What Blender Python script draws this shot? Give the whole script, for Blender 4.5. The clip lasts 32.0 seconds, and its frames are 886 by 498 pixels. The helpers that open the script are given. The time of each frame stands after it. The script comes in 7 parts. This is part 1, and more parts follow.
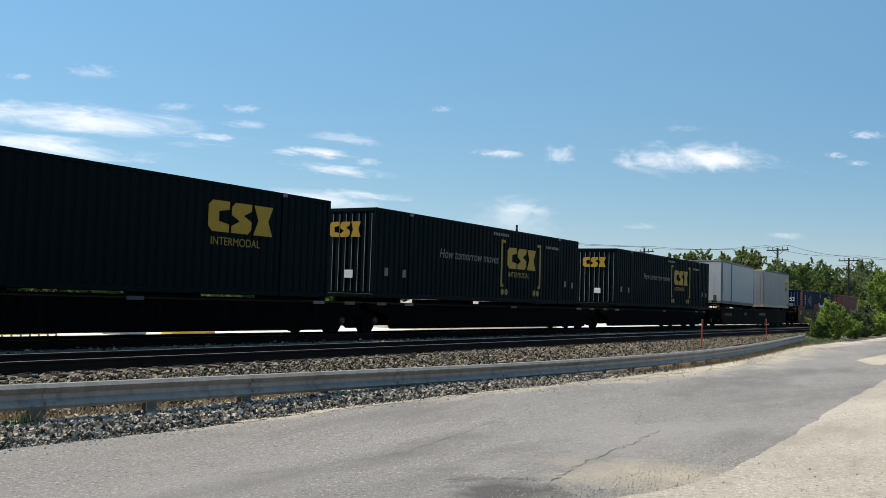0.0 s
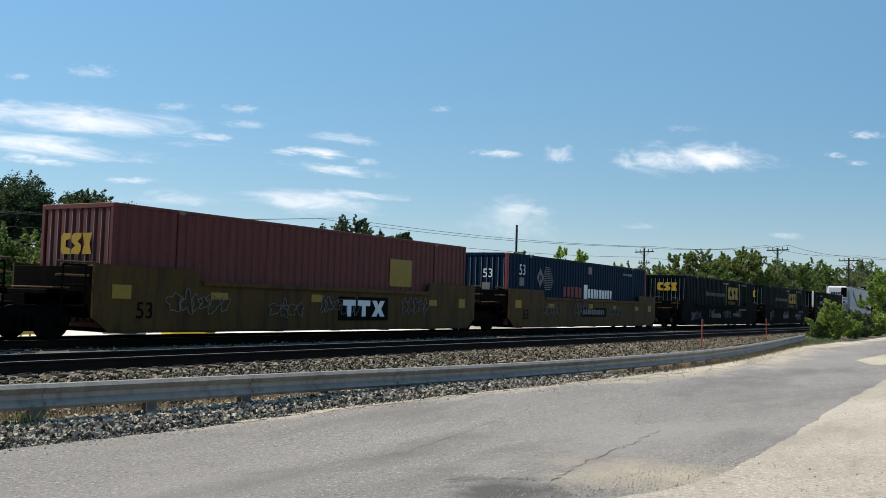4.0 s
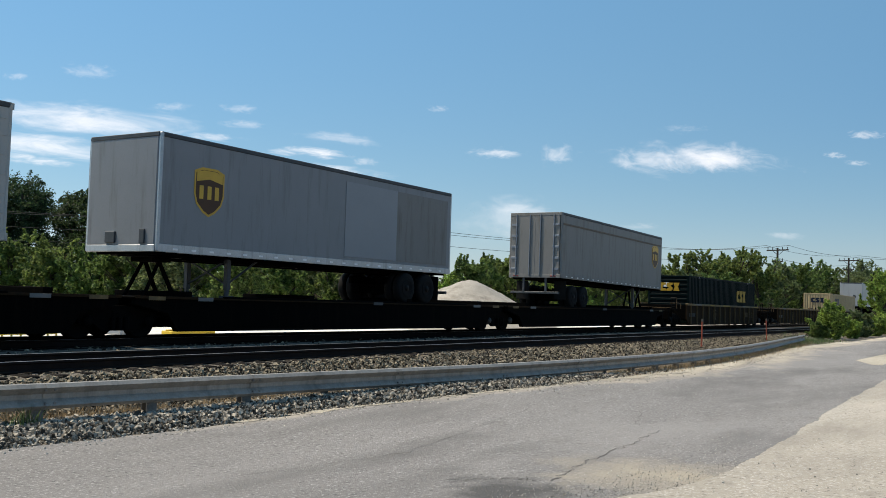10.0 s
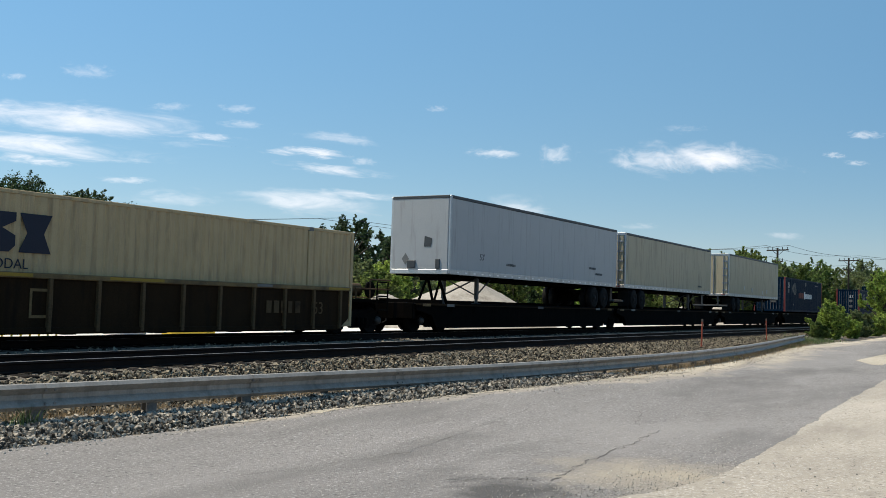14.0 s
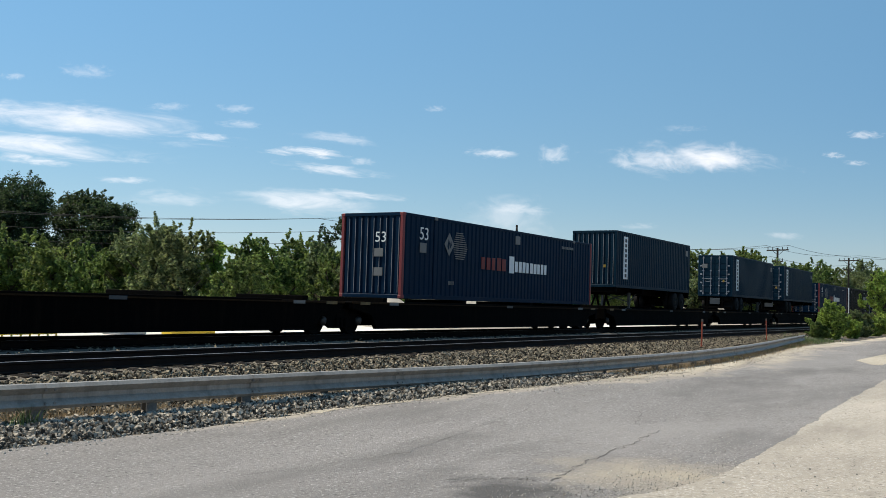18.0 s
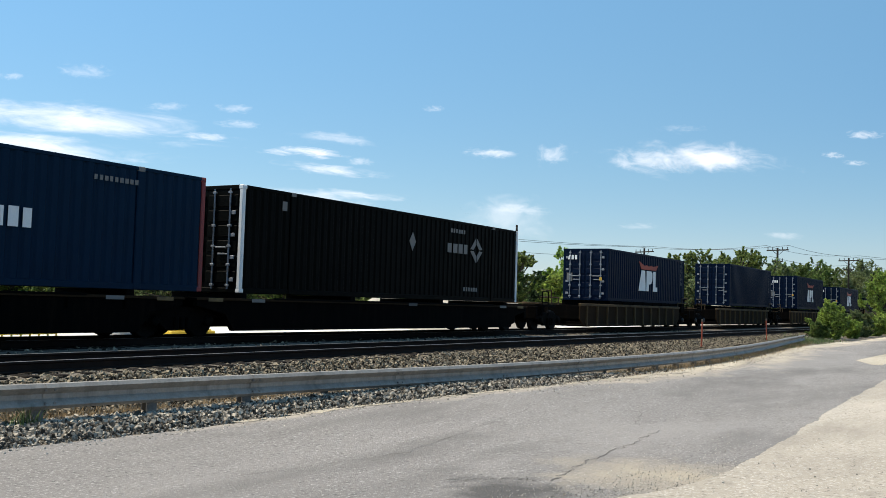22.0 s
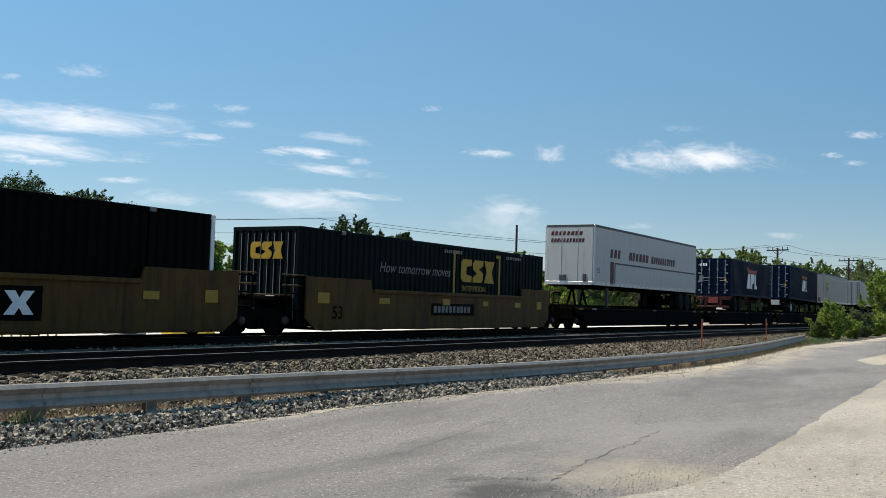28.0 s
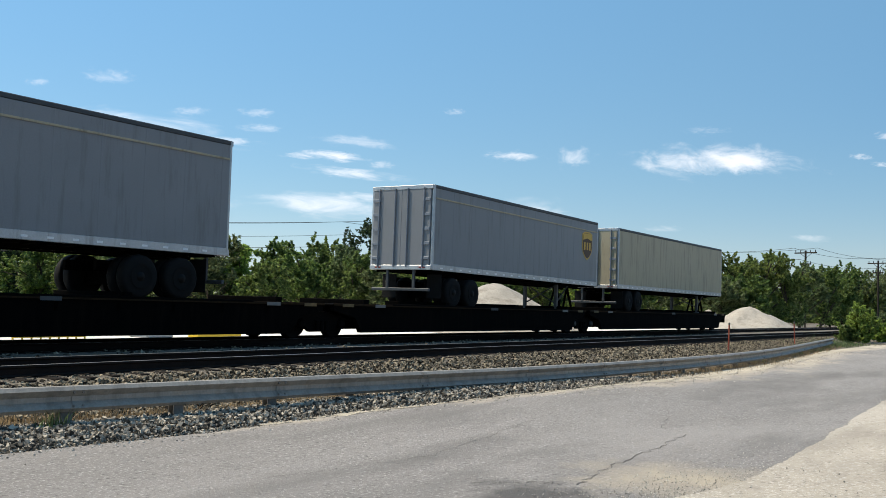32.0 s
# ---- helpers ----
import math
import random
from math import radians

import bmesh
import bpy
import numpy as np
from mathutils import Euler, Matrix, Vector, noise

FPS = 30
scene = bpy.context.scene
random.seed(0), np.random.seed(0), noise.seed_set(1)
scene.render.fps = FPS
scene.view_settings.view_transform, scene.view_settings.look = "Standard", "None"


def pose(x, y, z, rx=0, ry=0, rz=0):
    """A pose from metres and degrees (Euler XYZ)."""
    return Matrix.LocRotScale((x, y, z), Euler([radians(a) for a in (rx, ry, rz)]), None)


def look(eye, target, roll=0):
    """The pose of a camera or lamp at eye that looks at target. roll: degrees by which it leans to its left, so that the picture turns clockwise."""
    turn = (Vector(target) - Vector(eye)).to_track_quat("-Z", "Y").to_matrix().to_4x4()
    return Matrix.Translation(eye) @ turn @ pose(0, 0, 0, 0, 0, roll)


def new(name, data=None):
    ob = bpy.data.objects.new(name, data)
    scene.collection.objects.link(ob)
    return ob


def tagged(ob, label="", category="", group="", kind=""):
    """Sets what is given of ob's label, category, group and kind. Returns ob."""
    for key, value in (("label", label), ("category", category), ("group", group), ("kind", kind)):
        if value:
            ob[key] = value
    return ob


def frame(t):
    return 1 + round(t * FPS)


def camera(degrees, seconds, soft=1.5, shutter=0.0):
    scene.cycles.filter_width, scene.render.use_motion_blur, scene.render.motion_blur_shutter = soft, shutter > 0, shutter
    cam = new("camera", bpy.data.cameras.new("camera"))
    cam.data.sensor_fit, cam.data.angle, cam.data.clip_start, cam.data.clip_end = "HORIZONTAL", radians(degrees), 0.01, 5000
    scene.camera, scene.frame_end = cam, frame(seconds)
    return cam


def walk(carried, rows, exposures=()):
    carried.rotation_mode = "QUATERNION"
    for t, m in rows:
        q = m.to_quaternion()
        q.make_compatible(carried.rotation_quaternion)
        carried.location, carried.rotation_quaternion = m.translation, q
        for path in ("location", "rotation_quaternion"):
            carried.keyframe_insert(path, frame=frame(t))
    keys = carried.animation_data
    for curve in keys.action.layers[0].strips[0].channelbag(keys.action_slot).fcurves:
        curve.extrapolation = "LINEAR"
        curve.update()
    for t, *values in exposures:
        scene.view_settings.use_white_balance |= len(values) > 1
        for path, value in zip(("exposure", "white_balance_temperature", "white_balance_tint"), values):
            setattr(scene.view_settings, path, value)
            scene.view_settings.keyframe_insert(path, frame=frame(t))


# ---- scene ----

# ---- camera and its way ----
cam = camera(49.03, 32.0, soft=.85)
EYE = Vector((0, 0, 1.104))


def aim(yaw, tilt, roll=1.758):
    """Camera pose: yaw to the left of the track's line, tilt upwards, in degrees."""
    a, b = radians(yaw), radians(tilt)
    return look(EYE, EYE + Vector((math.cos(a) * math.cos(b), math.sin(a) * math.cos(b), math.sin(b))), roll)


Y0, T0 = 31.469, 3.107
EXPO = .36
walk(cam, [(0, aim(Y0, T0)), (16, aim(Y0, T0)), (30.0, aim(Y0, T0)), (30.4, aim(Y0 + .04, T0)), (31.2, aim(Y0, T0)),
           (31.3, aim(Y0, T0)), (31.4, aim(Y0 + .05, T0 + .06)), (31.5, aim(Y0 + .12, T0 + .1)), (31.6, aim(Y0 + .22, T0 + .12)),
           (31.7, aim(Y0 + .38, T0 + .13)), (31.8, aim(Y0 + .68, T0 + .13)), (31.9, aim(Y0 + 1.04, T0 + .13)),
           (32.0, aim(Y0 + 1.47, T0 + .14))],
     exposures=[(0, EXPO), (5, EXPO - .04), (8, EXPO - .12), (11, EXPO - .08), (17, EXPO - .06), (18.2, EXPO - .07), (19.9, EXPO), (21, EXPO + .16), (21.5, EXPO + .17), (24, EXPO - .03), (25.5, EXPO - .03), (29, EXPO - .12), (31, EXPO), (32, EXPO + .06)])

# ---- light ----
SUN_DIR = Vector((-.16, .47, .87)).normalized()  # from the ground to the sun: behind the train
world = bpy.data.worlds.new("sky")
scene.world = world
world.use_nodes = True
wn = world.node_tree
wn.nodes.clear()
w_out = wn.nodes.new("ShaderNodeOutputWorld")
w_bg = wn.nodes.new("ShaderNodeBackground")
w_sky = wn.nodes.new("ShaderNodeTexSky")
w_sky.sky_type = "NISHITA"
w_sky.sun_disc = False
w_sky.sun_elevation = math.asin(SUN_DIR.z)
w_sky.sun_rotation = math.atan2(SUN_DIR.x, SUN_DIR.y)
w_sky.altitude = 0
w_sky.air_density = 1.0
w_sky.dust_density = .05
w_sky.ozone_density = 2.0
w_bg.inputs["Strength"].default_value = .15
w_gam = wn.nodes.new("ShaderNodeGamma")
w_gam.inputs["Gamma"].default_value = .72
wn.links.new(w_sky.outputs[0], w_gam.inputs["Color"])
w_hue = wn.nodes.new("ShaderNodeHueSaturation")
w_hue.inputs["Saturation"].default_value = 1.58
wn.links.new(w_gam.outputs[0], w_hue.inputs["Color"])
w_mix = wn.nodes.new("ShaderNodeMix")
w_mix.data_type = "RGBA"
w_mix.inputs["Factor"].default_value = .42
w_mix.inputs["B"].default_value = (1.4, 2.54, 3.5, 1)
wn.links.new(w_hue.outputs[0], w_mix.inputs["A"])
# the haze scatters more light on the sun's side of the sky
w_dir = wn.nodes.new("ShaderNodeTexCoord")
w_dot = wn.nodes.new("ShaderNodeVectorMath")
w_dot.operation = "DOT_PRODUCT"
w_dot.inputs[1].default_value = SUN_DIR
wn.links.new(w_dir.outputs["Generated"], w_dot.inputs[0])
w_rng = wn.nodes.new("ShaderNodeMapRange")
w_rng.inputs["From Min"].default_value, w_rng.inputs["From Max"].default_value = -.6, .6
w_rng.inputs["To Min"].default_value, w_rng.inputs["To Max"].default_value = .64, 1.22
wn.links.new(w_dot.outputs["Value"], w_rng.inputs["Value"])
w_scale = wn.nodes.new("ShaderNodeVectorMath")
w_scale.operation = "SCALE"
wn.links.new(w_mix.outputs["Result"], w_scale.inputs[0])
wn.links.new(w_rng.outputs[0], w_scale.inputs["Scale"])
# the blue is deepest high up and square to the sun; the horizon is milky
w_sep = wn.nodes.new("ShaderNodeSeparateXYZ")
wn.links.new(w_dir.outputs["Generated"], w_sep.inputs[0])


def sky_range(src, lo, hi):
    n = wn.nodes.new("ShaderNodeMapRange")
    n.interpolation_type = "SMOOTHSTEP"
    n.inputs["From Min"].default_value, n.inputs["From Max"].default_value = lo, hi
    wn.links.new(src, n.inputs["Value"])
    return n.outputs[0]


def sky_tint(src, fac, tint):
    n = wn.nodes.new("ShaderNodeMix")
    n.data_type, n.blend_type = "RGBA", "MULTIPLY"
    wn.links.new(src, n.inputs["A"])
    wn.links.new(fac, n.inputs["Factor"])
    n.inputs["B"].default_value = (*tint, 1)
    return n.outputs["Result"]


w_both = wn.nodes.new("ShaderNodeMath")
w_both.operation = "MULTIPLY"
wn.links.new(sky_range(w_dot.outputs["Value"], .22, -.3), w_both.inputs[0])
wn.links.new(sky_range(w_sep.outputs[2], .02, .34), w_both.inputs[1])
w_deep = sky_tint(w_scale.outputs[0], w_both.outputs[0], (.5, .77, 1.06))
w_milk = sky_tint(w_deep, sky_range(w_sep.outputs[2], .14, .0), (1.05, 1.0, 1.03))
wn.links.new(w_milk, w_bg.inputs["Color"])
wn.links.new(w_bg.outputs[0], w_out.inputs["Surface"])
sun = new("sun", bpy.data.lights.new("sun", "SUN"))
sun.data.energy = 4.7
sun.data.angle = radians(.53)
sun.data.color = (1, .89, .71)
sun.matrix_world = look(SUN_DIR * 50, (0, 0, 0))

# ---- materials ----
MATS = {}


def material(name, base, rough=.6, metal=0.0, vary=.25, scale=3.0, grain=60.0, bump=.15, dirt=None, dirt_amount=.0, streak=False, island=0.0, objvar=0.0, spec=.25):
    """A painted or mineral surface: two scales of noise in colour, fine relief, optional dirt or rust in patches or streaks."""
    if name in MATS:
        return MATS[name]
    m = bpy.data.materials.new(name)
    m.use_nodes = True
    nt = m.node_tree
    b = nt.nodes["Principled BSDF"]
    L = nt.links.new

    def node(kind, **values):
        n = nt.nodes.new(kind)
        for k, v in values.items():
            n.inputs[k].default_value = v
        return n
    co = nt.nodes.new("ShaderNodeTexCoord").outputs["Object"]
    big = node("ShaderNodeTexNoise", Scale=scale, Detail=5.0, Roughness=.6)
    fine = node("ShaderNodeTexNoise", Scale=grain, Detail=3.0, Roughness=.6)
    L(co, big.inputs["Vector"]), L(co, fine.inputs["Vector"])
    add = nt.nodes.new("ShaderNodeMath")
    add.operation = "ADD"
    L(big.outputs["Fac"], add.inputs[0]), L(fine.outputs["Fac"], add.inputs[1])
    tone = node("ShaderNodeMapRange")
    tone.inputs["From Min"].default_value, tone.inputs["From Max"].default_value = .6, 1.4
    tone.inputs["To Min"].default_value, tone.inputs["To Max"].default_value = 1 - vary, 1 + vary
    L(add.outputs[0], tone.inputs["Value"])
    value = tone.outputs[0]
    if island or objvar:
        rnd = nt.nodes.new("ShaderNodeNewGeometry").outputs["Random Per Island"] if island else nt.nodes.new("ShaderNodeObjectInfo").outputs["Random"]
        r2 = node("ShaderNodeMapRange")
        r2.interpolation_type = "SMOOTHERSTEP"
        r2.inputs["To Min"].default_value, r2.inputs["To Max"].default_value = 1 - (island or objvar), 1 + (island or objvar)
        L(rnd, r2.inputs["Value"])
        mul = nt.nodes.new("ShaderNodeMath")
        mul.operation = "MULTIPLY"
        L(value, mul.inputs[0]), L(r2.outputs[0], mul.inputs[1])
        value = mul.outputs[0]
    col = nt.nodes.new("ShaderNodeVectorMath")
    col.operation = "SCALE"
    col.inputs[0].default_value = base
    L(value, col.inputs["Scale"])
    out = col.outputs[0]
    if dirt:
        mp = nt.nodes.new("ShaderNodeMapping")
        mp.inputs["Scale"].default_value = (2.2, 2.2, .25) if streak else (.9, .9, .9)
        L(co, mp.inputs["Vector"])
        dn = node("ShaderNodeTexNoise", Scale=2.0 if streak else 1.4, Detail=8.0, Roughness=.7)
        L(mp.outputs[0], dn.inputs["Vector"])
        ramp = node("ShaderNodeMapRange")
        ramp.inputs["From Min"].default_value, ramp.inputs["From Max"].default_value = .62 - .3 * dirt_amount, .78 - .2 * dirt_amount
        ramp.inputs["To Max"].default_value = .85
        L(dn.outputs["Fac"], ramp.inputs["Value"])
        mix = nt.nodes.new("ShaderNodeMix")
        mix.data_type = "RGBA"
        L(ramp.outputs[0], mix.inputs["Factor"]), L(out, mix.inputs["A"])
        mix.inputs["B"].default_value = (*dirt, 1)
        out = mix.outputs["Result"]
    L(out, b.inputs["Base Color"])
    rr = node("ShaderNodeMapRange")
    rr.inputs["To Min"].default_value, rr.inputs["To Max"].default_value = max(.05, rough - .12), min(1, rough + .12)
    L(big.outputs["Fac"], rr.inputs["Value"])
    L(rr.outputs[0], b.inputs["Roughness"])
    b.inputs["Metallic"].default_value = metal
    b.inputs["Specular IOR Level"].default_value = spec
    if bump:
        bp = node("ShaderNodeBump", Strength=bump, Distance=.02)
        L(fine.outputs["Fac"], bp.inputs["Height"])
        L(bp.outputs[0], b.inputs["Normal"])
    MATS[name] = m
    return m


def leaf_material(name, base, island=.6):
    """Foliage: per-leaf tone, a little light through the leaf."""
    m = bpy.data.materials.new(name)
    m.use_nodes = True
    nt = m.node_tree
    b = nt.nodes["Principled BSDF"]
    geo = nt.nodes.new("ShaderNodeNewGeometry")
    rng = nt.nodes.new("ShaderNodeMapRange")
    rng.inputs["To Min"].default_value, rng.inputs["To Max"].default_value = 1 - island, 1 + island
    nt.links.new(geo.outputs["Random Per Island"], rng.inputs["Value"])
    info = nt.nodes.new("ShaderNodeObjectInfo")
    hue = nt.nodes.new("ShaderNodeHueSaturation")
    hue.inputs["Color"].default_value = (*base, 1)
    hv = nt.nodes.new("ShaderNodeMapRange")
    hv.inputs["To Min"].default_value, hv.inputs["To Max"].default_value = .485, .515
    nt.links.new(info.outputs["Random"], hv.inputs["Value"])
    nt.links.new(hv.outputs[0], hue.inputs["Hue"])
    nt.links.new(rng.outputs[0], hue.inputs["Value"])
    nt.links.new(hue.outputs[0], b.inputs["Base Color"])
    b.inputs["Roughness"].default_value = .55
    tr = nt.nodes.new("ShaderNodeBsdfTranslucent")
    nt.links.new(hue.outputs[0], tr.inputs["Color"])
    mx = nt.nodes.new("ShaderNodeMixShader")
    mx.inputs[0].default_value = .6
    nt.links.new(b.outputs[0], mx.inputs[1])
    nt.links.new(tr.outputs[0], mx.inputs[2])
    nt.links.new(mx.outputs[0], nt.nodes["Material Output"].inputs["Surface"])
    MATS[name] = m
    return m


RUST = (.16, .075, .035)
GRIME = (.05, .045, .04)
# bases far below real grimy steel: the undersides' deep shade is in the colour
M_BLACK = material("sooty_shade_black_steel", (.0018, .0017, .0016), .85, .0, .4, 1.5, 40, .3, (.007, .005, .004), .3, spec=.03)
M_TRUCK = material("grimy_shade_black_cast_steel", (.0026, .0023, .0021), .8, .0, .4, 3, 50, .4, (.006, .0045, .0035), .4, spec=.05)
M_WHEEL = material("worn_shade_black_wheel_steel", (.0028, .0025, .0023), .65, .0, .3, 4, 40, .2, spec=.08)
M_BEARING = material("pale_bearing_cap", (.045, .044, .042), .45, .4, .3, 4, 40, .2)
M_SPINE = material("brown_shade_black_car_paint", (.002, .0018, .0016), .8, .0, .35, 1.2, 40, .3, (.008, .0055, .004), .4, True, spec=.03)
M_YELLOW = material("faded_yellow_car_paint", (.085, .048, .013), .6, .0, .25, .8, 30, .2, (.035, .021, .012), .55, True, spec=.12)
M_YELLOW_BRIGHT = material("bright_yellow_panel", (.3, .19, .025), .5, .0, .2, 3, 40, .1)
M_BROWN = material("oxide_brown_car_paint", (.026, .0158, .008), .75, .0, .4, .9, 30, .25, (.014, .01, .007), .45, True, spec=.05)
M_DEEPBROWN = material("sooty_brown_car_paint", (.014, .0085, .0055), .75, .0, .35, .9, 30, .25, (.006, .0045, .0035), .45, True, spec=.05)
# worn brown, lightened: the light that ribs and rails catch is in the colour
M_RIB = material("worn_lit_brown_rib_paint", (.1, .066, .034), .7, .0, .35, 2.5, 30, .25, (.025, .017, .011), .5, spec=.1)
M_WELLBLACK = material("weathered_black_car_paint", (.004, .0037, .0035), .75, .0, .35, .9, 30, .25, (.011, .008, .0065), .4, True, spec=.05)
M_TRIMYEL = material("chipped_yellow_trim", (.2, .135, .055), .6, .0, .35, 2, 30, .2, (.06, .04, .022), .75)
# container paints darker than real ones: the unlit sides' shade is in the colour
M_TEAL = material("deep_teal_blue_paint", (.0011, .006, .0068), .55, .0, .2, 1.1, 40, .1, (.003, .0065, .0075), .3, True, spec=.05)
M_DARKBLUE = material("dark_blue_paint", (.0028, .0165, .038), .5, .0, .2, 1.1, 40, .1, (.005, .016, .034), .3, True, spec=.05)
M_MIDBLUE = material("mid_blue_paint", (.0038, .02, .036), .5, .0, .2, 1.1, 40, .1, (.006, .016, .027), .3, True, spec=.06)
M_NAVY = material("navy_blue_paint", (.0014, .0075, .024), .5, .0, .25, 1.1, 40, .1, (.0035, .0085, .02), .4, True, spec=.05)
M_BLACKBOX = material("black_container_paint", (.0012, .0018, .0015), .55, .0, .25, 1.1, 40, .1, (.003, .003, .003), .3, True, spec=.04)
M_REDBROWN = material("oxide_red_container_paint", (.12, .03, .024), .55, .0, .2, 1.1, 40, .1, (.05, .018, .014), .4, True)
M_TAN = material("tan_container_paint", (.47, .35, .19), .55, .0, .16, 1.1, 40, .1, (.27, .195, .115), .4, True)
M_WHITE = material("white_trailer_panel", (.37, .38, .385), .4, .0, .07, .8, 30, .05, (.27, .268, .26), .25, True)
# whiter than the trailer sides: sunlight on the nose is in this colour
M_COWL = material("sun_bright_white_plastic", (.58, .59, .6), .35, .0, .06, 1.5, 30, .03, (.4, .4, .39), .2)
M_CREAM = material("aged_cream_trailer_panel", (.39, .34, .235), .45, .0, .09, .8, 30, .05, (.18, .155, .115), .4, True)
M_CLIP = material("weathered_white_panel", (.39, .385, .365), .45, .0, .1, .8, 30, .05, (.25, .23, .19), .4, True)
M_GREYW = material("grimy_grey_white_panel", (.185, .18, .172), .45, .0, .1, .8, 30, .05, (.12, .108, .09), .4, True)
M_GREYT = material("pale_grey_trailer_panel", (.215, .222, .232), .4, .0, .08, .8, 30, .05, (.16, .16, .162), .35, True)
# rim grey sunk almost to black, with the shade below the trailers in it
M_RIM = material("shade_dark_rim", (.006, .006, .006), .6, .2, .3, 6, 40, .2, spec=.15)
M_RODS = material("scuffed_pale_rod", (.2, .22, .25), .5, .2, .25, 6, 40, .1)
M_GREYT2 = material("newer_grey_trailer_panel", (.25, .262, .278), .4, .0, .08, .8, 30, .05)
M_ALU = material("dull_aluminium", (.42, .43, .44), .4, .7, .2, 3, 40, .1, (.2, .19, .18), .3, True)
M_DARKTRIM = material("dark_grey_trim", (.06, .065, .07), .5, .2, .2, 3, 40, .1)
M_GALV = material("galvanised_steel", (.3, .275, .24), .5, .15, .22, 1.2, 30, .12, (.15, .14, .125), .5, True)
M_POST = material("dull_post_steel", (.2, .19, .175), .75, .1, .25, 3, 30, .2, (.1, .08, .06), .3)
M_FRAME = material("mid_grey_frame_paint", (.12, .122, .125), .5, .0, .2, 3, 40, .1, (.06, .055, .05), .3)
# rubber also set blacker than real, for the same shade under the bodies
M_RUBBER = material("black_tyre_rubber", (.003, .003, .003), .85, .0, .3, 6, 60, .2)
M_REDSTEEL = material("red_chassis_paint", (.055, .013, .011), .5, .0, .25, 2, 40, .15, (.1, .04, .03), .3)
M_REDEND = material("red_post_paint", (.2, .04, .04), .5, .0, .2, 2, 40, .1)
# pale tone that paints the sun's glint on the end ribs
M_RIB_GLINT = material("pale_rib_glint_paint", (.2, .21, .22), .6, .0, .5, 2.5, 30, .1, (.02, .025, .03), .5)
M_LOGO_Y = material("golden_yellow_lettering", (.37, .225, .018), .5, .0, .18, 3, 40, .05)
M_LOGO_DIM = material("faded_gold_lettering", (.27, .18, .03), .5, .0, .2, 3, 40, .05)
M_LOGO_W = material("white_lettering", (.72, .73, .72), .5, .0, .1, 3, 40, .05)
M_LOGO_GREY = material("grey_lettering", (.15, .15, .145), .5, .0, .15, 3, 40, .05)
M_LOGO_R = material("red_lettering", (.3, .045, .025), .5, .0, .15, 3, 40, .05)
M_LOGO_MAROON = material("maroon_lettering", (.06, .012, .015), .5, .0, .15, 3, 40, .05)
M_LOGO_DIMRED = material("dim_red_lettering", (.16, .018, .016), .5, .0, .2, 3, 40, .05)
M_LOGO_TEAL = material("teal_lettering", (.002, .06, .14), .5, .0, .12, 3, 40, .05)
M_LOGO_NAVY = material("navy_lettering", (.011, .016, .032), .45, .0, .15, 3, 40, .05)
M_SHIELD_B = material("brown_shield_paint", (.07, .035, .018), .45, .0, .15, 3, 40, .05)
M_SHIELD_G = material("gold_shield_paint", (.55, .34, .05), .4, .0, .15, 3, 40, .05)
M_CHALK = material("chalky_white_scrawl", (.15, .15, .15), .8, .0, .3, 5, 50, .05)
M_RAIL = material("rusty_rail_steel", (.016, .011, .009), .8, .0, .3, 2, 50, .3, (.03, .018, .012), .4, spec=.1)
M_RAILTOP = material("dull_rail_head", (.22, .21, .2), .5, .7, .15, 2, 50, .05)
M_TIE = material("creosoted_timber", (.014, .011, .009), .85, .0, .35, 5, 60, .4, None, 0, objvar=.25, spec=.1)
M_STONE = material("crushed_pale_stone", (.225, .2, .163), .85, .0, .25, 9, 60, .0, None, 0, island=.82, spec=.2)
M_BALLAST = material("brown_grey_ballast_stone", (.165, .138, .098), .9, .0, .2, 9, 60, .0, None, 0, island=.88, spec=.15)
M_STONEPART = material("loose_pale_stone", (.27, .242, .2), .85, .0, .25, 9, 60, .0, None, 0, objvar=.8, spec=.2)
M_TIMBER = material("grey_weathered_post", (.16, .135, .11), .85, .0, .25, 4, 50, .4)
M_ORANGE = material("orange_red_marker_paint", (.34, .07, .035), .6, .0, .25, 5, 50, .2)
M_POLE = material("tarred_pole_timber", (.03, .025, .02), .85, .0, .25, 4, 50, .3)
M_BARK = material("dark_tree_bark", (.055, .045, .035), .9, .0, .3, 6, 40, .5)
M_SANDPILE = material("pale_heaped_sand", (.37, .335, .285), .95, .0, .28, 1.2, 14, 1.0, (.2, .175, .145), .5)
M_WIRE = material("black_cable", (.03, .03, .032), .6)
M_YELLOWMACH = material("yellow_machine_paint", (.62, .42, .04), .5, .0, .2, 2, 40, .1)
M_LEAF = leaf_material("mid_green_leaves", (.15, .205, .055))
M_LEAF_DARK = leaf_material("deep_green_leaves", (.045, .075, .03))
M_LEAF_LIGHT = leaf_material("light_green_leaves", (.27, .37, .08))
M_LEAF_GREY = leaf_material("grey_green_leaves", (.165, .205, .085))
M_GRASS = leaf_material("dry_straw_grass", (.3, .225, .125))
M_WEED = leaf_material("green_weed", (.14, .18, .07))

# ---- mesh helpers ----
MESHES = {}


def mesh_of(name, verts, faces, mat, smooth=False):
    me = bpy.data.meshes.new(name)
    me.from_pydata([tuple(v) for v in verts], [], faces)
    me.update()
    if mat:
        me.materials.append(mat)
    if smooth:
        me.polygons.foreach_set("use_smooth", [True] * len(me.polygons))
    return me


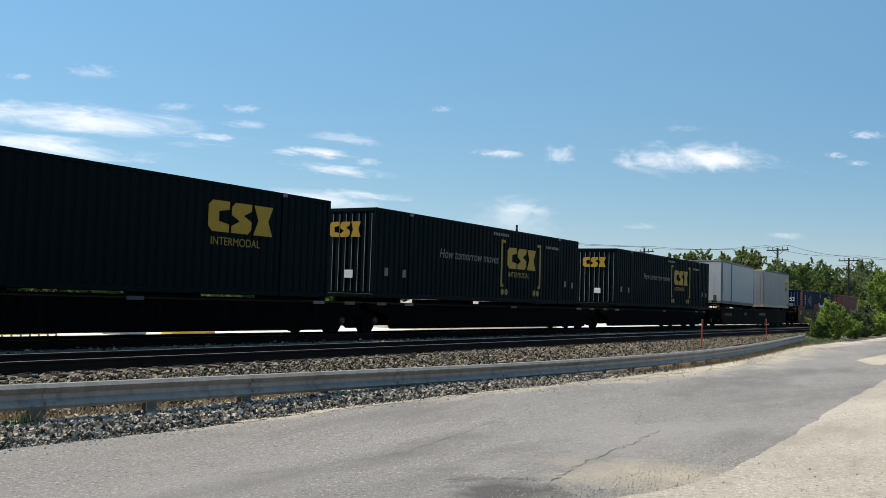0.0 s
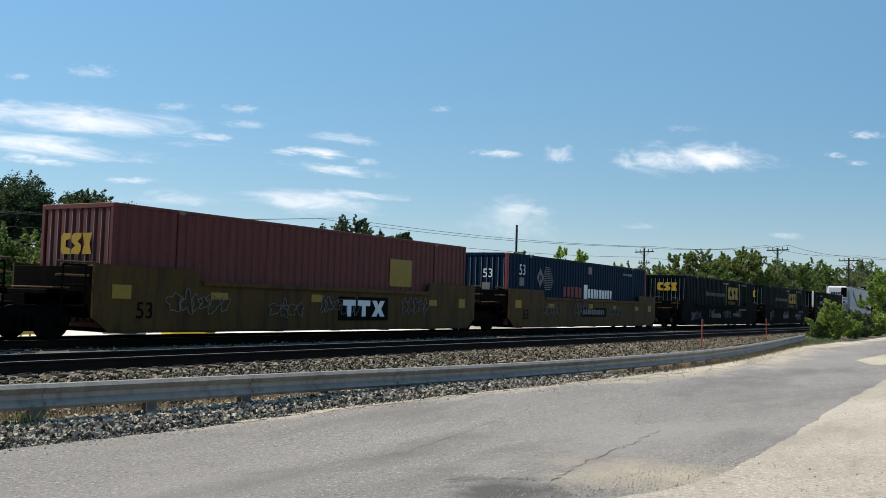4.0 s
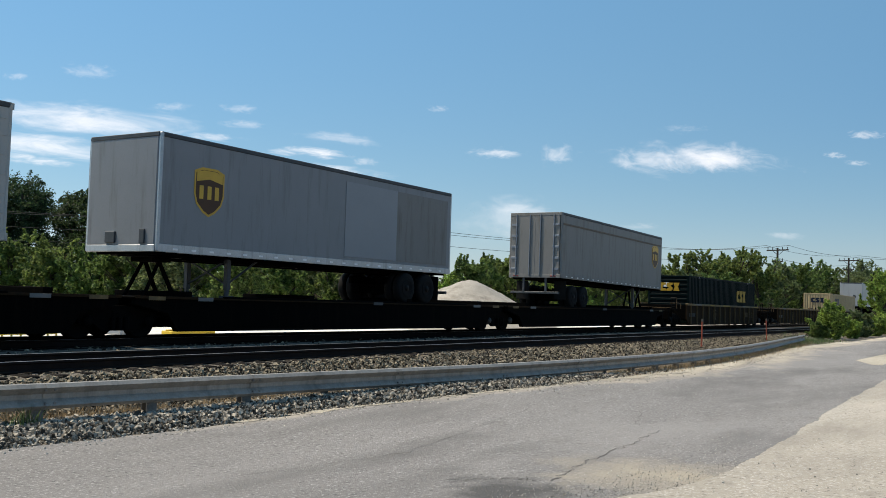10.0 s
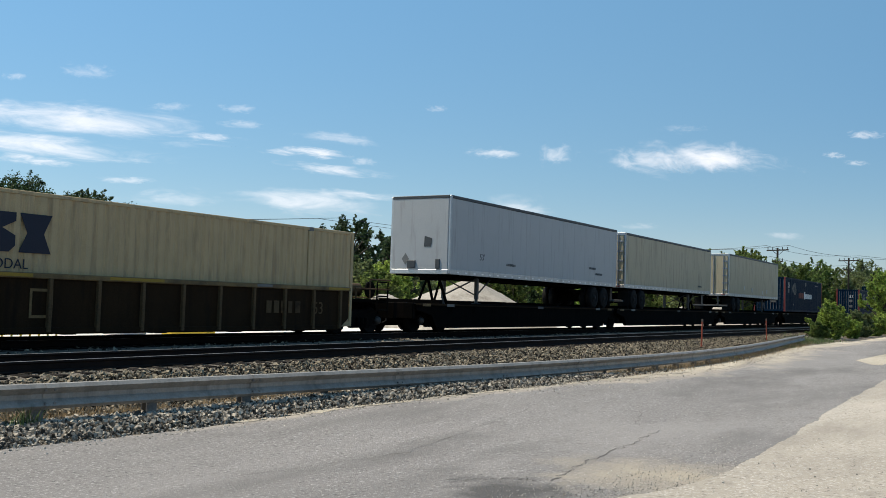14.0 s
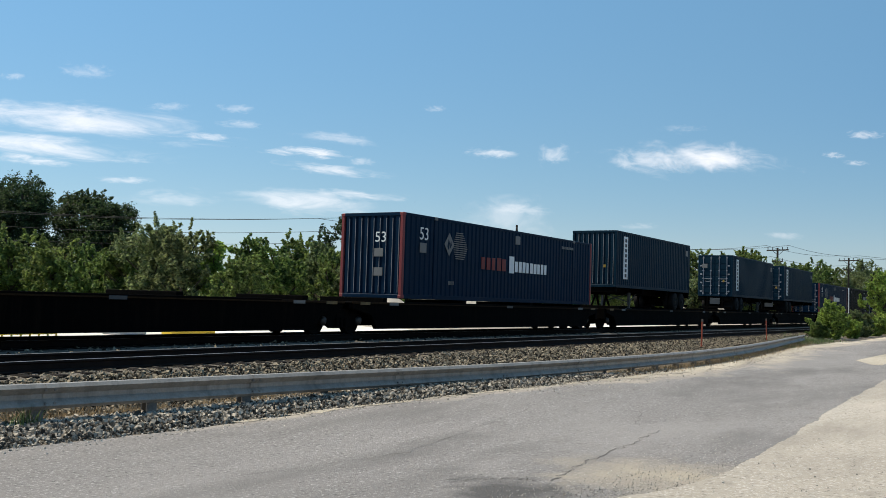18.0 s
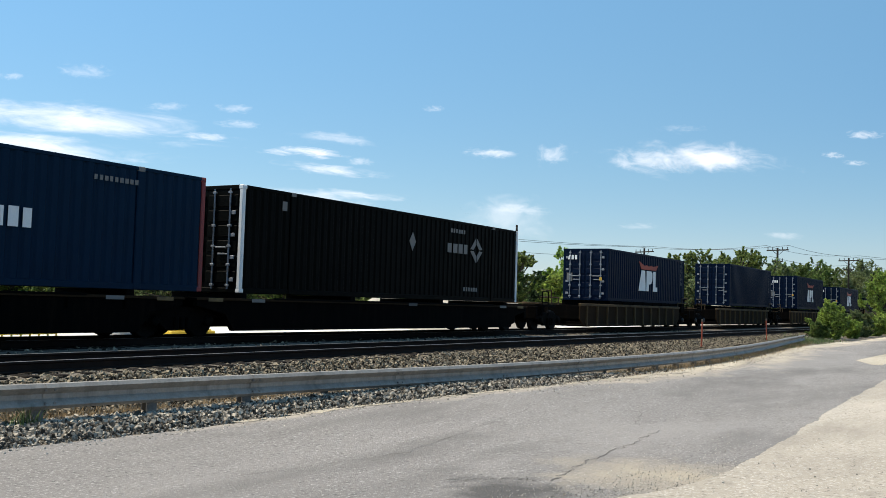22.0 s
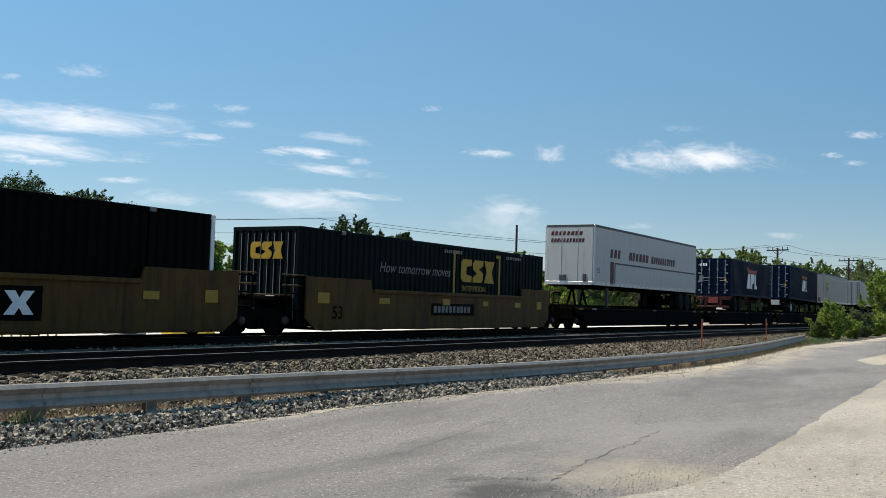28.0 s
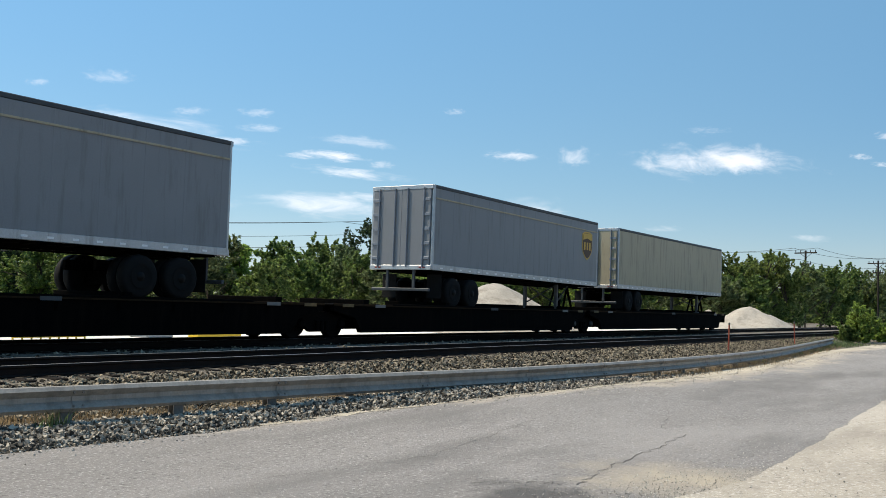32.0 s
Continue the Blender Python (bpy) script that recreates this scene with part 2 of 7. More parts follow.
class Shape:
    """Gathers boxes, prisms and lathes into one mesh."""

    def __init__(self):
        self.v, self.f = [], []

    def add(self, verts, faces):
        n = len(self.v)
        self.v += verts
        self.f += [tuple(i + n for i in f) for f in faces]
        return self

    def box(self, x0, x1, y0, y1, z0, z1, c=.012):
        """A box with chamfered edges."""
        c = min(c, (x1 - x0) * .4, (y1 - y0) * .4, (z1 - z0) * .4)
        v = []
        for sx in (0, 1):
            for sy in (0, 1):
                for sz in (0, 1):
                    X, Y, Z = (x0, x1)[sx], (y0, y1)[sy], (z0, z1)[sz]
                    ix, iy, iz = X + c * (1 - 2 * sx), Y + c * (1 - 2 * sy), Z + c * (1 - 2 * sz)
                    v += [(X, iy, iz), (ix, Y, iz), (ix, iy, Z)]

        def q(sx, sy, sz, k):
            return (sx * 4 + sy * 2 + sz) * 3 + k
        f = []
        for s in (0, 1):
            a = [q(s, 0, 0, 0), q(s, 1, 0, 0), q(s, 1, 1, 0), q(s, 0, 1, 0)]
            f.append(a if s else a[::-1])
            a = [q(0, s, 0, 1), q(0, s, 1, 1), q(1, s, 1, 1), q(1, s, 0, 1)]
            f.append(a if s else a[::-1])
            a = [q(0, 0, s, 2), q(1, 0, s, 2), q(1, 1, s, 2), q(0, 1, s, 2)]
            f.append(a if s else a[::-1])
        for a in (0, 1):
            for b in (0, 1):
                e = [q(0, a, b, 1), q(1, a, b, 1), q(1, a, b, 2), q(0, a, b, 2)]
                f.append(e if (a + b) % 2 == 0 else e[::-1])
                e = [q(a, 0, b, 0), q(a, 0, b, 2), q(a, 1, b, 2), q(a, 1, b, 0)]
                f.append(e[::-1] if (a + b) % 2 == 0 else e)
                e = [q(a, b, 0, 0), q(a, b, 1, 0), q(a, b, 1, 1), q(a, b, 0, 1)]
                f.append(e[::-1] if (a + b) % 2 == 0 else e)
                for d in (0, 1):
                    t = [q(a, b, d, 0), q(a, b, d, 1), q(a, b, d, 2)]
                    f.append(t if (a + b + d) % 2 else t[::-1])
        return self.add(v, f)

    def prism(self, pts, y0, y1):
        """A polygon in x and z (counter-clockwise seen from -y), thick from y0 to y1."""
        n = len(pts)
        v = [(x, y0, z) for x, z in pts] + [(x, y1, z) for x, z in pts]
        f = [tuple(range(n)), tuple(range(2 * n - 1, n - 1, -1))]
        f += [(i, i + n, (i + 1) % n + n, (i + 1) % n) for i in range(n)]
        return self.add(v, f)

    def beam(self, a, b, r, n=6):
        """A round bar from a to b."""
        a, b = Vector(a), Vector(b)
        d = (b - a).normalized()
        u = d.orthogonal().normalized()
        w = d.cross(u)
        v = []
        for p in (a, b):
            for i in range(n):
                t = 2 * math.pi * i / n
                v.append(tuple(p + r * (math.cos(t) * u + math.sin(t) * w)))
        f = [(i, (i + 1) % n, n + (i + 1) % n, n + i) for i in range(n)] + [tuple(range(n - 1, -1, -1)), tuple(range(n, 2 * n))]
        return self.add(v, f)

    def lathe(self, prof, n=20, y=0.0, x=0.0, z=0.0):
        """Turns (radius, along-y) pairs round the y axis."""
        k = len(prof)
        v = [(x + r * math.cos(2 * math.pi * i / n), y + h, z + r * math.sin(2 * math.pi * i / n)) for i in range(n) for r, h in prof]
        f = [(i * k + j, i * k + j + 1, ((i + 1) % n) * k + j + 1, ((i + 1) % n) * k + j) for i in range(n) for j in range(k - 1)]
        f += [tuple(i * k for i in range(n)), tuple(i * k + k - 1 for i in range(n - 1, -1, -1))]
        return self.add(v, f)

    def mesh(self, name, mat, smooth=False):
        return mesh_of(name, self.v, self.f, mat, smooth)


def part(name, me, parent, label="", at=None):
    """Links a mesh (or a Shape already meshed) as one object under a thing or a part."""
    ob = new(name, me)
    ob.parent = parent
    if at is not None:
        ob.matrix_basis = at if isinstance(at, Matrix) else Matrix.Translation(at)
    if label:
        ob["label"] = label
    return ob


def cached(key, make):
    if key not in MESHES:
        MESHES[key] = make()
    return MESHES[key]


def boxes(name, mat, *bs, c=.012):
    s = Shape()
    for b in bs:
        s.box(*b, c=c)
    return s.mesh(name, mat)


def words(body, size, mat, shear=0.0):
    """Flat lettering in the built-in font, standing upright and facing -y, its lower left corner at the origin."""
    key = ("words", body, size, mat.name, shear)
    if key in MESHES:
        return MESHES[key]
    cu = bpy.data.curves.new("lettering", "FONT")
    cu.body, cu.size, cu.shear, cu.extrude = body, size, shear, .002
    ob = bpy.data.objects.new("lettering", cu)
    scene.collection.objects.link(ob)
    bpy.context.view_layer.update()
    me = bpy.data.meshes.new_from_object(ob.evaluated_get(bpy.context.evaluated_depsgraph_get()))
    bpy.data.objects.remove(ob)
    me.transform(Matrix.Rotation(radians(90), 4, "X"))
    me.materials.clear()
    me.materials.append(mat)
    MESHES[key] = me
    return me


def plates(name, mat, polys, t=.006):
    """Thin plates from polygons in x and z, standing upright and facing -y."""
    s = Shape()
    for p in polys:
        s.prism(p, -t, 0)
    return s.mesh(name, mat)


def bars(n, width, height, gap=.25, slant=0.0, seed=1):
    """A row of n upright bars that stands for lettering that is not spelt out."""
    rnd = random.Random(seed)
    step = width / n
    out = []
    for i in range(n):
        w = step * (1 - gap) * rnd.uniform(.8, 1.05)
        x, h = i * step, height * rnd.uniform(.92, 1)
        out.append([(x, 0), (x + w, 0), (x + w + slant * h, h), (x + slant * h, h)])
    return out
YC = 19.351  # middle of the train's track

# ---- ground, road, tracks ----
RND = random.Random(7)
ROAD_Z = -.65


def road_edge(x):
    """y of the road's edge on the track side."""
    return float(np.interp(x, [-30, 0, 6.7, 8.5, 10, 11.9, 13.5, 15.9, 18.1, 21.5, 25.4, 30, 33.5, 45.3, 77, 190], [12, 10.1, 9.62, 9.42, 9.33, 9.2, 8.88, 8.6, 8.38, 8.18, 8.02, 8.0, 8.3, 9.15, 9.6, 10.7]))


def guard_y(x):
    """y of the guard rail's line."""
    return float(np.interp(x, [-10, 7.2, 10.8, 16.6, 19.96, 24.39, 28.05, 32.45, 36, 40.4, 57.4], [13.5, 10.45, 9.92, 9.14, 8.9, 8.6, 8.5, 8.62, 8.85, 9.25, 11.05]))


def ease(k):
    k = max(0.0, min(1.0, k))
    return k * k * (3 - 2 * k)


def road_z(x, y):
    """The road climbs a little towards the track beyond the first few metres."""
    return ROAD_Z + .01 * noise.noise((x * .12, y * .2, 5)) + .12 * ease((x - 8) / 8) * ease((y - 4) / 4)


def lift(x, y):
    """Height of the ground."""
    e = road_edge(x)
    n = .02 * noise.noise((x * .5, y * .5, 0))
    low = road_z(x, min(y, e)) - .03
    if y < e:
        return low
    if y < 12.9:
        k = ease(((y - e) / (12.9 - e) - .42) / .58)
        # a ridge of tipped stone between the road and the guard rail
        q = (y - e) / (guard_y(x) + .55 - e)
        ridge = .13 * ease(q / .4) * ease((1 - q) / .3)
        return low + (-.19 - low) * k + n * min(1, k * 4) + ridge * max(0, min(1, (23 - x) / 6))
    if y < 21.8:
        return -.19 + n * .5
    if y < 23.5:
        return -.19 - .34 * (y - 21.8) / 1.7 + n
    return -.53 + n


def sheet(name, xs, ys, mat, height, label="", kind="structure", category=""):
    v = [(x, y, height(x, y)) for y in ys for x in xs]
    nx = len(xs)
    f = [(j * nx + i, j * nx + i + 1, (j + 1) * nx + i + 1, (j + 1) * nx + i) for j in range(len(ys) - 1) for i in range(nx - 1)]
    return tagged(new(name, mesh_of(name, v, f, mat, True)), label, category or name, "", kind)


def asphalt(name, base, base2, speck, bump, dust=None):
    """Worn road surface: aggregate grain, broad patches and dusty stains."""
    m = bpy.data.materials.new(name)
    m.use_nodes = True
    nt = m.node_tree
    b = nt.nodes["Principled BSDF"]
    L = nt.links.new
    co = nt.nodes.new("ShaderNodeTexCoord").outputs["Object"]

    def tex(scale, detail=6.0, stretch=None):
        n = nt.nodes.new("ShaderNodeTexNoise")
        n.inputs["Scale"].default_value, n.inputs["Detail"].default_value, n.inputs["Roughness"].default_value = scale, detail, .65
        if stretch:
            mp = nt.nodes.new("ShaderNodeMapping")
            mp.inputs["Scale"].default_value = stretch
            L(co, mp.inputs["Vector"])
            L(mp.outputs[0], n.inputs["Vector"])
        else:
            L(co, n.inputs["Vector"])
        return n.outputs["Fac"]

    def ramp(src, lo, hi):
        r = nt.nodes.new("ShaderNodeMapRange")
        r.inputs["From Min"].default_value, r.inputs["From Max"].default_value = lo, hi
        L(src, r.inputs["Value"])
        return r.outputs[0]

    def mixed(fac, a, c):
        mx = nt.nodes.new("ShaderNodeMix")
        mx.data_type = "RGBA"
        L(fac, mx.inputs["Factor"])
        for key, val in (("A", a), ("B", c)):
            if isinstance(val, tuple):
                mx.inputs[key].default_value = (*val, 1)
            else:
                L(val, mx.inputs[key])
        return mx.outputs["Result"]
    c1 = mixed(ramp(tex(.35, 6, (.35, 1.3, 1)), .35, .68), base, base2)
    c2 = mixed(ramp(tex(26, 5), .54, .66), c1, speck)
    c3 = mixed(ramp(tex(18, 5), .55, .68), c2, tuple(x * .5 for x in base))
    stain = mixed(ramp(tex(1.3, 7), .6, .8), c3, tuple(x * .7 for x in base))
    # broad bleached patches and darker wheel-worn streaks
    stain = mixed(ramp(tex(.16, 5, (.5, 1, 1)), .5, .72), stain, tuple(x * 1.22 for x in base2))
    stain = mixed(ramp(tex(.5, 6, (.3, 1, 1)), .5, .72), stain, tuple(x * .72 for x in base))
    if dust:
        # sand washed in from the two edges (uv: metres along, metres from the verge) and an oily patch
        uv = nt.nodes.new("ShaderNodeUVMap")
        sep = nt.nodes.new("ShaderNodeSeparateXYZ")
        L(uv.outputs[0], sep.inputs[0])
        jig = nt.nodes.new("ShaderNodeMath")
        jig.operation = "MULTIPLY_ADD"
        jig.inputs[1].default_value = 2.2
        L(tex(1.1, 8, (.3, 1, 1)), jig.inputs[0])
        L(sep.outputs[1], jig.inputs[2])
        stain = mixed(ramp(jig.outputs[0], 1.75, 1.0), stain, dust)
        gap = nt.nodes.new("ShaderNodeVectorMath")
        gap.operation = "DISTANCE"
        gap.inputs[1].default_value = (8.3, 4.3, ROAD_Z)
        L(co, gap.inputs[0])
        blot = nt.nodes.new("ShaderNodeMath")
        blot.operation = "MULTIPLY_ADD"
        blot.inputs[1].default_value = 1.6
        L(tex(2.2, 7), blot.inputs[0])
        L(gap.outputs["Value"], blot.inputs[2])
        stain = mixed(ramp(blot.outputs[0], 1.5, 1.1), stain, tuple(x * .45 for x in base))
        # tan dust blown off the gravel lot
        fan = nt.nodes.new("ShaderNodeVectorMath")
        fan.operation = "DISTANCE"
        fan.inputs[1].default_value = (10.0, 3.35, ROAD_Z)
        L(co, fan.inputs[0])
        puff = nt.nodes.new("ShaderNodeMath")
        puff.operation = "MULTIPLY_ADD"
        puff.inputs[1].default_value = 2.4
        L(tex(1.6, 8), puff.inputs[0])
        L(fan.outputs["Value"], puff.inputs[2])
        stain = mixed(ramp(puff.outputs[0], 2.6, 1.3), stain, tuple(x * .76 for x in dust))
    L(stain, b.inputs["Base Color"])
    b.inputs["Roughness"].default_value = .85
    bp = nt.nodes.new("ShaderNodeBump")
    bp.inputs["Strength"].default_value, bp.inputs["Distance"].default_value = bump, .03
    L(tex(30, 5), bp.inputs["Height"])
    L(bp.outputs[0], b.inputs["Normal"])
    MATS[name] = m
    return m


M_ROAD = asphalt("worn_grey_asphalt", (.188, .174, .163), (.235, .218, .205), (.42, .4, .38), 1.0, (.5, .43, .33))
M_SHOULDER = asphalt("pale_gravel_lot", (.37, .325, .265), (.44, .39, .325), (.62, .58, .52), 1.0)
M_DIRT = asphalt("brown_gravel_ground", (.10, .08, .058), (.14, .118, .09), (.24, .22, .18), 1.0)
M_YARD = asphalt("bleached_yard_gravel", (.62, .58, .51), (.68, .65, .59), (.75, .72, .67), .6)
M_SANDEDGE = asphalt("sandy_road_edge", (.38, .33, .25), (.45, .395, .31), (.58, .53, .44), .9)

xs = sorted(set([-3000, -1500, -600, -250, -120, -60] + [round(x, 2) for x in np.arange(-30, 90, 1.0)] + [100, 120, 150, 200, 300, 500, 900, 1600, 3000]))
ys = sorted(set([-3000, -1500, -600, -250, -100, -40, -15, -5, 0, 4] + [round(y, 2) for y in np.arange(7, 14, .1)] + [16, 19, 21.8, 22.6, 23.5, 30, 50, 90, 200, 500, 1200, 3000]))
ground = sheet("ground", xs, ys, M_DIRT, lift, "brown gravelly ground", category="ground")

rx = [round(x, 2) for x in np.arange(-30, 4, 1)] + [round(x, 2) for x in np.arange(4, 34, .06)] + [round(x, 2) for x in np.arange(34, 120, .5)] + [150, 200, 280]


def strip(name, mat, xs, lo, hi, height, n=8, label="", category=""):
    """A sheet between two curves y = lo(x) and y = hi(x)."""
    v, f = [], []
    for x in xs:
        a, b = lo(x), hi(x)
        v += [(x, a + (b - a) * j / n, height(x, a + (b - a) * j / n)) for j in range(n + 1)]
    for i in range(len(xs) - 1):
        for j in range(n):
            a = i * (n + 1) + j
            f.append((a, a + n + 1, a + n + 2, a + 1))
    return tagged(new(name, mesh_of(name, v, f, mat, True)), label, category or name, "", "structure")


def ragged(x, k, amp):
    return amp * (noise.noise((x * .8, k, 0)) + .5 * noise.noise((x * 2.7, k, 3)) + .35 * noise.noise((x * 7, k, 9)) + .3 * noise.noise((x * 17, k, 4)))


road = strip("road", M_ROAD, rx, lambda x: -9.0, lambda x: road_edge(x) + ragged(x, 1, .08), road_z, 28, "worn grey asphalt road with dust and cracks", "road")
uvs = road.data.uv_layers.new(name="edge")
for lp in road.data.loops:
    co = road.data.vertices[lp.vertex_index].co
    far = min(1, max(0, (co.x - 12) / 10))
    uvs.data[lp.index].uv = (co.x, (road_edge(co.x) - co.y) * (1 - .55 * far) + .5 - .5 * far)


def lot_edge(x):
    return float(np.interp(x, [-30, 4, 7.4, 8.5, 9.3, 10.3, 12.4, 15, 18.6, 28.9, 45, 120, 280], [1.0, 4.2, 3.7, 3.3, 3.02, 2.88, 2.89, 2.98, 3.18, 3.49, 3.6, 2.5, 2.5])) + ragged(x, 2, .07)


lot = strip("gravel_lot", M_SHOULDER, rx, lambda x: -60.0, lot_edge, lambda x, y: ROAD_Z + .014 + .01 * noise.noise((x * .12, y * .2, 5)) , 24, "pale dusty gravel beside the road", "gravel")
strip("sandy_verge", M_SANDEDGE, [round(x, 2) for x in np.arange(10, 62, .1)], lambda x: road_edge(x) - .02 - .3 * min(1, max(0, (x - 18) / 8)) * min(1, max(0, (62 - x) / 10)) + ragged(x, 4, .3), lambda x: road_edge(x) + .1 + .3 * min(1, max(0, (x - 18) / 4)) + ragged(x, 5, .1), lambda x, y: max(road_z(x, y) + .006, lift(x, y) + .008), 6, "pale sand washed along the road's edge", "sand")
strip("yard", M_YARD, [-60, -20, 0, 20, 40, 60, 80, 100, 130], lambda x: 23.6, lambda x: 62.0, lambda x, y: -.50, 4, "bleached gravel yard beyond the tracks", "yard")
strip("grass_field", material("rough_grass_ground", (.09, .12, .04), .9, 0, .3, .5, 20, .6, (.2, .17, .1), .4), [-1500, -300, -100, 0, 100, 200, 400, 1500], lambda x: 62.0, lambda x: 1500.0, lambda x, y: -.49, 4, "rough green ground under the trees", "grass")

# cracks and a patch in the asphalt
def crack(points, width, seed, label):
    r = random.Random(seed)
    v, f = [], []
    pts = []
    for (x0, y0), (x1, y1) in zip(points, points[1:]):
        for i in range(10):
            k = i / 10
            pts.append((x0 + (x1 - x0) * k + r.uniform(-.05, .05), y0 + (y1 - y0) * k + r.uniform(-.045, .045)))
    for x, y in pts:
        w = width * r.uniform(.3, 1)
        z = road_z(x, y) + .006
        v += [(x - w * .5, y - w, z), (x + w * .5, y + w, z)]
    f = [(2 * i, 2 * i + 2, 2 * i + 3, 2 * i + 1) for i in range(len(pts) - 1)]
    return tagged(new("road_crack", mesh_of("road_crack", v, f, M_CRACK)), label, "crack", "", "structure")


M_CRACK = material("dark_open_crack", (.12, .111, .102), .95, 0, .3, 4, 60, .5)
crack([(8.99, 4.14), (10.04, 4.31), (10.72, 4.36), (12.03, 4.44), (13.84, 4.67)], .01, 3, "long dark crack in the asphalt")
crack([(13.82, 4.7), (14.0, 5.1), (16.5, 5.9)], .007, 4, "thin branch of the crack in the asphalt")
crack([(8.3, 4.95), (8.86, 4.5), (8.9, 4.2)], .012, 5, "short crack in the asphalt")
crack([(17.0, 7.6), (20.9, 6.7), (26, 6.2)], .008, 6, "thin wandering crack in the asphalt")
crack([(7.2, 6.6), (9.5, 6.2), (12.0, 6.6), (14.5, 7.0)], .006, 8, "hairline crack in the asphalt")
strip("road_patch", M_SANDEDGE, [round(x, 2) for x in np.arange(37, 60, .5)], lambda x: 4.6 + .02 * (x - 37), lambda x: 5.75 - .01 * (x - 37) - max(0, 39 - x) * .4, lambda x, y: road_z(x, y) + .006, 2, "pale sandy strip across the road", "sand")

# ---- tracks ----
def rail_mesh(x0, x1):
    pr = [(-.07, -.172), (.07, -.172), (.07, -.16), (.012, -.14), (.01, -.05), (.036, -.036), (.036, -.004), (-.036, -.004), (-.036, -.036), (-.01, -.05), (-.012, -.14), (-.07, -.16)]
    n = len(pr)
    v = [(x, y, z) for x in (x0, x1) for y, z in pr]
    f = [(i, i + n, (i + 1) % n + n, (i + 1) % n) for i in range(n)] + [tuple(range(n)), tuple(range(2 * n - 1, n - 1, -1))]
    return mesh_of("rail", v, f, M_RAIL)


NEAR_Y = 13.95
for name, yc, ties in (("near_track", NEAR_Y, True), ("far_track", YC, False)):
    tr = tagged(new(name), "railway track with dark sleepers and worn steel rails", "track", "", "structure")
    for k in (-1, 1):
        r = part("rail", cached(("rail",), lambda: rail_mesh(-80, 420)), tr, "", (0, yc + k * .7525, 0))
        part("rail_head", cached(("railhead",), lambda: boxes("rail_head", M_RAILTOP, (-80, 420, -.031, .031, -.006, 0), c=.002)), r, "worn running surface")
    tie = cached(("tie",), lambda: boxes("sleeper", M_TIE, (-.115, .115, -1.3, 1.3, -.34, -.174), c=.015))
    n = 150 if ties else 110
    for i in range(n):
        part("sleeper", tie, tr, "", Matrix.Translation((4 + i * .52, yc + RND.uniform(-.03, .03), RND.uniform(-.008, .004))) @ Matrix.Rotation(RND.uniform(-.015, .015), 4, "Z"))

# ---- stones ----
def block():
    """Corners and triangles of a block, the start of an angular stone."""
    v = np.array([(x, y, z) for x in (-1, 1) for y in (-1, 1) for z in (-1, 1)], float) * .66
    q = [(0, 1, 3, 2), (4, 6, 7, 5), (0, 4, 5, 1), (2, 3, 7, 6), (0, 2, 6, 4), (1, 5, 7, 3)]
    return v, np.array([t for a, b, c, d in q for t in ((a, b, c), (a, c, d))])


ICO_V, ICO_F = block()


def stones(name, places, mat, label, rough=.42):
    """Many small angular stones in one mesh; places are x, y, z, size."""
    rs = np.random.RandomState(len(places))
    n = len(places)
    P = np.array(places)
    nv, nf = len(ICO_V), len(ICO_F)
    S = P[:, 3][:, None, None] * (1 + rs.uniform(-rough, rough, (n, nv, 1)))
    A = rs.uniform(.45, 1.25, (n, 1, 3))
    V = ICO_V[None] * S * A
    q = rs.normal(size=(n, 4))
    q /= np.linalg.norm(q, axis=1)[:, None]
    w, x, y, z = q.T
    M = np.stack([1 - 2 * (y * y + z * z), 2 * (x * y - z * w), 2 * (x * z + y * w), 2 * (x * y + z * w), 1 - 2 * (x * x + z * z), 2 * (y * z - x * w), 2 * (x * z - y * w), 2 * (y * z + x * w), 1 - 2 * (x * x + y * y)], 1).reshape(n, 3, 3)
    V = np.einsum("nij,nvj->nvi", M, V) + P[:, None, :3]
    F = ICO_F[None] + (np.arange(n) * nv)[:, None, None]
    me = bpy.data.meshes.new(name)
    me.vertices.add(n * nv)
    me.vertices.foreach_set("co", V.reshape(-1))
    me.loops.add(n * nf * 3)
    me.loops.foreach_set("vertex_index", F.reshape(-1).astype(np.int32))
    me.polygons.add(n * nf)
    me.polygons.foreach_set("loop_start", np.arange(0, n * nf * 3, 3, dtype=np.int32))
    me.polygons.foreach_set("loop_total", np.full(n * nf, 3, dtype=np.int32))
    me.update(calc_edges=True)
    me.shade_flat()
    me.materials.append(mat)
    return tagged(new(name, me), label, "gravel", "", "stuff")


pl = []
for i in range(44000):
    x = RND.uniform(0, 1) ** 1.5 * 62 + 5
    y = RND.uniform(max(guard_y(x) + 1.1, 10.3), 13.0)
    low = .05 if y > 12.5 else 0
    pl.append((x, y, lift(x, y) + RND.uniform(0, .045) - low, RND.uniform(.014, .042)))
for i in range(1800):
    x = RND.uniform(5, 60)
    y = RND.uniform(14.9, 18.5)
    pl.append((x, y, lift(x, y), RND.uniform(.025, .05)))
stones("ballast", pl, M_BALLAST, "brown-grey crushed stone ballast along the track")
pl = []
for i in range(30000):
    x = 4.5 + RND.random() ** 1.2 * 26
    e, g = road_edge(x), guard_y(x)
    if RND.random() > min(1, max(0, (26 - x) / 6)):
        continue
    q = min(1.0, abs(RND.gauss(.45, .27)))
    y = e + .04 + (g + .42 - e) * q
    pl.append((x, y, lift(x, y) + RND.uniform(0, .05), RND.uniform(.013, .039) * (1 - .35 * (q < .1))))
near = [p for p in pl if 6 < p[0] < 13][:300]
taken = set(near)
rest = [p for p in pl if p not in taken]
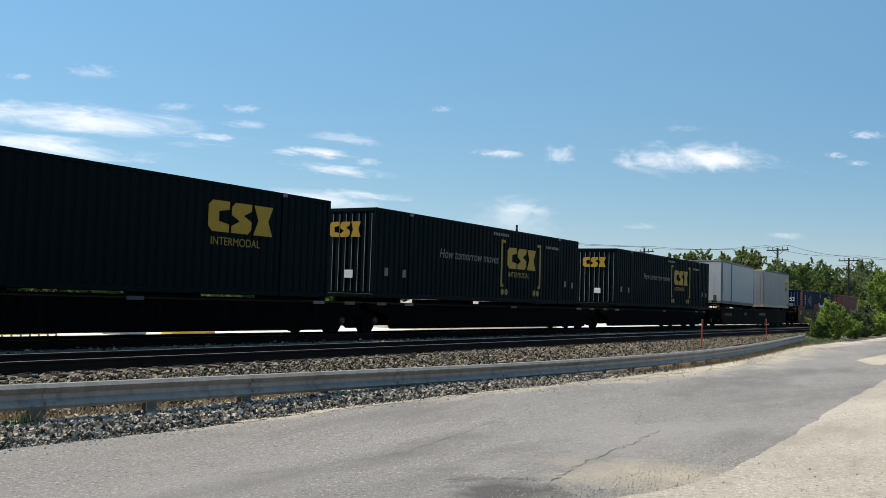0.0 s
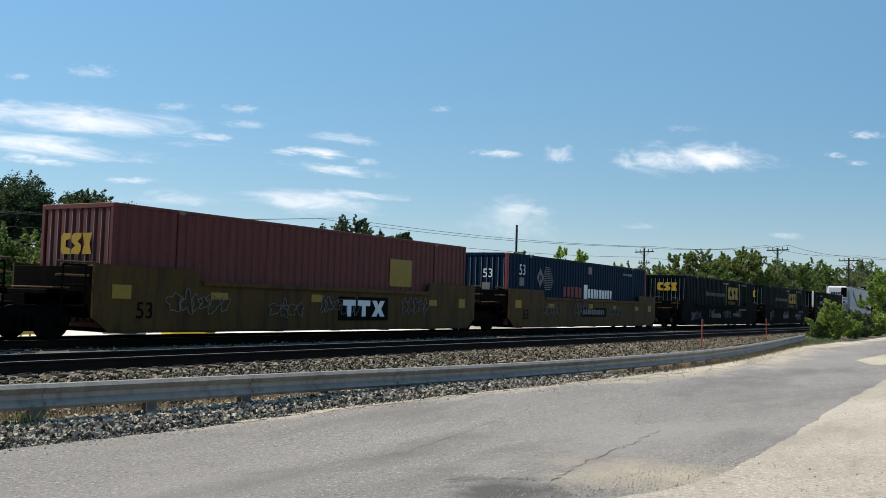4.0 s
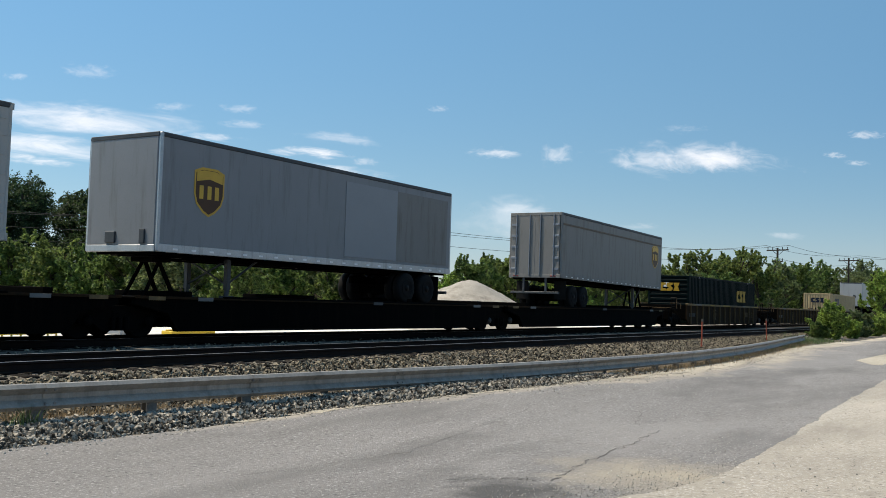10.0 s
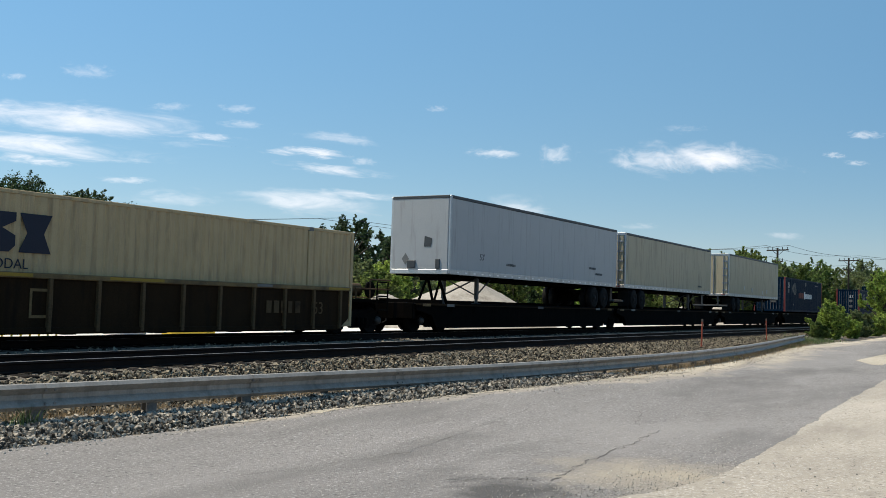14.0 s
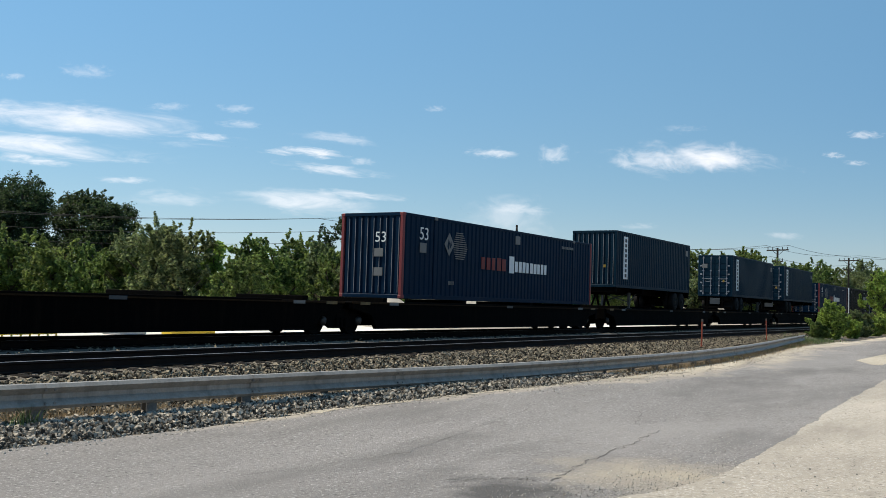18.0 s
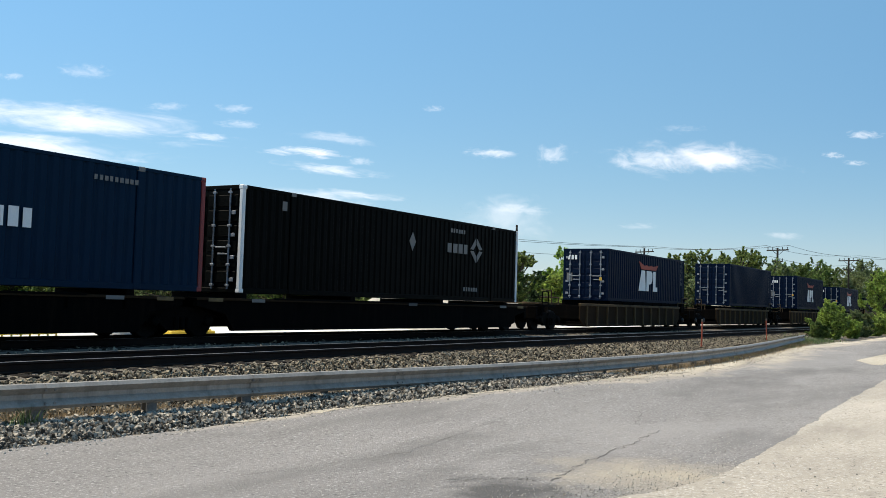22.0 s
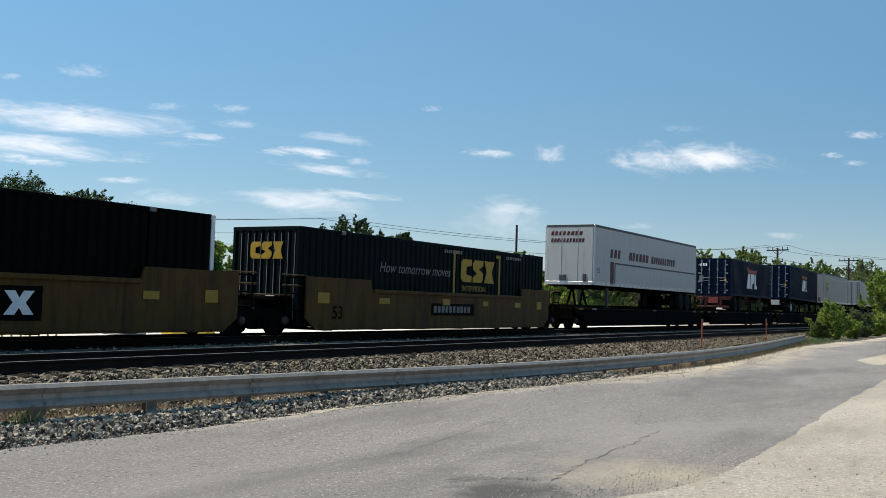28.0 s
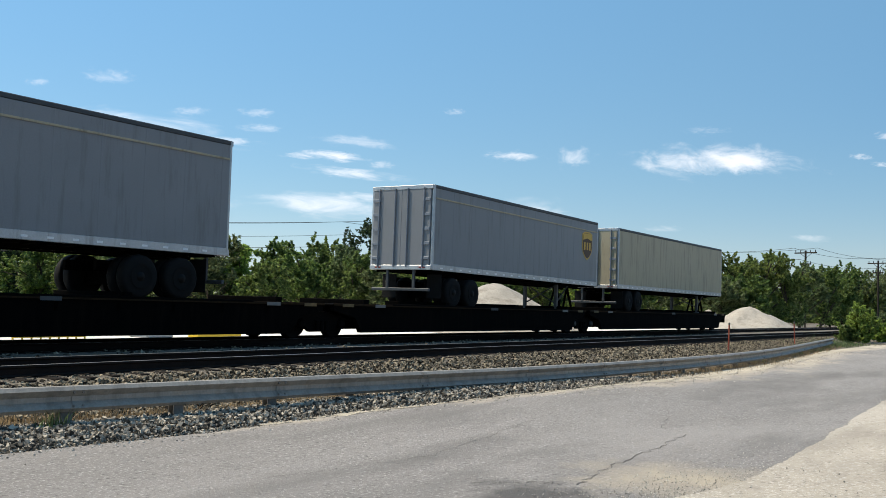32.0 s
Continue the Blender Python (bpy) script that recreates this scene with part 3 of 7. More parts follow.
stones("stone_bank", rest, M_STONE, "loose pale crushed stones under the guard rail")
bank = tagged(new("stone_border"), "angular pale grey stones between road and guard rail", "stones", "", "structure")
ST = []
for i in range(10):
    sc = 1 + np.random.RandomState(i).uniform(-.42, .42, (len(ICO_V), 1))
    ST.append(mesh_of("stone", ICO_V * sc * np.array([1.25, .95, .7]), [tuple(f) for f in ICO_F.tolist()], M_STONEPART))
for i, (x, y, z, r) in enumerate(near):
    part("stone", ST[i % 10], bank, "", Matrix.Translation((x, y, z)) @ Euler((RND.uniform(-1.2, 1.2), RND.uniform(-1.2, 1.2), RND.uniform(0, 6))).to_matrix().to_4x4() @ Matrix.Scale(r * 1.1, 4))
pl = []
for i in range(500):
    x = 5 + RND.random() ** 1.6 * 40
    pl.append((x, RND.uniform(0, 1) ** .7 * 2.6 + (lot_edge(x) - 2.7), ROAD_Z + .02, RND.uniform(.005, .011)))
for i in range(2600):
    x = RND.uniform(6, 48)
    y = road_edge(x) + .15 - abs(RND.gauss(0, .3 if x < 16 else .55))
    pl.append((x, y, road_z(x, y) + .004, RND.uniform(.006, .016)))
for i in range(1500):
    x = abs(RND.gauss(0, 2.2)) + 7.8
    pl.append((x, lot_edge(x) + abs(RND.gauss(0, .5)), ROAD_Z + .006, RND.uniform(.003, .007)))
M_GRIT = material("pale_sandy_grit", (.36, .335, .29), .9, 0, .2, 9, 60, .3, None, 0, island=.5)
stones("loose_grit", pl, M_GRIT, "loose grit scattered at the road's edges")

# ---- grass along the guard rail ----
def blades(name, spots, mat, label, h0, h1, width, category="grass"):
    v, f = [], []
    for x, y, z in spots:
        a = RND.uniform(0, 6.28)
        h = RND.uniform(h0, h1)
        dx, dy = math.cos(a) * width, math.sin(a) * width
        bx, by = RND.gauss(0, .3) * h, RND.gauss(0, .3) * h
        n = len(v)
        v += [(x - dx, y - dy, z), (x + dx, y + dy, z), (x + dx * .7 + bx * .4, y + dy * .7 + by * .4, z + h * .6), (x - dx * .7 + bx * .4, y - dy * .7 + by * .4, z + h * .6), (x + bx, y + by, z + h)]
        f += [(n, n + 1, n + 2, n + 3), (n + 3, n + 2, n + 4)]
    return tagged(new(name, mesh_of(name, v, f, mat)), label, category, "", "stuff")


sp = []
for i in range(26000):
    x = 5.5 + RND.random() ** 1.3 * 50
    if noise.noise((x * .9, 3, 1)) < -.25 and x < 24:
        continue
    y = guard_y(x) + (RND.uniform(.38, 1.15) if x < 22 else RND.gauss(.02, .25))
    if x > 22 and RND.random() < .35:
        continue
    sp.append((x, y, lift(x, y) - .01))
blades("dry_grass", sp, M_GRASS, "dry straw-coloured grass along the guard rail", .04, .19, .006)
sp = []
for cx, cy, r, n in ((7.35, 10.25, .12, 90), (33, 9.0, .5, 200), (46, 10.2, .8, 400), (52, 10.8, .8, 600), (56, 10.9, 1.0, 900), (41, 9.6, .5, 250), (60, 11, 1.2, 900)):
    for i in range(n):
        x, y = RND.gauss(cx, r), RND.gauss(cy, r * .5)
        sp.append((x, max(y, road_edge(x) + .05), lift(x, max(y, road_edge(x) + .05)) - .01))
blades("green_weeds", sp, M_WEED, "green weeds at the foot of the guard rail", .06, .3, .008, "weeds")

# ---- guard rail ----
guard = tagged(new("guard_rail"), "galvanised steel guard rail with wavy beam on posts", "guard rail", "", "structure")


def guard_z(x):
    return float(np.interp(x, [7, 20], [-.04, -.1]))


prof = [(-.05, -.014), (-.03, .0), (.03, -.004), (.07, -.05), (.02, -.1), (-.015, -.13), (-.015, -.19), (.02, -.22), (.07, -.27), (.03, -.312), (0, -.316)]
prof = [(-p, z) for p, z in prof]
knots = [4.51]
while knots[-1] < 57:
    knots.append(knots[-1] + 3.18)
x_end = 56.0


def gframe(x):
    d = Vector((1, (guard_y(x + .6) - guard_y(x - .6)) / 1.2, 0)).normalized()
    return Vector((x, guard_y(x), guard_z(x))), d, Vector((d.y, -d.x, 0))


for i, (a, b) in enumerate(zip(knots, knots[1:])):
    b = min(b + .16, x_end + .2)
    v, f = [], []
    st = [a + (b - a) * j / 6 for j in range(7)]
    m = len(prof)
    for j, x in enumerate(st):
        p, d, nn = gframe(x)
        off = .014 if j == 0 else .0
        for side in (0, 1):
            for q, z in prof:
                v.append(tuple(p + nn * (-q + off - side * .005) + Vector((0, 0, z))))
    w = 2 * m
    for j in range(6):
        for k in range(m - 1):
            A = j * w + k
            f.append((A, A + w, A + w + 1, A + 1))
            B = A + m
            f.append((B, B + 1, B + w + 1, B + w))
        f += [(j * w, j * w + m, (j + 1) * w + m, (j + 1) * w), (j * w + m - 1, (j + 1) * w + m - 1, (j + 1) * w + 2 * m - 1, j * w + 2 * m - 1)]
    for j in (0, 6):
        for k in range(m - 1):
            A = j * w + k
            f.append((A, A + 1, A + m + 1, A + m) if j == 0 else (A, A + m, A + m + 1, A + 1))
    beam = part("beam", mesh_of("beam", v, f, M_GALV), guard)
    p, d, nn = gframe(b - .1)
    rot = Matrix.Rotation(math.atan2(d.y, d.x), 4, "Z")
    part("bolt", cached(("gbolt",), lambda: Shape().lathe([(.001, -.016), (.016, -.014), (.018, 0)], 8, 0, -.06, -.075).lathe([(.001, -.016), (.016, -.014), (.018, 0)], 8, 0, .06, -.075).lathe([(.001, -.016), (.016, -.014), (.018, 0)], 8, 0, -.06, -.24).lathe([(.001, -.016), (.016, -.014), (.018, 0)], 8, 0, .06, -.24).mesh("bolt", M_POST)), beam, "", Matrix.Translation(p + nn * .055) @ rot)
px = 6.05
posts = []
while px < 55:
    posts.append(px)
    px += 1.59
for i, x in enumerate(posts):
    p, d, nn = gframe(x)
    rot = Matrix.Rotation(math.atan2(d.y, d.x), 4, "Z")
    gz = lift(x, p.y) - .15
    po = part("post", cached(("gpost",), lambda: boxes("post", M_POST, (-.08, .08, .14, .16, -.8, .03), (-.08, .08, .02, .04, -.8, .03), (-.006, .006, .03, .15, -.8, .03), c=.004)) if i % 6 != 4 else cached(("wpost",), lambda: boxes("post", M_TIMBER, (-.09, .09, .03, .2, -.8, -.02), c=.015)), guard, "steel post" if i % 6 != 4 else "weathered timber post", Matrix.Translation((p.x, p.y, p.z - .06)) @ rot)
    part("block", cached(("gblock",), lambda: boxes("block", M_POST, (-.05, .05, .024, .05, -.24, .02), c=.006)), po)

# orange marker stakes
for x, y, h, lean in ((38.87, 11.49, 1.06, 1.0), (51.1, 11.75, 1.1, -1.5)):
    st = tagged(new("marker_stake"), "slim orange-red marker stake by the track", "marker", "marker stakes")
    st.matrix_basis = pose(x, y, lift(x, y) - .1, lean, lean)
    part("shaft", cached(("stake",), lambda: boxes("shaft", M_ORANGE, (-.055, .055, -.02, .02, 0, 1.22), c=.008)), st)
    part("cap", cached(("stakecap",), lambda: boxes("cap", M_TIMBER, (-.058, .058, -.023, .023, 1.14, 1.24), c=.01)), st, "faded cap")

# ---- trees ----
def leaf_mesh(name, sprays, leaf, mat, seed):
    """Leaves scattered along sprays (x, y, z, dx, dy, dz, radius, count): each a small folded blade."""
    rs = np.random.RandomState(seed)
    C = []
    for x, y, z, dx, dy, dz, r, n in sprays:
        d = rs.normal(size=(n, 3))
        d /= np.linalg.norm(d, axis=1)[:, None]
        t = rs.uniform(0, 1, (n, 1))
        k = rs.uniform(0, 1, (n, 1)) ** .5 * (1.15 - .85 * t if dx or dy or dz else 1) * rs.uniform(.7, 1.3, (n, 1))
        C.append(np.array([x, y, z]) + t * np.array([dx, dy, dz]) + d * k * r)
    C = np.concatenate(C)
    n = len(C)
    u = rs.normal(size=(n, 3))
    u[:, 2] *= .6
    u /= np.linalg.norm(u, axis=1)[:, None]
    w = np.cross(u, rs.normal(size=(n, 3)))
    w /= np.linalg.norm(w, axis=1)[:, None] + 1e-9
    nn = np.cross(u, w)
    s = leaf * rs.uniform(.5, 1.35, (n, 1))
    V = np.stack([C - u * s, C - w * s * .55 + nn * s * .15, C + u * s, C + w * s * .55 + nn * s * .15], 1).reshape(-1, 3)
    b = np.arange(n) * 4
    F = np.stack([b, b + 1, b + 2, b, b + 2, b + 3], 1).reshape(-1)
    me = bpy.data.meshes.new(name)
    me.vertices.add(n * 4)
    me.vertices.foreach_set("co", V.reshape(-1))
    me.loops.add(n * 6)
    me.loops.foreach_set("vertex_index", F.astype(np.int32))
    me.polygons.add(n * 2)
    me.polygons.foreach_set("loop_start", np.arange(0, n * 6, 3, dtype=np.int32))
    me.polygons.foreach_set("loop_total", np.full(n * 2, 3, dtype=np.int32))
    me.update(calc_edges=True)
    me.shade_flat()
    me.materials.append(mat)
    return me


def tree(x, y, h, r, mat, seed, base=.28, leaf=.17, density=1.0, label="", name="tree", airy=False, z0=-.5, lumpy=.45, full=False):
    """A tapered trunk, limbs to the ends of the boughs, a thin inner crown and many leafy sprays that rise and spread."""
    rs = random.Random(seed)
    ob = tagged(new(name), label, "tree" if name == "tree" else "bush", "trees beyond the tracks" if y > 20 else "roadside growth")
    ob.matrix_basis = pose(x, y, z0, 0, 0, rs.uniform(0, 360))
    s = Shape()
    top = h * .8
    seg, p, rad = 5, Vector((0, 0, 0)), .018 * h + .04
    path = [p]
    for i in range(seg):
        p = p + Vector((rs.gauss(0, .03) * h, rs.gauss(0, .03) * h, top / seg))
        path.append(p)
    for i in range(seg):
        s.beam(path[i] - Vector((0, 0, .05)), path[i + 1], rad * (1 - i / seg * .8), 7)
    mid = base + (1 - base) * .45

    def reach(k, a):
        e = (k - mid) / (1.03 - mid)
        prof = (math.sqrt(max(0, 1 - e * e)) if e > 0 else 1 - .35 * e * e) * .92 + .06
        return r * prof * (1 + lumpy * noise.noise((math.cos(a) * 1.6, math.sin(a) * 1.6 + seed, k * 4)) + .2 * noise.noise((math.cos(a) * 4, math.sin(a) * 4 + seed, k * 9)))

    sprays = []
    if not airy:
        for i in range(210 if full else 46):
            k, a = rs.uniform(base, .95 if full else .86), rs.uniform(0, 6.28)
            rr = reach(k, a) * (rs.uniform(.3, .88) if full else rs.uniform(.1, .5))
            sprays.append((math.cos(a) * rr, math.sin(a) * rr, h * k * .95, 0, 0, 0, r * (rs.uniform(.12, .24) if full else rs.uniform(.16, .28)), int((120 if full else 80) * density)))
    # boughs, each with a handful of sprays of uneven length
    for i in range(38 if name == "tree" else 26):
        k = base + (1 - base) * rs.random() ** .8 * .97
        a = rs.uniform(0, 6.28)
        rr = reach(k, a) * rs.uniform(.62, .98)
        c = Vector((math.cos(a) * rr, math.sin(a) * rr, h * k * .94))
        if i % 2 == 0:
            s.beam(path[min(seg, max(1, int(seg * k * .8)))], c, .006 * h + .012, 5)
        for j in range(rs.randint(4, 7)):
            d = Vector((math.cos(a) * rs.uniform(-.1, .8) + rs.gauss(0, .35), math.sin(a) * rs.uniform(-.1, .8) + rs.gauss(0, .35), rs.uniform(.15, 1.1))).normalized()
            ln = r * (rs.uniform(.06, .2) if full else rs.uniform(.14, .4))
            q = c + Vector((rs.gauss(0, .11), rs.gauss(0, .11), rs.gauss(0, .09))) * r
            w = r * rs.uniform(.05, .11)
            sprays.append((*q, *(d * ln), w, int(rs.uniform(26, 52) * density * (.75 if airy else 1))))
    part("trunk", s.mesh("trunk", M_BARK), ob)
    part("crown", leaf_mesh("crown", sprays, leaf, mat, seed), ob, "leafy crown")
    return ob


def spot(u, d):
    """World x and y at depth d on the line of sight u metres to the right per metre of depth."""
    a = radians(Y0)
    return d * (math.cos(a) + u * math.sin(a)), d * (math.sin(a) - u * math.cos(a))


# sideways slope, depth, height, radius, leaf, density, kind
ROW = [(-.437, 118, 14.4, 4.0, "d"), (-.372, 116, 12.6, 3.6, "d"), (-.345, 112, 11.2, 3.0, "d"), (-.475, 112, 12.5, 4, "d"), (-.447, 95, 7.4, 2.8, "m"), (-.40, 92, 6.2, 2.6, "m"), (-.355, 88, 5.6, 2.4, "m"), (-.33, 84, 5.2, 2.2, "m"),
       (-.302, 82, 7.6, 2.9, "g"), (-.268, 80, 7.0, 2.4, "g"), (-.318, 90, 7.0, 2.4, "g"), (-.235, 82, 6.3, 1.7, "l"), (-.188, 92, 7.4, 2.2, "m"), (-.168, 88, 6.2, 2.2, "m"), (-.147, 96, 7.8, 2.4, "m"), (-.125, 90, 6.6, 2.3, "g"), (-.21, 78, 4.6, 2.0, "m"),
       (-.093, 108, 10.4, 3.0, "a"), (-.072, 112, 9.6, 2.4, "a"), (-.11, 86, 5.8, 2.0, "m"), (-.085, 84, 5.0, 1.8, "g"), (-.046, 100, 8.9, 1.9, "d"), (-.05, 78, 4.6, 1.5, "l"), (-.065, 76, 3.6, 1.5, "m"), (-.028, 130, 5.6, 2.4, "g"), (-.005, 140, 5.0, 2.6, "g"),
       (.036, 90, 5.9, 2.1, "m"), (.02, 92, 4.4, 1.8, "l"), (.052, 94, 6.3, 1.6, "m"), (.078, 92, 6.7, 1.6, "m"), (.108, 100, 5.2, 1.7, "d"), (.13, 98, 7.4, 2.0, "l"), (.117, 92, 4.6, 1.8, "l"), (.152, 104, 5.8, 2.0, "m"), (.172, 110, 6.4, 2.1, "m"), (.195, 118, 6.6, 2.2, "g"), (.215, 122, 6.9, 2.2, "g"), (.232, 118, 6.5, 2.1, "m"),
       (.252, 106, 7.6, 2.3, "m"), (.275, 104, 8.0, 2.5, "m"), (.3, 106, 8.6, 2.6, "m"), (.322, 108, 8.4, 2.4, "m"), (.34, 112, 7.6, 2.4, "g"), (.262, 96, 5.2, 2.0, "g"), (.286, 94, 5.0, 2.0, "m"), (.36, 112, 7.4, 2.2, "m"), (.38, 116, 8.0, 2.4, "m"), (.4, 118, 7.6, 2.4, "g"), (.42, 120, 7.2, 2.5, "g"), (.44, 124, 8.8, 2.5, "g"), (.458, 120, 7.4, 2.5, "g"), (.37, 98, 5.0, 2.2, "m"), (.4, 100, 4.6, 2.2, "m"), (.43, 102, 4.8, 2.4, "m")]
LEAVES = {"d": (M_LEAF_DARK, "tall dark green tree behind the yard"), "m": (M_LEAF, "mid-green leafy tree behind the yard"), "g": (M_LEAF_GREY, "rounded grey-green tree behind the yard"), "l": (M_LEAF_LIGHT, "young light green tree behind the yard"), "a": (M_LEAF_DARK, "tall thin-crowned dark tree with gaps")}
for i, (u, d, h, r, k) in enumerate(ROW):
    far = max(1, 27 / max(.09, .522 - .853 * u) / d) if u > .2 else 1.0
    h, r, d = 1.6 + (h - 1.6) * far, r * far, d * far
    x, y = spot(u, d)
    tree(x, y, h * (1.12 if u < -.33 and k == "d" else 1.0), r * (1.25 if u < -.33 and k == "d" else 1.12), LEAVES[k][0], 100 + i, .5 if k == "a" else .1, .15, 1.3, LEAVES[k][1], airy=k == "a", full=k == "d")
# near the road's far end
for x, y, h, r, m, lab, nm in ((66.6, 11.5, 2.3, 1.0, M_LEAF_LIGHT, "light green bush at the road's bend", "bush"), (69.8, 11.7, 2.1, 1.0, M_LEAF, "broad green bush at the road's bend", "bush"), (63.5, 11.5, .9, .55, M_LEAF, "low green bush at the rail's end", "bush"), (72.5, 11.0, 1.2, .8, M_LEAF_LIGHT, "low green bush at the roadside", "bush"), (77, 11.2, 1.7, 1.1, M_LEAF_GREY, "low shrub at the roadside", "bush"), (88, 10.3, 5.3, 1.9, M_LEAF_LIGHT, "tall light green roadside tree", "tree"), (83, 10.9, 1.6, 1.0, M_LEAF_LIGHT, "green shrub at the roadside", "bush"), (93, 11.2, 2.4, 1.2, M_LEAF_LIGHT, "light green shrub at the roadside", "bush"), (112, 13.0, 6.6, 2.2, M_LEAF_LIGHT, "mid-green roadside tree with broad crown", "tree")):
    tree(x, y, h, r, m, int(x * 7), .02 if nm == "bush" else .1, .085 if nm == "bush" else .11, 1.9, lab, nm, z0=lift(x, y))
# distant woods
cl = []
for i in range(240):
    u = RND.uniform(-.55, .62)
    d = RND.uniform(190, 240)
    x, y = spot(u, d)
    h = RND.uniform(2, 7.2) * (1.0 if u > -.02 or u < -.06 else .8)
    for k in range(3):
        cl.append((x + RND.gauss(0, 2.5), y + RND.gauss(0, 2.5), h * (k + .5) / 3, 0, 0, 0, 2.4, 170))
tagged(new("distant_woods", leaf_mesh("distant_woods", cl, .4, M_LEAF, 77)), "distant line of green woods", "woods", "", "stuff")

# ---- poles and wires ----
def pole(u, d, top, arms, label, r=.12):
    x, y = spot(u, d)
    ob = tagged(new("utility_pole"), label, "utility pole", "utility poles")
    ob.matrix_basis = pose(x, y, -.5, 0, 0, 65)
    part("shaft", Shape().beam((0, 0, 0), (0, 0, top + .5), r, 8).mesh("shaft", M_POLE), ob)
    for i, (z, w) in enumerate(arms):
        arm = part("crossarm", boxes("crossarm", M_POLE, (-w, w, -.09, .09, z + .44, z + .58)), ob)
        for q in (-.9, -.45, .45, .9):
            part("insulator", cached(("insul",), lambda: Shape().beam((0, 0, 0), (0, 0, .28), .05, 6).mesh("insulator", M_DARKTRIM)), arm, "", (q * w, 0, z + .58))
        part("arm_brace", Shape().beam((-w * .5, -.1, z + .46), (0, -.1, z - .15), .03).beam((w * .5, -.1, z + .46), (0, -.1, z - .15), .03).mesh("arm_brace", M_POLE), arm)
    return Vector((x, y, 0))


pole(.0755, 97, 9.0, [], "bare dark timber pole among the trees", .11)
P1 = pole(.2075, 130, 9.1, [(8.6, 1.7), (7.1, 1.0)], "timber utility pole with two crossarms")
P2 = pole(.345, 121, 9.1, [(8.8, 1.6), (7.4, .8)], "timber utility pole with two crossarms")
P3 = pole(.4185, 138, 9.1, [(8.7, 1.6), (7.4, .8)], "timber utility pole with two crossarms")
P4 = Vector((*spot(.56, 150), 0))
PL0 = Vector((*spot(-.12, 103), 0))
PL1 = Vector((*spot(-.62, 95), 0))


def wire(a, b, za, zb, sag, label):
    v, f, n, m = [], [], 16, 5
    side = (b - a).cross(Vector((0, 0, 1))).normalized()
    for i in range(n + 1):
        k = i / n
        q = a.lerp(b, k)
        q.z = za + (zb - za) * k - sag * 4 * k * (1 - k)
        v += [tuple(q + .022 * (math.cos(6.283 * j / m) * side + math.sin(6.283 * j / m) * Vector((0, 0, 1)))) for j in range(m)]
    f = [(i * m + j, i * m + (j + 1) % m, (i + 1) * m + (j + 1) % m, (i + 1) * m + j) for i in range(n) for j in range(m)]
    return tagged(new("overhead_wire", mesh_of("overhead_wire", v, f, M_WIRE)), label, "wire", "overhead wires")


for dz, dx in ((0, -1.4), (0, 1.4), (-1.4, .7)):
    o = Vector((0, dx, 0))
    wire(P1 + o, P2 + o, 9.3 + dz, 9.4 + dz, .45, "thin black wire between poles")
    wire(P2 + o, P3 + o, 9.4 + dz, 9.4 + dz, .45, "thin black wire between poles")
    wire(P3 + o, P4 + o, 9.4 + dz, 10.2 + dz, .45, "thin black wire between poles")
    wire(PL0 + o, P1 + o, 9.6 + dz, 9.3 + dz, .6, "thin black wire between poles")
    wire(PL1 + o, PL0 + o, 9.4 + dz, 9.6 + dz, .8, "thin black wire between poles")
for dz in (-2.4, -3.2):
    wire(PL1, PL0, 8.6 + dz, 9.4 + dz, .6, "low black cable beyond the yard")

# ---- sand heaps and yard clutter ----
def heap(x, y, rx_, ry_, h, seed, label):
    n, m = 40, 16
    v = [(0, 0, h)]
    for j in range(1, m + 1):
        for i in range(n):
            a = 2 * math.pi * i / n
            k = j / m
            w = 1 + .22 * noise.noise((math.cos(a) * 1.5, math.sin(a) * 1.5, seed)) + .08 * noise.noise((math.cos(a) * 5, math.sin(a) * 5, seed + k))
            z = h * (1 - k ** 1.35) ** 1.1 * (1 + .25 * noise.noise((math.cos(a) * 2 * k, math.sin(a) * 2 * k, seed + 9))) + .12 * noise.noise((k * 9, a * 3, seed)) * (1 - k)
            v.append((math.cos(a) * rx_ * k * w, math.sin(a) * ry_ * k * w, max(z, 0) if j < m else -.1))
    f = [(0, 1 + i, 1 + (i + 1) % n) for i in range(n)]
    for j in range(m - 1):
        for i in range(n):
            a, b = 1 + j * n + i, 1 + j * n + (i + 1) % n
            f.append((a, a + n, b + n, b))
    ob = tagged(new("sand_heap", mesh_of("sand_heap", v, f, M_SANDPILE, True)), label, "sand heap", "sand heaps in the yard")
    ob.matrix_basis = pose(x, y, -.5, 0, 0, 20 * seed)
    return ob


x, y = spot(.026, 62)
heap(x, y, 8.8, 6.2, 2.95, 1, "broad pale sand heap in the yard")
x, y = spot(-.052, 66)
heap(x, y, 5.6, 3.9, 1.95, 2, "low pale sand heap in the yard")
x, y = spot(.247, 92)
heap(x, y, 2.6, 2.6, 1.8, 3, "small pale sand heap in the yard")
x, y = spot(.292, 90)
heap(x, y, 4.6, 4.6, 2.15, 4, "pale sand heap at the yard's far end")

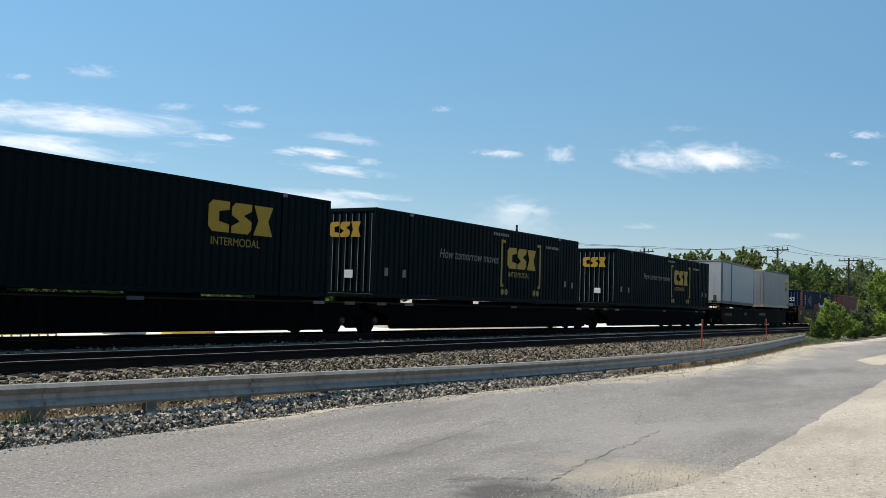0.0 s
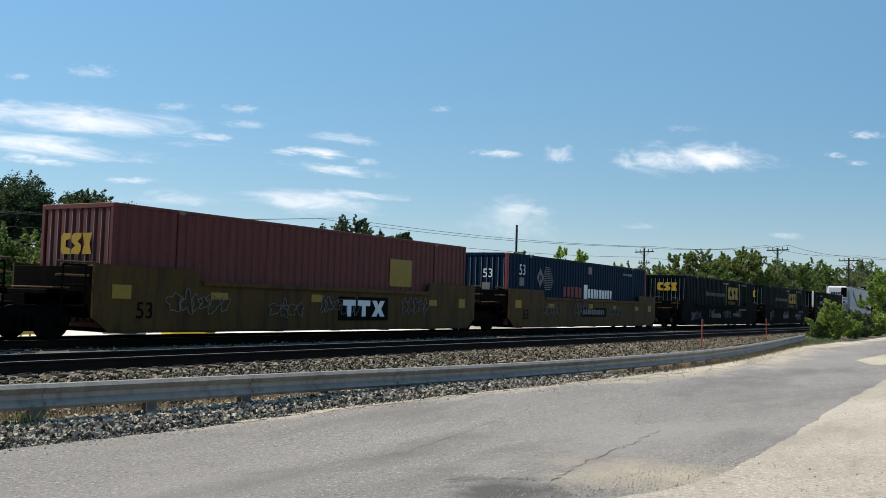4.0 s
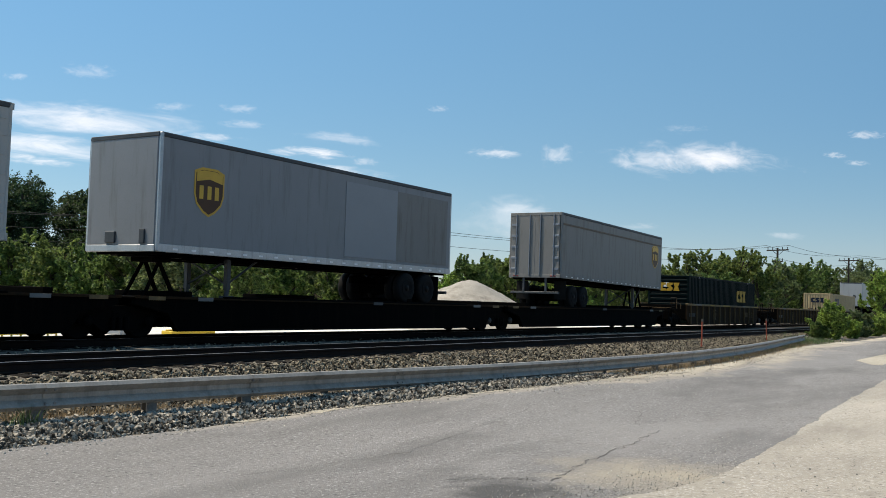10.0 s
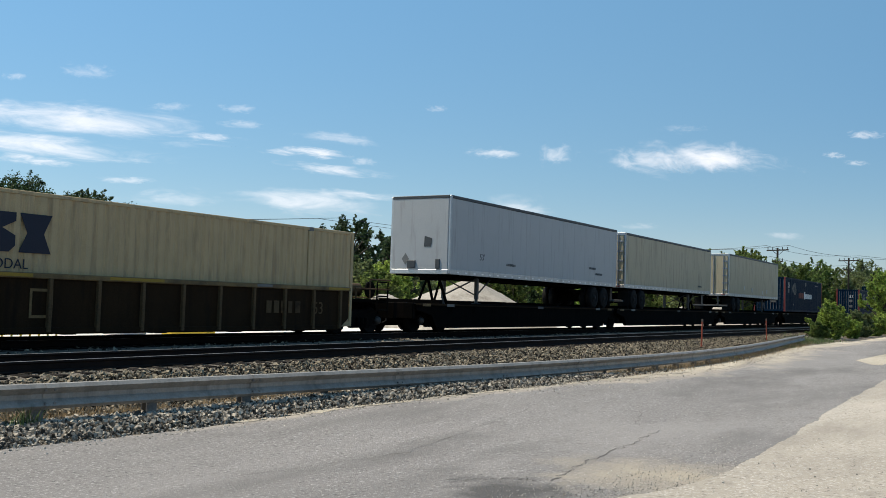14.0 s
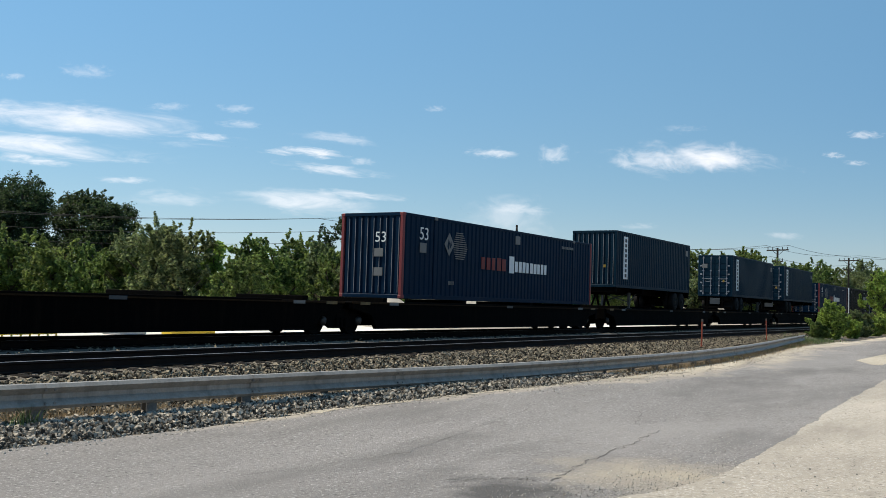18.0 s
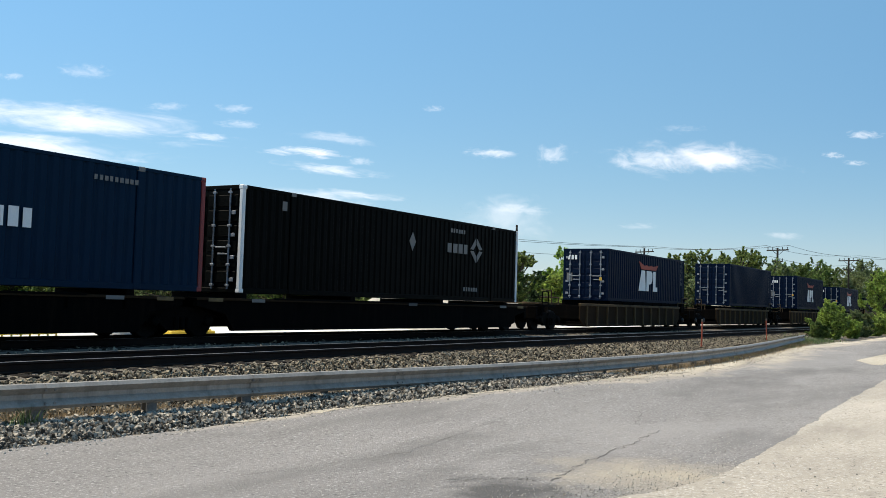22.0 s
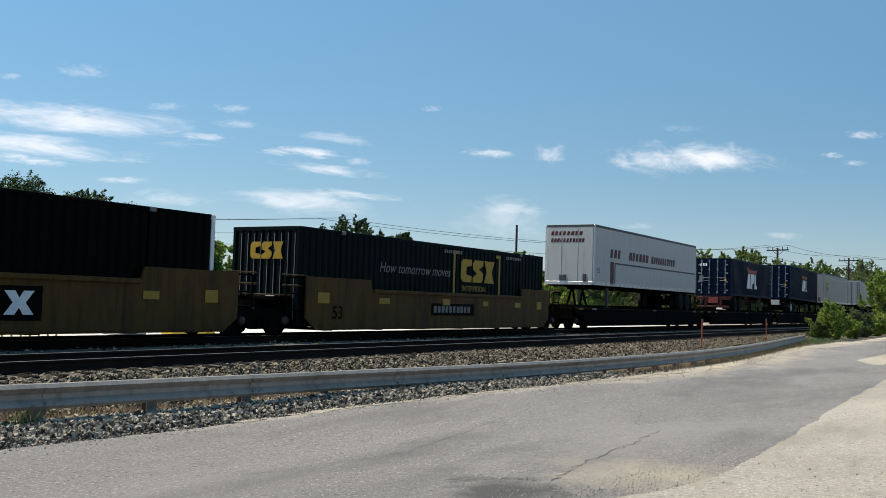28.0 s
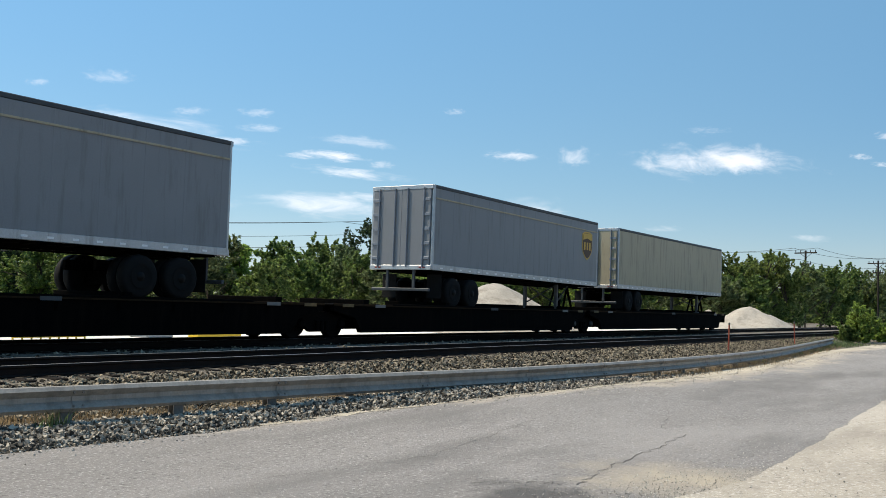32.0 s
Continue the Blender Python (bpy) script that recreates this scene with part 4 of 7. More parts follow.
x, y = spot(-.258, 38.3)
yb = tagged(new("yellow_barrier"), "long low yellow steel barrier in the yard", "barrier")
yb.matrix_basis = pose(x, y, -.5, 0, 0, 0)
part("skirt", boxes("skirt", M_YELLOWMACH, (-1.15, 1.15, -.3, .3, 0, .17), c=.03), yb)
part("top_rail", boxes("top_rail", M_YELLOWMACH, (-1.15, 1.15, -.08, .08, .17, .22), c=.02), yb)
# plain low block that stands in for a white vehicle
x, y = spot(-.324, 37)
wb = tagged(new("white_drum_box"), "white vehicle in the yard, as a plain low block", "bin")
wb.matrix_basis = pose(x, y, -.5, 0, 0, 0)
part("body", boxes("body", M_WHITE, (-.65, .65, -.5, .5, 0, .2), c=.04), wb)
part("lid", boxes("lid", M_WHITE, (-.68, .68, -.53, .53, .2, .25), c=.02), wb)
x, y = spot(-.43, 33)
yf = tagged(new("yellow_fence"), "yellow tubular rail fence in the yard", "fence")
yf.matrix_basis = pose(x, y, -.5, 0, 0, 0)
for z in (.1, .2, .3):
    part("fence_rail", cached(("frail",), lambda: Shape().beam((-1.4, 0, 0), (1.4, 0, 0), .05).mesh("fence_rail", M_YELLOWMACH)), yf, "", (0, 0, z))
for i in range(9):
    part("fence_post", cached(("fpost",), lambda: Shape().beam((0, 0, 0), (0, 0, .55), .035).mesh("fence_post", M_YELLOWMACH)), yf, "", (-1.4 + i * .35, 0, 0))

# ---- the train: every car and every load rolls along the far track ----
ROLL = [(0, 0), (2, 48.2), (2.5, 60.35), (3.0, 72.1), (3.5, 84.4), (6, 144.7), (8, 192.9), (12, 290.2), (16, 388.2), (20, 486.6), (24, 585.0), (28, 683.5), (32, 781.9)]
MOVING = []


def rolling(ob, s, z=0.0, ry=0.0, dy=0.0):
    """A thing that rolls with the train; s is its x at the start."""
    ob.matrix_basis = pose(s, YC + dy, z, 0, ry, 0)
    MOVING.append((ob, s, z, ry, dy))
    return ob


def corrugated(key, L, h, mat, pitch=.30, depth=.034, thick=.05):
    """An upright corrugated sheet, length L along x, outer crests at y=0, closed behind at y=thick."""
    def make():
        n = max(2, round(L / pitch))
        p = L / n
        xs = []
        for i in range(n):
            x = i * p
            xs += [(x, depth), (x + p * .18, depth), (x + p * .34, 0), (x + p * .82, 0), (x + p * .98, depth)]
        xs.append((L, depth))
        v, f = [], []
        for x, y in xs:
            v += [(x, y, 0), (x, y, h), (x, thick, h), (x, thick, 0)]
        for i in range(len(xs) - 1):
            a, b = i * 4, i * 4 + 4
            f += [(a, b, b + 1, a + 1), (a + 1, b + 1, b + 2, a + 2), (a + 3, a + 2, b + 2, b + 3), (a, a + 3, b + 3, b)]
        f += [(0, 1, 2, 3), tuple(len(v) - 4 + i for i in (3, 2, 1, 0))]
        return mesh_of("corrugated_sheet", v, f, mat)
    return cached(("corr", key, L, h, mat.name, pitch), make)


def flip_y():
    return Matrix.Rotation(math.pi, 4, "Z")


def door_end(ob, w, h, mat, x=0.0, rods=4, trim=None, horizontal=True):
    """Two door leaves with lock rods, handles, hinges, at the end that faces -x."""
    trim = trim or M_ALU
    half = w / 2 - .1
    for k in (-1, 1):
        d = part("door", cached(("leaf", w, h, mat.name), lambda: boxes("door", mat, (-.05, 0, -half / 2, half / 2, .12, h - .12), c=.01)), ob, "", (x + .06, k * half / 2, 0))
        step = (h - .44) / 6
        for i in range(6):
            part("door_panel", cached(("dpan", w, h, mat.name), lambda: boxes("door_panel", mat, (-.078, -.048, -half / 2 + .06, half / 2 - .06, .05, step - .05), c=.016)), d, "", (0, 0, .22 + i * step))
        for j in (-1, 1):
            part("lock_rod", cached(("rod", h), lambda: Shape().beam((-.1, 0, .1), (-.1, 0, h - .1), .026).mesh("lock_rod", M_RODS)), d, "galvanised lock rod", (0, j * half * .24, 0))
            for z in (.2, .75, 1.25, 1.8, h - .2):
                part("rod_keeper", cached(("keeper",), lambda: boxes("rod_keeper", M_RODS, (-.125, -.07, -.06, .06, -.03, .03), c=.006)), d, "", (0, j * half * .24, z))
        part("door_handle", cached(("dh",), lambda: boxes("door_handle", M_RODS, (-.13, -.09, -.28, .1, 1.02, 1.06), (-.13, -.09, -.2, .18, 1.2, 1.24), c=.006)), d, "", (0, 0, 0))
        for z in (.35, .95, 1.55, 2.15):
            part("hinge", cached(("hinges",), lambda: boxes("hinge", M_RODS, (-.1, -.05, -.05, .1, -.05, .05), c=.008)), d, "", (0, k * half * .36, z))


def container(s, zb, mat, L=16.15, w=2.59, h=2.9, end="front", post=None, label="", group="containers on the train", front_mat=None, ry=0.0):
    ob = tagged(new("shipping_container"), label, "container", group)
    post_mat = post or mat
    y = -w / 2
    inter = (L - 12.19) / 2 if L > 13 else None
    t, pw = .11, .13
    part("bottom_rail", cached(("br", L, w, mat.name), lambda: boxes("bottom_rail", mat, (pw, L - pw, y + .01, y + .09, 0, .15))), ob)
    part("bottom_rail", MESHES[("br", L, w, mat.name)], ob, "", Matrix.Translation((L, 0, 0)) @ flip_y())
    part("top_rail", cached(("tr", L, w, h, mat.name), lambda: boxes("top_rail", mat, (pw, L - pw, y + .005, y + .075, h - .09, h))), ob)
    part("top_rail", MESHES[("tr", L, w, h, mat.name)], ob, "", Matrix.Translation((L, 0, 0)) @ flip_y())
    spans = [(pw, L - pw)] if inter is None else [(pw, inter), (inter + .22, L - inter - .22), (L - inter, L - pw)]
    for a, b in spans:
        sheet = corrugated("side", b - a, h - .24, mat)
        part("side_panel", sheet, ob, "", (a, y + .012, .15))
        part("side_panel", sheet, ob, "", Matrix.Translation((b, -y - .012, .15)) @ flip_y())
    for x in (0, L - pw):
        for k in (0, 1):
            pm = post_mat
            part("corner_post", cached(("cp", h, pm.name), lambda: boxes("corner_post", pm, (0, pw, 0, pw, .1, h - .1), c=.02)), ob, "", (x, y if k == 0 else -y - pw, 0))
            for z in (0, h - .12):
                part("corner_casting", cached(("cc", post_mat.name), lambda: boxes("corner_casting", post_mat, (-.004, .17, -.004, .16, 0, .12), c=.02)), ob, "", Matrix.Translation((x if x == 0 else x - .04, y if k == 0 else -y - .156, z)))
    if inter is not None:
        for x in (inter, L - inter - .22):
            for k in (0, 1):
                part("lifting_post", cached(("lp", h, mat.name), lambda: boxes("lifting_post", mat, (0, .22, -.012, .1, 0, h - .1), c=.02)), ob, "", (x, y if k == 0 else -y - .088, 0))
                part("lifting_casting", cached(("lc",), lambda: boxes("lifting_casting", M_LOGO_GREY, (0, .2, -.016, .1, 0, .13), c=.02)), ob, "worn metal lifting casting", (x + .01, y if k == 0 else -y - .084, h - .125))
    part("roof", cached(("roof", L, w, h, mat.name), lambda: boxes("roof", mat, (.06, L - .06, y + .06, -y - .06, h - .05, h - .012), *[(x, x + .16, y + .08, -y - .08, h - .03, h - .004) for x in np.arange(.4, L - .4, .6)], c=.006)), ob)
    part("floor_frame", cached(("ff", L, w), lambda: boxes("floor_frame", M_BLACK, (.1, L - .1, y + .1, -y - .1, .02, .16), *[(x, x + .12, y + .09, -y - .09, 0, .05) for x in np.arange(.6, L - .5, .9)])), ob)
    for xe, kind in ((0, end), (L, "doors" if end == "front" else "front")):
        turn = Matrix.Identity(4) if xe == 0 else Matrix.Translation((L, 0, 0)) @ flip_y()
        em = front_mat if front_mat and xe == 0 else mat
        part("end_sill", cached(("es", w, mat.name), lambda: boxes("end_sill", mat, (0, .1, y + pw, -y - pw, 0, .13))), ob, "", turn)
        part("end_header", cached(("eh", w, h, mat.name), lambda: boxes("end_header", mat, (0, .1, y + pw, -y - pw, h - .12, h))), ob, "", turn)
        if kind == "doors" and xe == 0:
            door_end(ob, w, h, em)
        elif kind == "ribbed":
            def ribs():
                sh = Shape().box(.06, .1, y + pw, -y - pw, .12, h - .12)
                n = 9
                for i in range(n):
                    z = .14 + i * (h - .28) / n
                    sh.box(.0, .07, y + pw, -y - pw, z + .05, z + (h - .28) / n * .7, .03)
                return sh.mesh("ribbed_end_wall", em)
            part("end_wall", cached(("rib", w, h, em.name), ribs), ob)
        else:
            sheet = corrugated("end", w - 2 * pw, h - .25, em, .27, .06, .09)
            wall = part("end_wall", sheet, ob, "", turn @ Matrix.Translation((.02, -y - pw, .125)) @ Matrix.Rotation(radians(-90), 4, "Z"))
            if xe == 0 and em is not M_TAN:
                # one thin pale strip per rib, a painted highlight where sunlight grazes it
                n = max(2, round((w - 2 * pw) / .27))
                p = (w - 2 * pw) / n
                for i in range(n):
                    part("worn_rib", cached(("ribglint", h), lambda: boxes("worn_rib", M_RIB_GLINT, (-.012, .012, -.004, .004, .06, h - .32), c=.002)), wall, "pale strip painted as sunlight along the rib", (p * (i + .8), 0, 0))
    ob["h"], ob["w"] = h, w
    return rolling(ob, s, zb, ry)


def mark(ob, name, me, x, z, label="", out=.012):
    """Something painted on or fixed to the near side."""
    w = ob["w"]
    return part(name, me, ob, label, (x, -w / 2 - out + .006, z))


def mark_end(ob, name, me, y, z, label="", out=.012):
    """Something painted on the end that faces -x; y runs to the near side."""
    return part(name, me, ob, label, Matrix.Translation((-out + .006, -y, z)) @ Matrix.Rotation(radians(-90), 4, "Z"))


def block_logo(w, h):
    """Three heavy notched slabs, the shape of the rail company's sign."""
    a, g = w * .31, w * .035
    c1 = [(0, h * .16), (a * .2, 0), (a, 0), (a, h * .26), (a * .5, h * .34), (a * .5, h * .66), (a, h * .74), (a, h), (a * .2, h), (0, h * .84)]
    x = a + g
    c2 = [(x, 0), (x + a * .82, 0), (x + a, h * .16), (x + a, h * .42), (x + a * .6, h * .6), (x + a, h * .78), (x + a, h), (x + a * .18, h), (x, h * .84), (x, h * .58), (x + a * .4, h * .4), (x, h * .22)]
    x = 2 * (a + g)
    c3 = [(x, 0), (x + a, 0), (x + a * .76, h * .5), (x + a, h), (x, h), (x + a * .24, h * .5)]
    return [c1, c2, c3]


def rail_company_marks(ob, x, z, mat, bracket=True, w=2.55, slogan=True, word=True, small=True):
    h = w * .33
    mark(ob, "logo", cached(("rlogo", w, mat.name), lambda: plates("logo", mat, block_logo(w, h))), x, z, "yellow block logo" if mat is M_LOGO_Y else "dark block logo")
    if word:
        mark(ob, "lettering", words("INTERMODAL", .3, M_LOGO_DIM if mat is M_LOGO_Y else mat), x + .1, z - .34)
    if bracket:
        lb = [[(-.55, -.75), (-.3, -.75), (-.3, -.63), (-.42, -.63), (-.42, 1.0), (-.2, 1.0), (-.2, 1.12), (-.55, 1.12)],
              [(w + .15, 1.0), (w + .37, 1.0), (w + .37, -.63), (w + .25, -.63), (w + .25, -.75), (w + .5, -.75), (w + .5, 1.12), (w + .15, 1.12)]]
        mark(ob, "bracket", cached(("rbr", w), lambda: plates("bracket", M_LOGO_DIM, lb)), x, z, "gold bracket round the logo")
        def discs():
            return [[(cx + .13 * math.cos(2 * math.pi * i / 14), -.95 + .13 * math.sin(2 * math.pi * i / 14)) for i in range(14)] for cx in (-.38, -.05, w - .08, w + .25)]
        mark(ob, "disc", cached(("rdisc", w), lambda: plates("disc", M_LOGO_DIM, discs())), x, z, "gold discs")
    if slogan:
        mark(ob, "slogan", words("How tomorrow moves", .47, M_LOGO_GREY, .25), x - 5.2, z + .15, "pale slanted slogan")
    if small:
        mark(ob, "stencil", cached(("bars6",), lambda: plates("stencil", M_LOGO_GREY, bars(9, 1.3, .12, .3, 0, 3))), x + w + 1.0, z + 1.0)
        mark(ob, "stencil", MESHES[("bars6",)], x - 1.2, min(2.6, z + 1.35))
        mark(ob, "sticker", cached(("stk",), lambda: boxes("sticker", M_LOGO_GREY, (0, .2, -.004, .002, 0, .26), c=.001)), .55, .72)
        mark(ob, "sticker", MESHES[("stk",)], 1.6, .7)
        mark(ob, "sticker", MESHES[("stk",)], 14.6, .75)
        mark(ob, "sticker", MESHES[("stk",)], 15.4, .72)
    if ob["w"] > 2.5:
        mark_end(ob, "logo", cached(("endlogo", mat.name), lambda: plates("logo", mat, block_logo(1.25, .5))), -.55, 1.95, "", .02)
        mark_end(ob, "sticker", cached(("endstk",), lambda: boxes("sticker", M_LOGO_W, (0, .34, -.004, .002, 0, .26), c=.001)), .1, .62, "", .02)


def shield(ob, x, z, w=1.05, h=1.25):
    def outline(k, dz=0.0):
        c = [(-.5, .42), (-.25, .5), (.25, .5), (.5, .42), (.5, -.05), (.42, -.25), (.2, -.42), (0, -.5), (-.2, -.42), (-.42, -.25), (-.5, -.05)]
        return [(px * w * k, pz * h * k + dz) for px, pz in c][::-1]
    sh = mark(ob, "shield", cached(("sh1", w), lambda: plates("shield", M_SHIELD_G, [outline(1)])), x, z, "brown and gold shield emblem")
    part("shield_field", cached(("sh2", w), lambda: plates("shield_field", M_SHIELD_B, [outline(.9)])), sh, "", (0, -.005, 0))
    part("shield_crest", cached(("sh3", w), lambda: plates("shield_crest", M_SHIELD_G, [[(-.43 * w, .39 * h), (-.43 * w, .2 * h), (0, .27 * h), (.43 * w, .2 * h), (.43 * w, .39 * h), (.2 * w, .44 * h), (-.2 * w, .44 * h)][::-1]])), sh, "", (0, -.009, 0))
    part("shield_sign", cached(("sh4", w), lambda: plates("shield_sign", M_SHIELD_G, [[(px - .05, -.18), (px + .09, -.18), (px + .09, .16), (px - .05, .16)] for px in (-.3, -.02, .24)])), sh, "", (0, -.009, 0))


def globe_marks(ob, red=M_LOGO_R):
    def swirl():
        out = [[(math.cos(t) * .34 + .4, math.sin(t) * .42) for t in np.linspace(0, 2 * math.pi, 5)[:-1]]]
        for i in range(13):
            z = -.5 + i * .078
            a = .74 - .035 * (6 - abs(i - 6)) + .12
            b = 1.72 - .05 * abs(i - 5)
            out.append([(a, z), (b, z), (b, z + .032), (a, z + .032)])
        return out
    mark(ob, "emblem", cached(("swirl",), lambda: plates("emblem", M_LOGO_GREY, swirl())), 2.6, 2.0, "pale globe and speed lines")
    mark(ob, "emblem_field", cached(("swirl2",), lambda: plates("emblem_field", M_DARKBLUE, [[(.26, -.08), (.36, -.2), (.42, .05), (.34, .2)], [(.44, -.16), (.56, -.02), (.5, .14), (.45, .0)]])), 2.6, 2.0, "", .018)
    mark(ob, "lettering", cached(("globet",), lambda: plates("lettering", M_LOGO_DIMRED, bars(5, 2.1, .5, .22, 0, 4))), 5.4, 1.22, "dim red lettering")
    mark(ob, "lettering", cached(("globes",), lambda: plates("lettering", M_LOGO_W, [[(0, -.06), (.42, -.06), (.42, .62), (0, .62)]] + [[(x + .5, z) for x, z in p] for p in bars(9, 3.1, .44, .25, 0, 5)])), 7.7, 1.22, "white lettering")
    mark(ob, "lettering", words("53", .62, M_LOGO_W), 1.0, 2.05, "white number")
    mark(ob, "sticker", cached(("stk2",), lambda: boxes("sticker", M_LOGO_GREY, (0, .42, -.004, .002, 0, .34), c=.001)), 1.05, 1.6)
    mark(ob, "sticker", MESHES[("stk2",)], 8.2, 2.35)
    mark(ob, "stencil", cached(("bars6",), lambda: plates("stencil", M_LOGO_GREY, bars(9, 1.3, .12, .3, 0, 3))), 12.7, 2.45)
    mark(ob, "stencil", cached(("bars4",), lambda: plates("stencil", M_LOGO_GREY, bars(5, .4, .14, .3, 0, 3))), 3.0, .55)
    mark_end(ob, "lettering", words("53", .5, M_LOGO_W), .15, 1.9, "", .02)
    mark_end(ob, "sticker", cached(("endstk3",), lambda: boxes("sticker", M_LOGO_GREY, (0, .36, -.004, .002, 0, .28), c=.001)), .15, 1.4, "", .02)
    mark_end(ob, "sticker", MESHES[("endstk3",)], .15, .75, "", .02)


def winged_marks(ob, x=4.3, h=2.6, wings=True, small=False):
    k = h / 2.6
    if small:
        block = [[(0, 0), (.78, 0), (.68, .97), (.29, .97)], [(.84, 0), (1.1, 0), (1.1, .32), (1.38, .37), (1.46, .6), (1.46, .86), (1.34, .97), (.84, .97)], [(1.6, 0), (2.07, 0), (2.07, .2), (1.88, .2), (1.88, .97), (1.6, .97)]]
        mark(ob, "lettering", plates("lettering", M_LOGO_W, block), 5.0, .86, "white block lettering")
        mark(ob, "emblem", plates("emblem", M_LOGO_R, [[(.1, 0), (.65, .05), (.65, .3), (0, .34)], [(.85, -.1), (1.1, -.1), (1.02, .34), (.93, .34)], [(1.35, .05), (1.9, .0), (2.05, .34), (1.35, .3)]]), 5.05, 1.92, "red winged emblem in three pieces")
        wings = False
    if not small:
        mark(ob, "lettering", cached(("wingt", h), lambda: plates("lettering", M_LOGO_W, [
            [(0, 0), (1.12, 0), (.98, 1.1), (.42, 1.1)],
            [(1.22, 0), (1.62, 0), (1.62, .36), (2.0, .42), (2.16, .62), (2.16, .98), (1.98, 1.1), (1.22, 1.1)],
            [(2.28, 0), (3.0, 0), (3.0, .24), (2.7, .24), (2.7, 1.1), (2.28, 1.1)]])), x, .62 * k, "big white block lettering")
    if wings:
        mark(ob, "emblem", cached(("wing",), lambda: plates("emblem", M_LOGO_R, [
            [(.35, -.2), (2.7, -.2), (3.1, .1), (2.2, .0), (1.9, .05), (1.55, -.02), (1.2, .05), (.9, .0), (0, .22)]])), x + .02, 1.98 * k, "faded red winged emblem")
    mark(ob, "stencil", cached(("wingv", h), lambda: plates("stencil", M_LOGO_GREY, [[(0, z), (.05, z), (.05, z + .2), (0, z + .2)] for z in np.arange(1.0, 2.4, .26)] + [[(.22, z), (.27, z), (.27, z + .14), (.22, z + .14)] for z in np.arange(1.0, 2.4, .34)])), 11.45, .1)
    mark_end(ob, "sticker", cached(("winge",), lambda: plates("sticker", M_LOGO_W, [[(0, 0), (.1, 0), (.16, .22), (.06, .22)], [(.2, 0), (.32, 0), (.32, .22), (.2, .22)], [(.38, 0), (.5, 0), (.5, .22), (.38, .22)]])), -.95, 2.05 * k, "white block lettering", .06)
    mark_end(ob, "sticker", cached(("wingp",), lambda: boxes("sticker", M_LOGO_GREY, (0, .3, -.004, .002, 0, .42), c=.001)), -1.0, .95 * k, "", .04)
    mark_end(ob, "sticker", cached(("wingy",), lambda: boxes("sticker", M_SHIELD_G, (0, .14, -.004, .002, 0, .16), c=.001)), .78, 1.0 * k, "small yellow warning sticker", .09)


def diamond_marks(ob, x, xd, ends=True):
    mark(ob, "lettering", cached(("diat",), lambda: plates("lettering", M_LOGO_GREY, bars(4, 1.55, .36, .2, 0, 7))), x, 1.72, "grey lettering")
    def ring(r0, r1):
        return [[(math.cos(a) * r0, math.sin(a) * r0), (math.cos(a) * r1, math.sin(a) * r1), (math.cos(b) * r1, math.sin(b) * r1), (math.cos(b) * r0, math.sin(b) * r0)] for a, b in zip(np.arange(.1, 6.2, 1.5708), np.arange(1.5, 7.8, 1.5708))]
    mark(ob, "emblem", cached(("diad",), lambda: plates("emblem", M_LOGO_GREY, ring(.22, .46))), x + 2.1, 1.9, "grey diamond emblem")
    mark(ob, "emblem", cached(("diae",), lambda: plates("emblem", M_LOGO_GREY, [[(-.2, 0), (0, -.32), (.2, 0), (0, .32)]])), xd, 1.95, "grey diamond emblem")
    mark(ob, "stencil", cached(("bars5",), lambda: plates("stencil", M_LOGO_GREY, bars(6, 1.1, .15, .3, 0, 9))), x + .2, 2.45)
    mark(ob, "stencil", MESHES[("bars5",)], xd + 3.5, .35)
    mark(ob, "sticker", cached(("stk",), lambda: boxes("sticker", M_LOGO_GREY, (0, .2, -.004, .002, 0, .26), c=.001)), 1.6, 2.35)


# ---- trailers ----
def tyre_mesh():
    return Shape().lathe([(.27, -.13), (.44, -.14), (.5, -.11), (.51, -.05), (.51, .05), (.5, .11), (.44, .14), (.27, .13)], 20).mesh("tyre", M_RUBBER, True)


def hub_mesh(mat):
    return Shape().lathe([(.1, -.1), (.12, -.04), (.24, -.02), (.29, -.1), (.29, .1), (.1, .1)], 16).mesh("rim", mat, True)


def bogie(ob, x, z, w, pale=False, frame=None):
    """Tandem road axles below a trailer, wheel tops at about z."""
    fm = frame or M_BLACK
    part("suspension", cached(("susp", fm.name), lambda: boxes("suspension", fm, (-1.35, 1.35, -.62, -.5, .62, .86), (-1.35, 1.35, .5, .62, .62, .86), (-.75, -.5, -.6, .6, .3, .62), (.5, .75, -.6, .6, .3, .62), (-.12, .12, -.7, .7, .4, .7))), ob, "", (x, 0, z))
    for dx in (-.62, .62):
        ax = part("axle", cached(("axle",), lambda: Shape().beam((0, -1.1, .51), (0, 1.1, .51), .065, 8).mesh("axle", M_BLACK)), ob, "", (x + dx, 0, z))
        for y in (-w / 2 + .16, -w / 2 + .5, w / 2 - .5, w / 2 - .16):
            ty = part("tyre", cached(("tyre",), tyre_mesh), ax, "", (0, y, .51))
        part("rim", cached(("rim",), lambda: hub_mesh(M_RIM)) if not pale or dx > 0 else hub_mesh(M_LOGO_W), ax, "white wheel rim" if pale and dx < 0 else "dull wheel rim, shade in its colour", (0, -w / 2 + .1, .51))


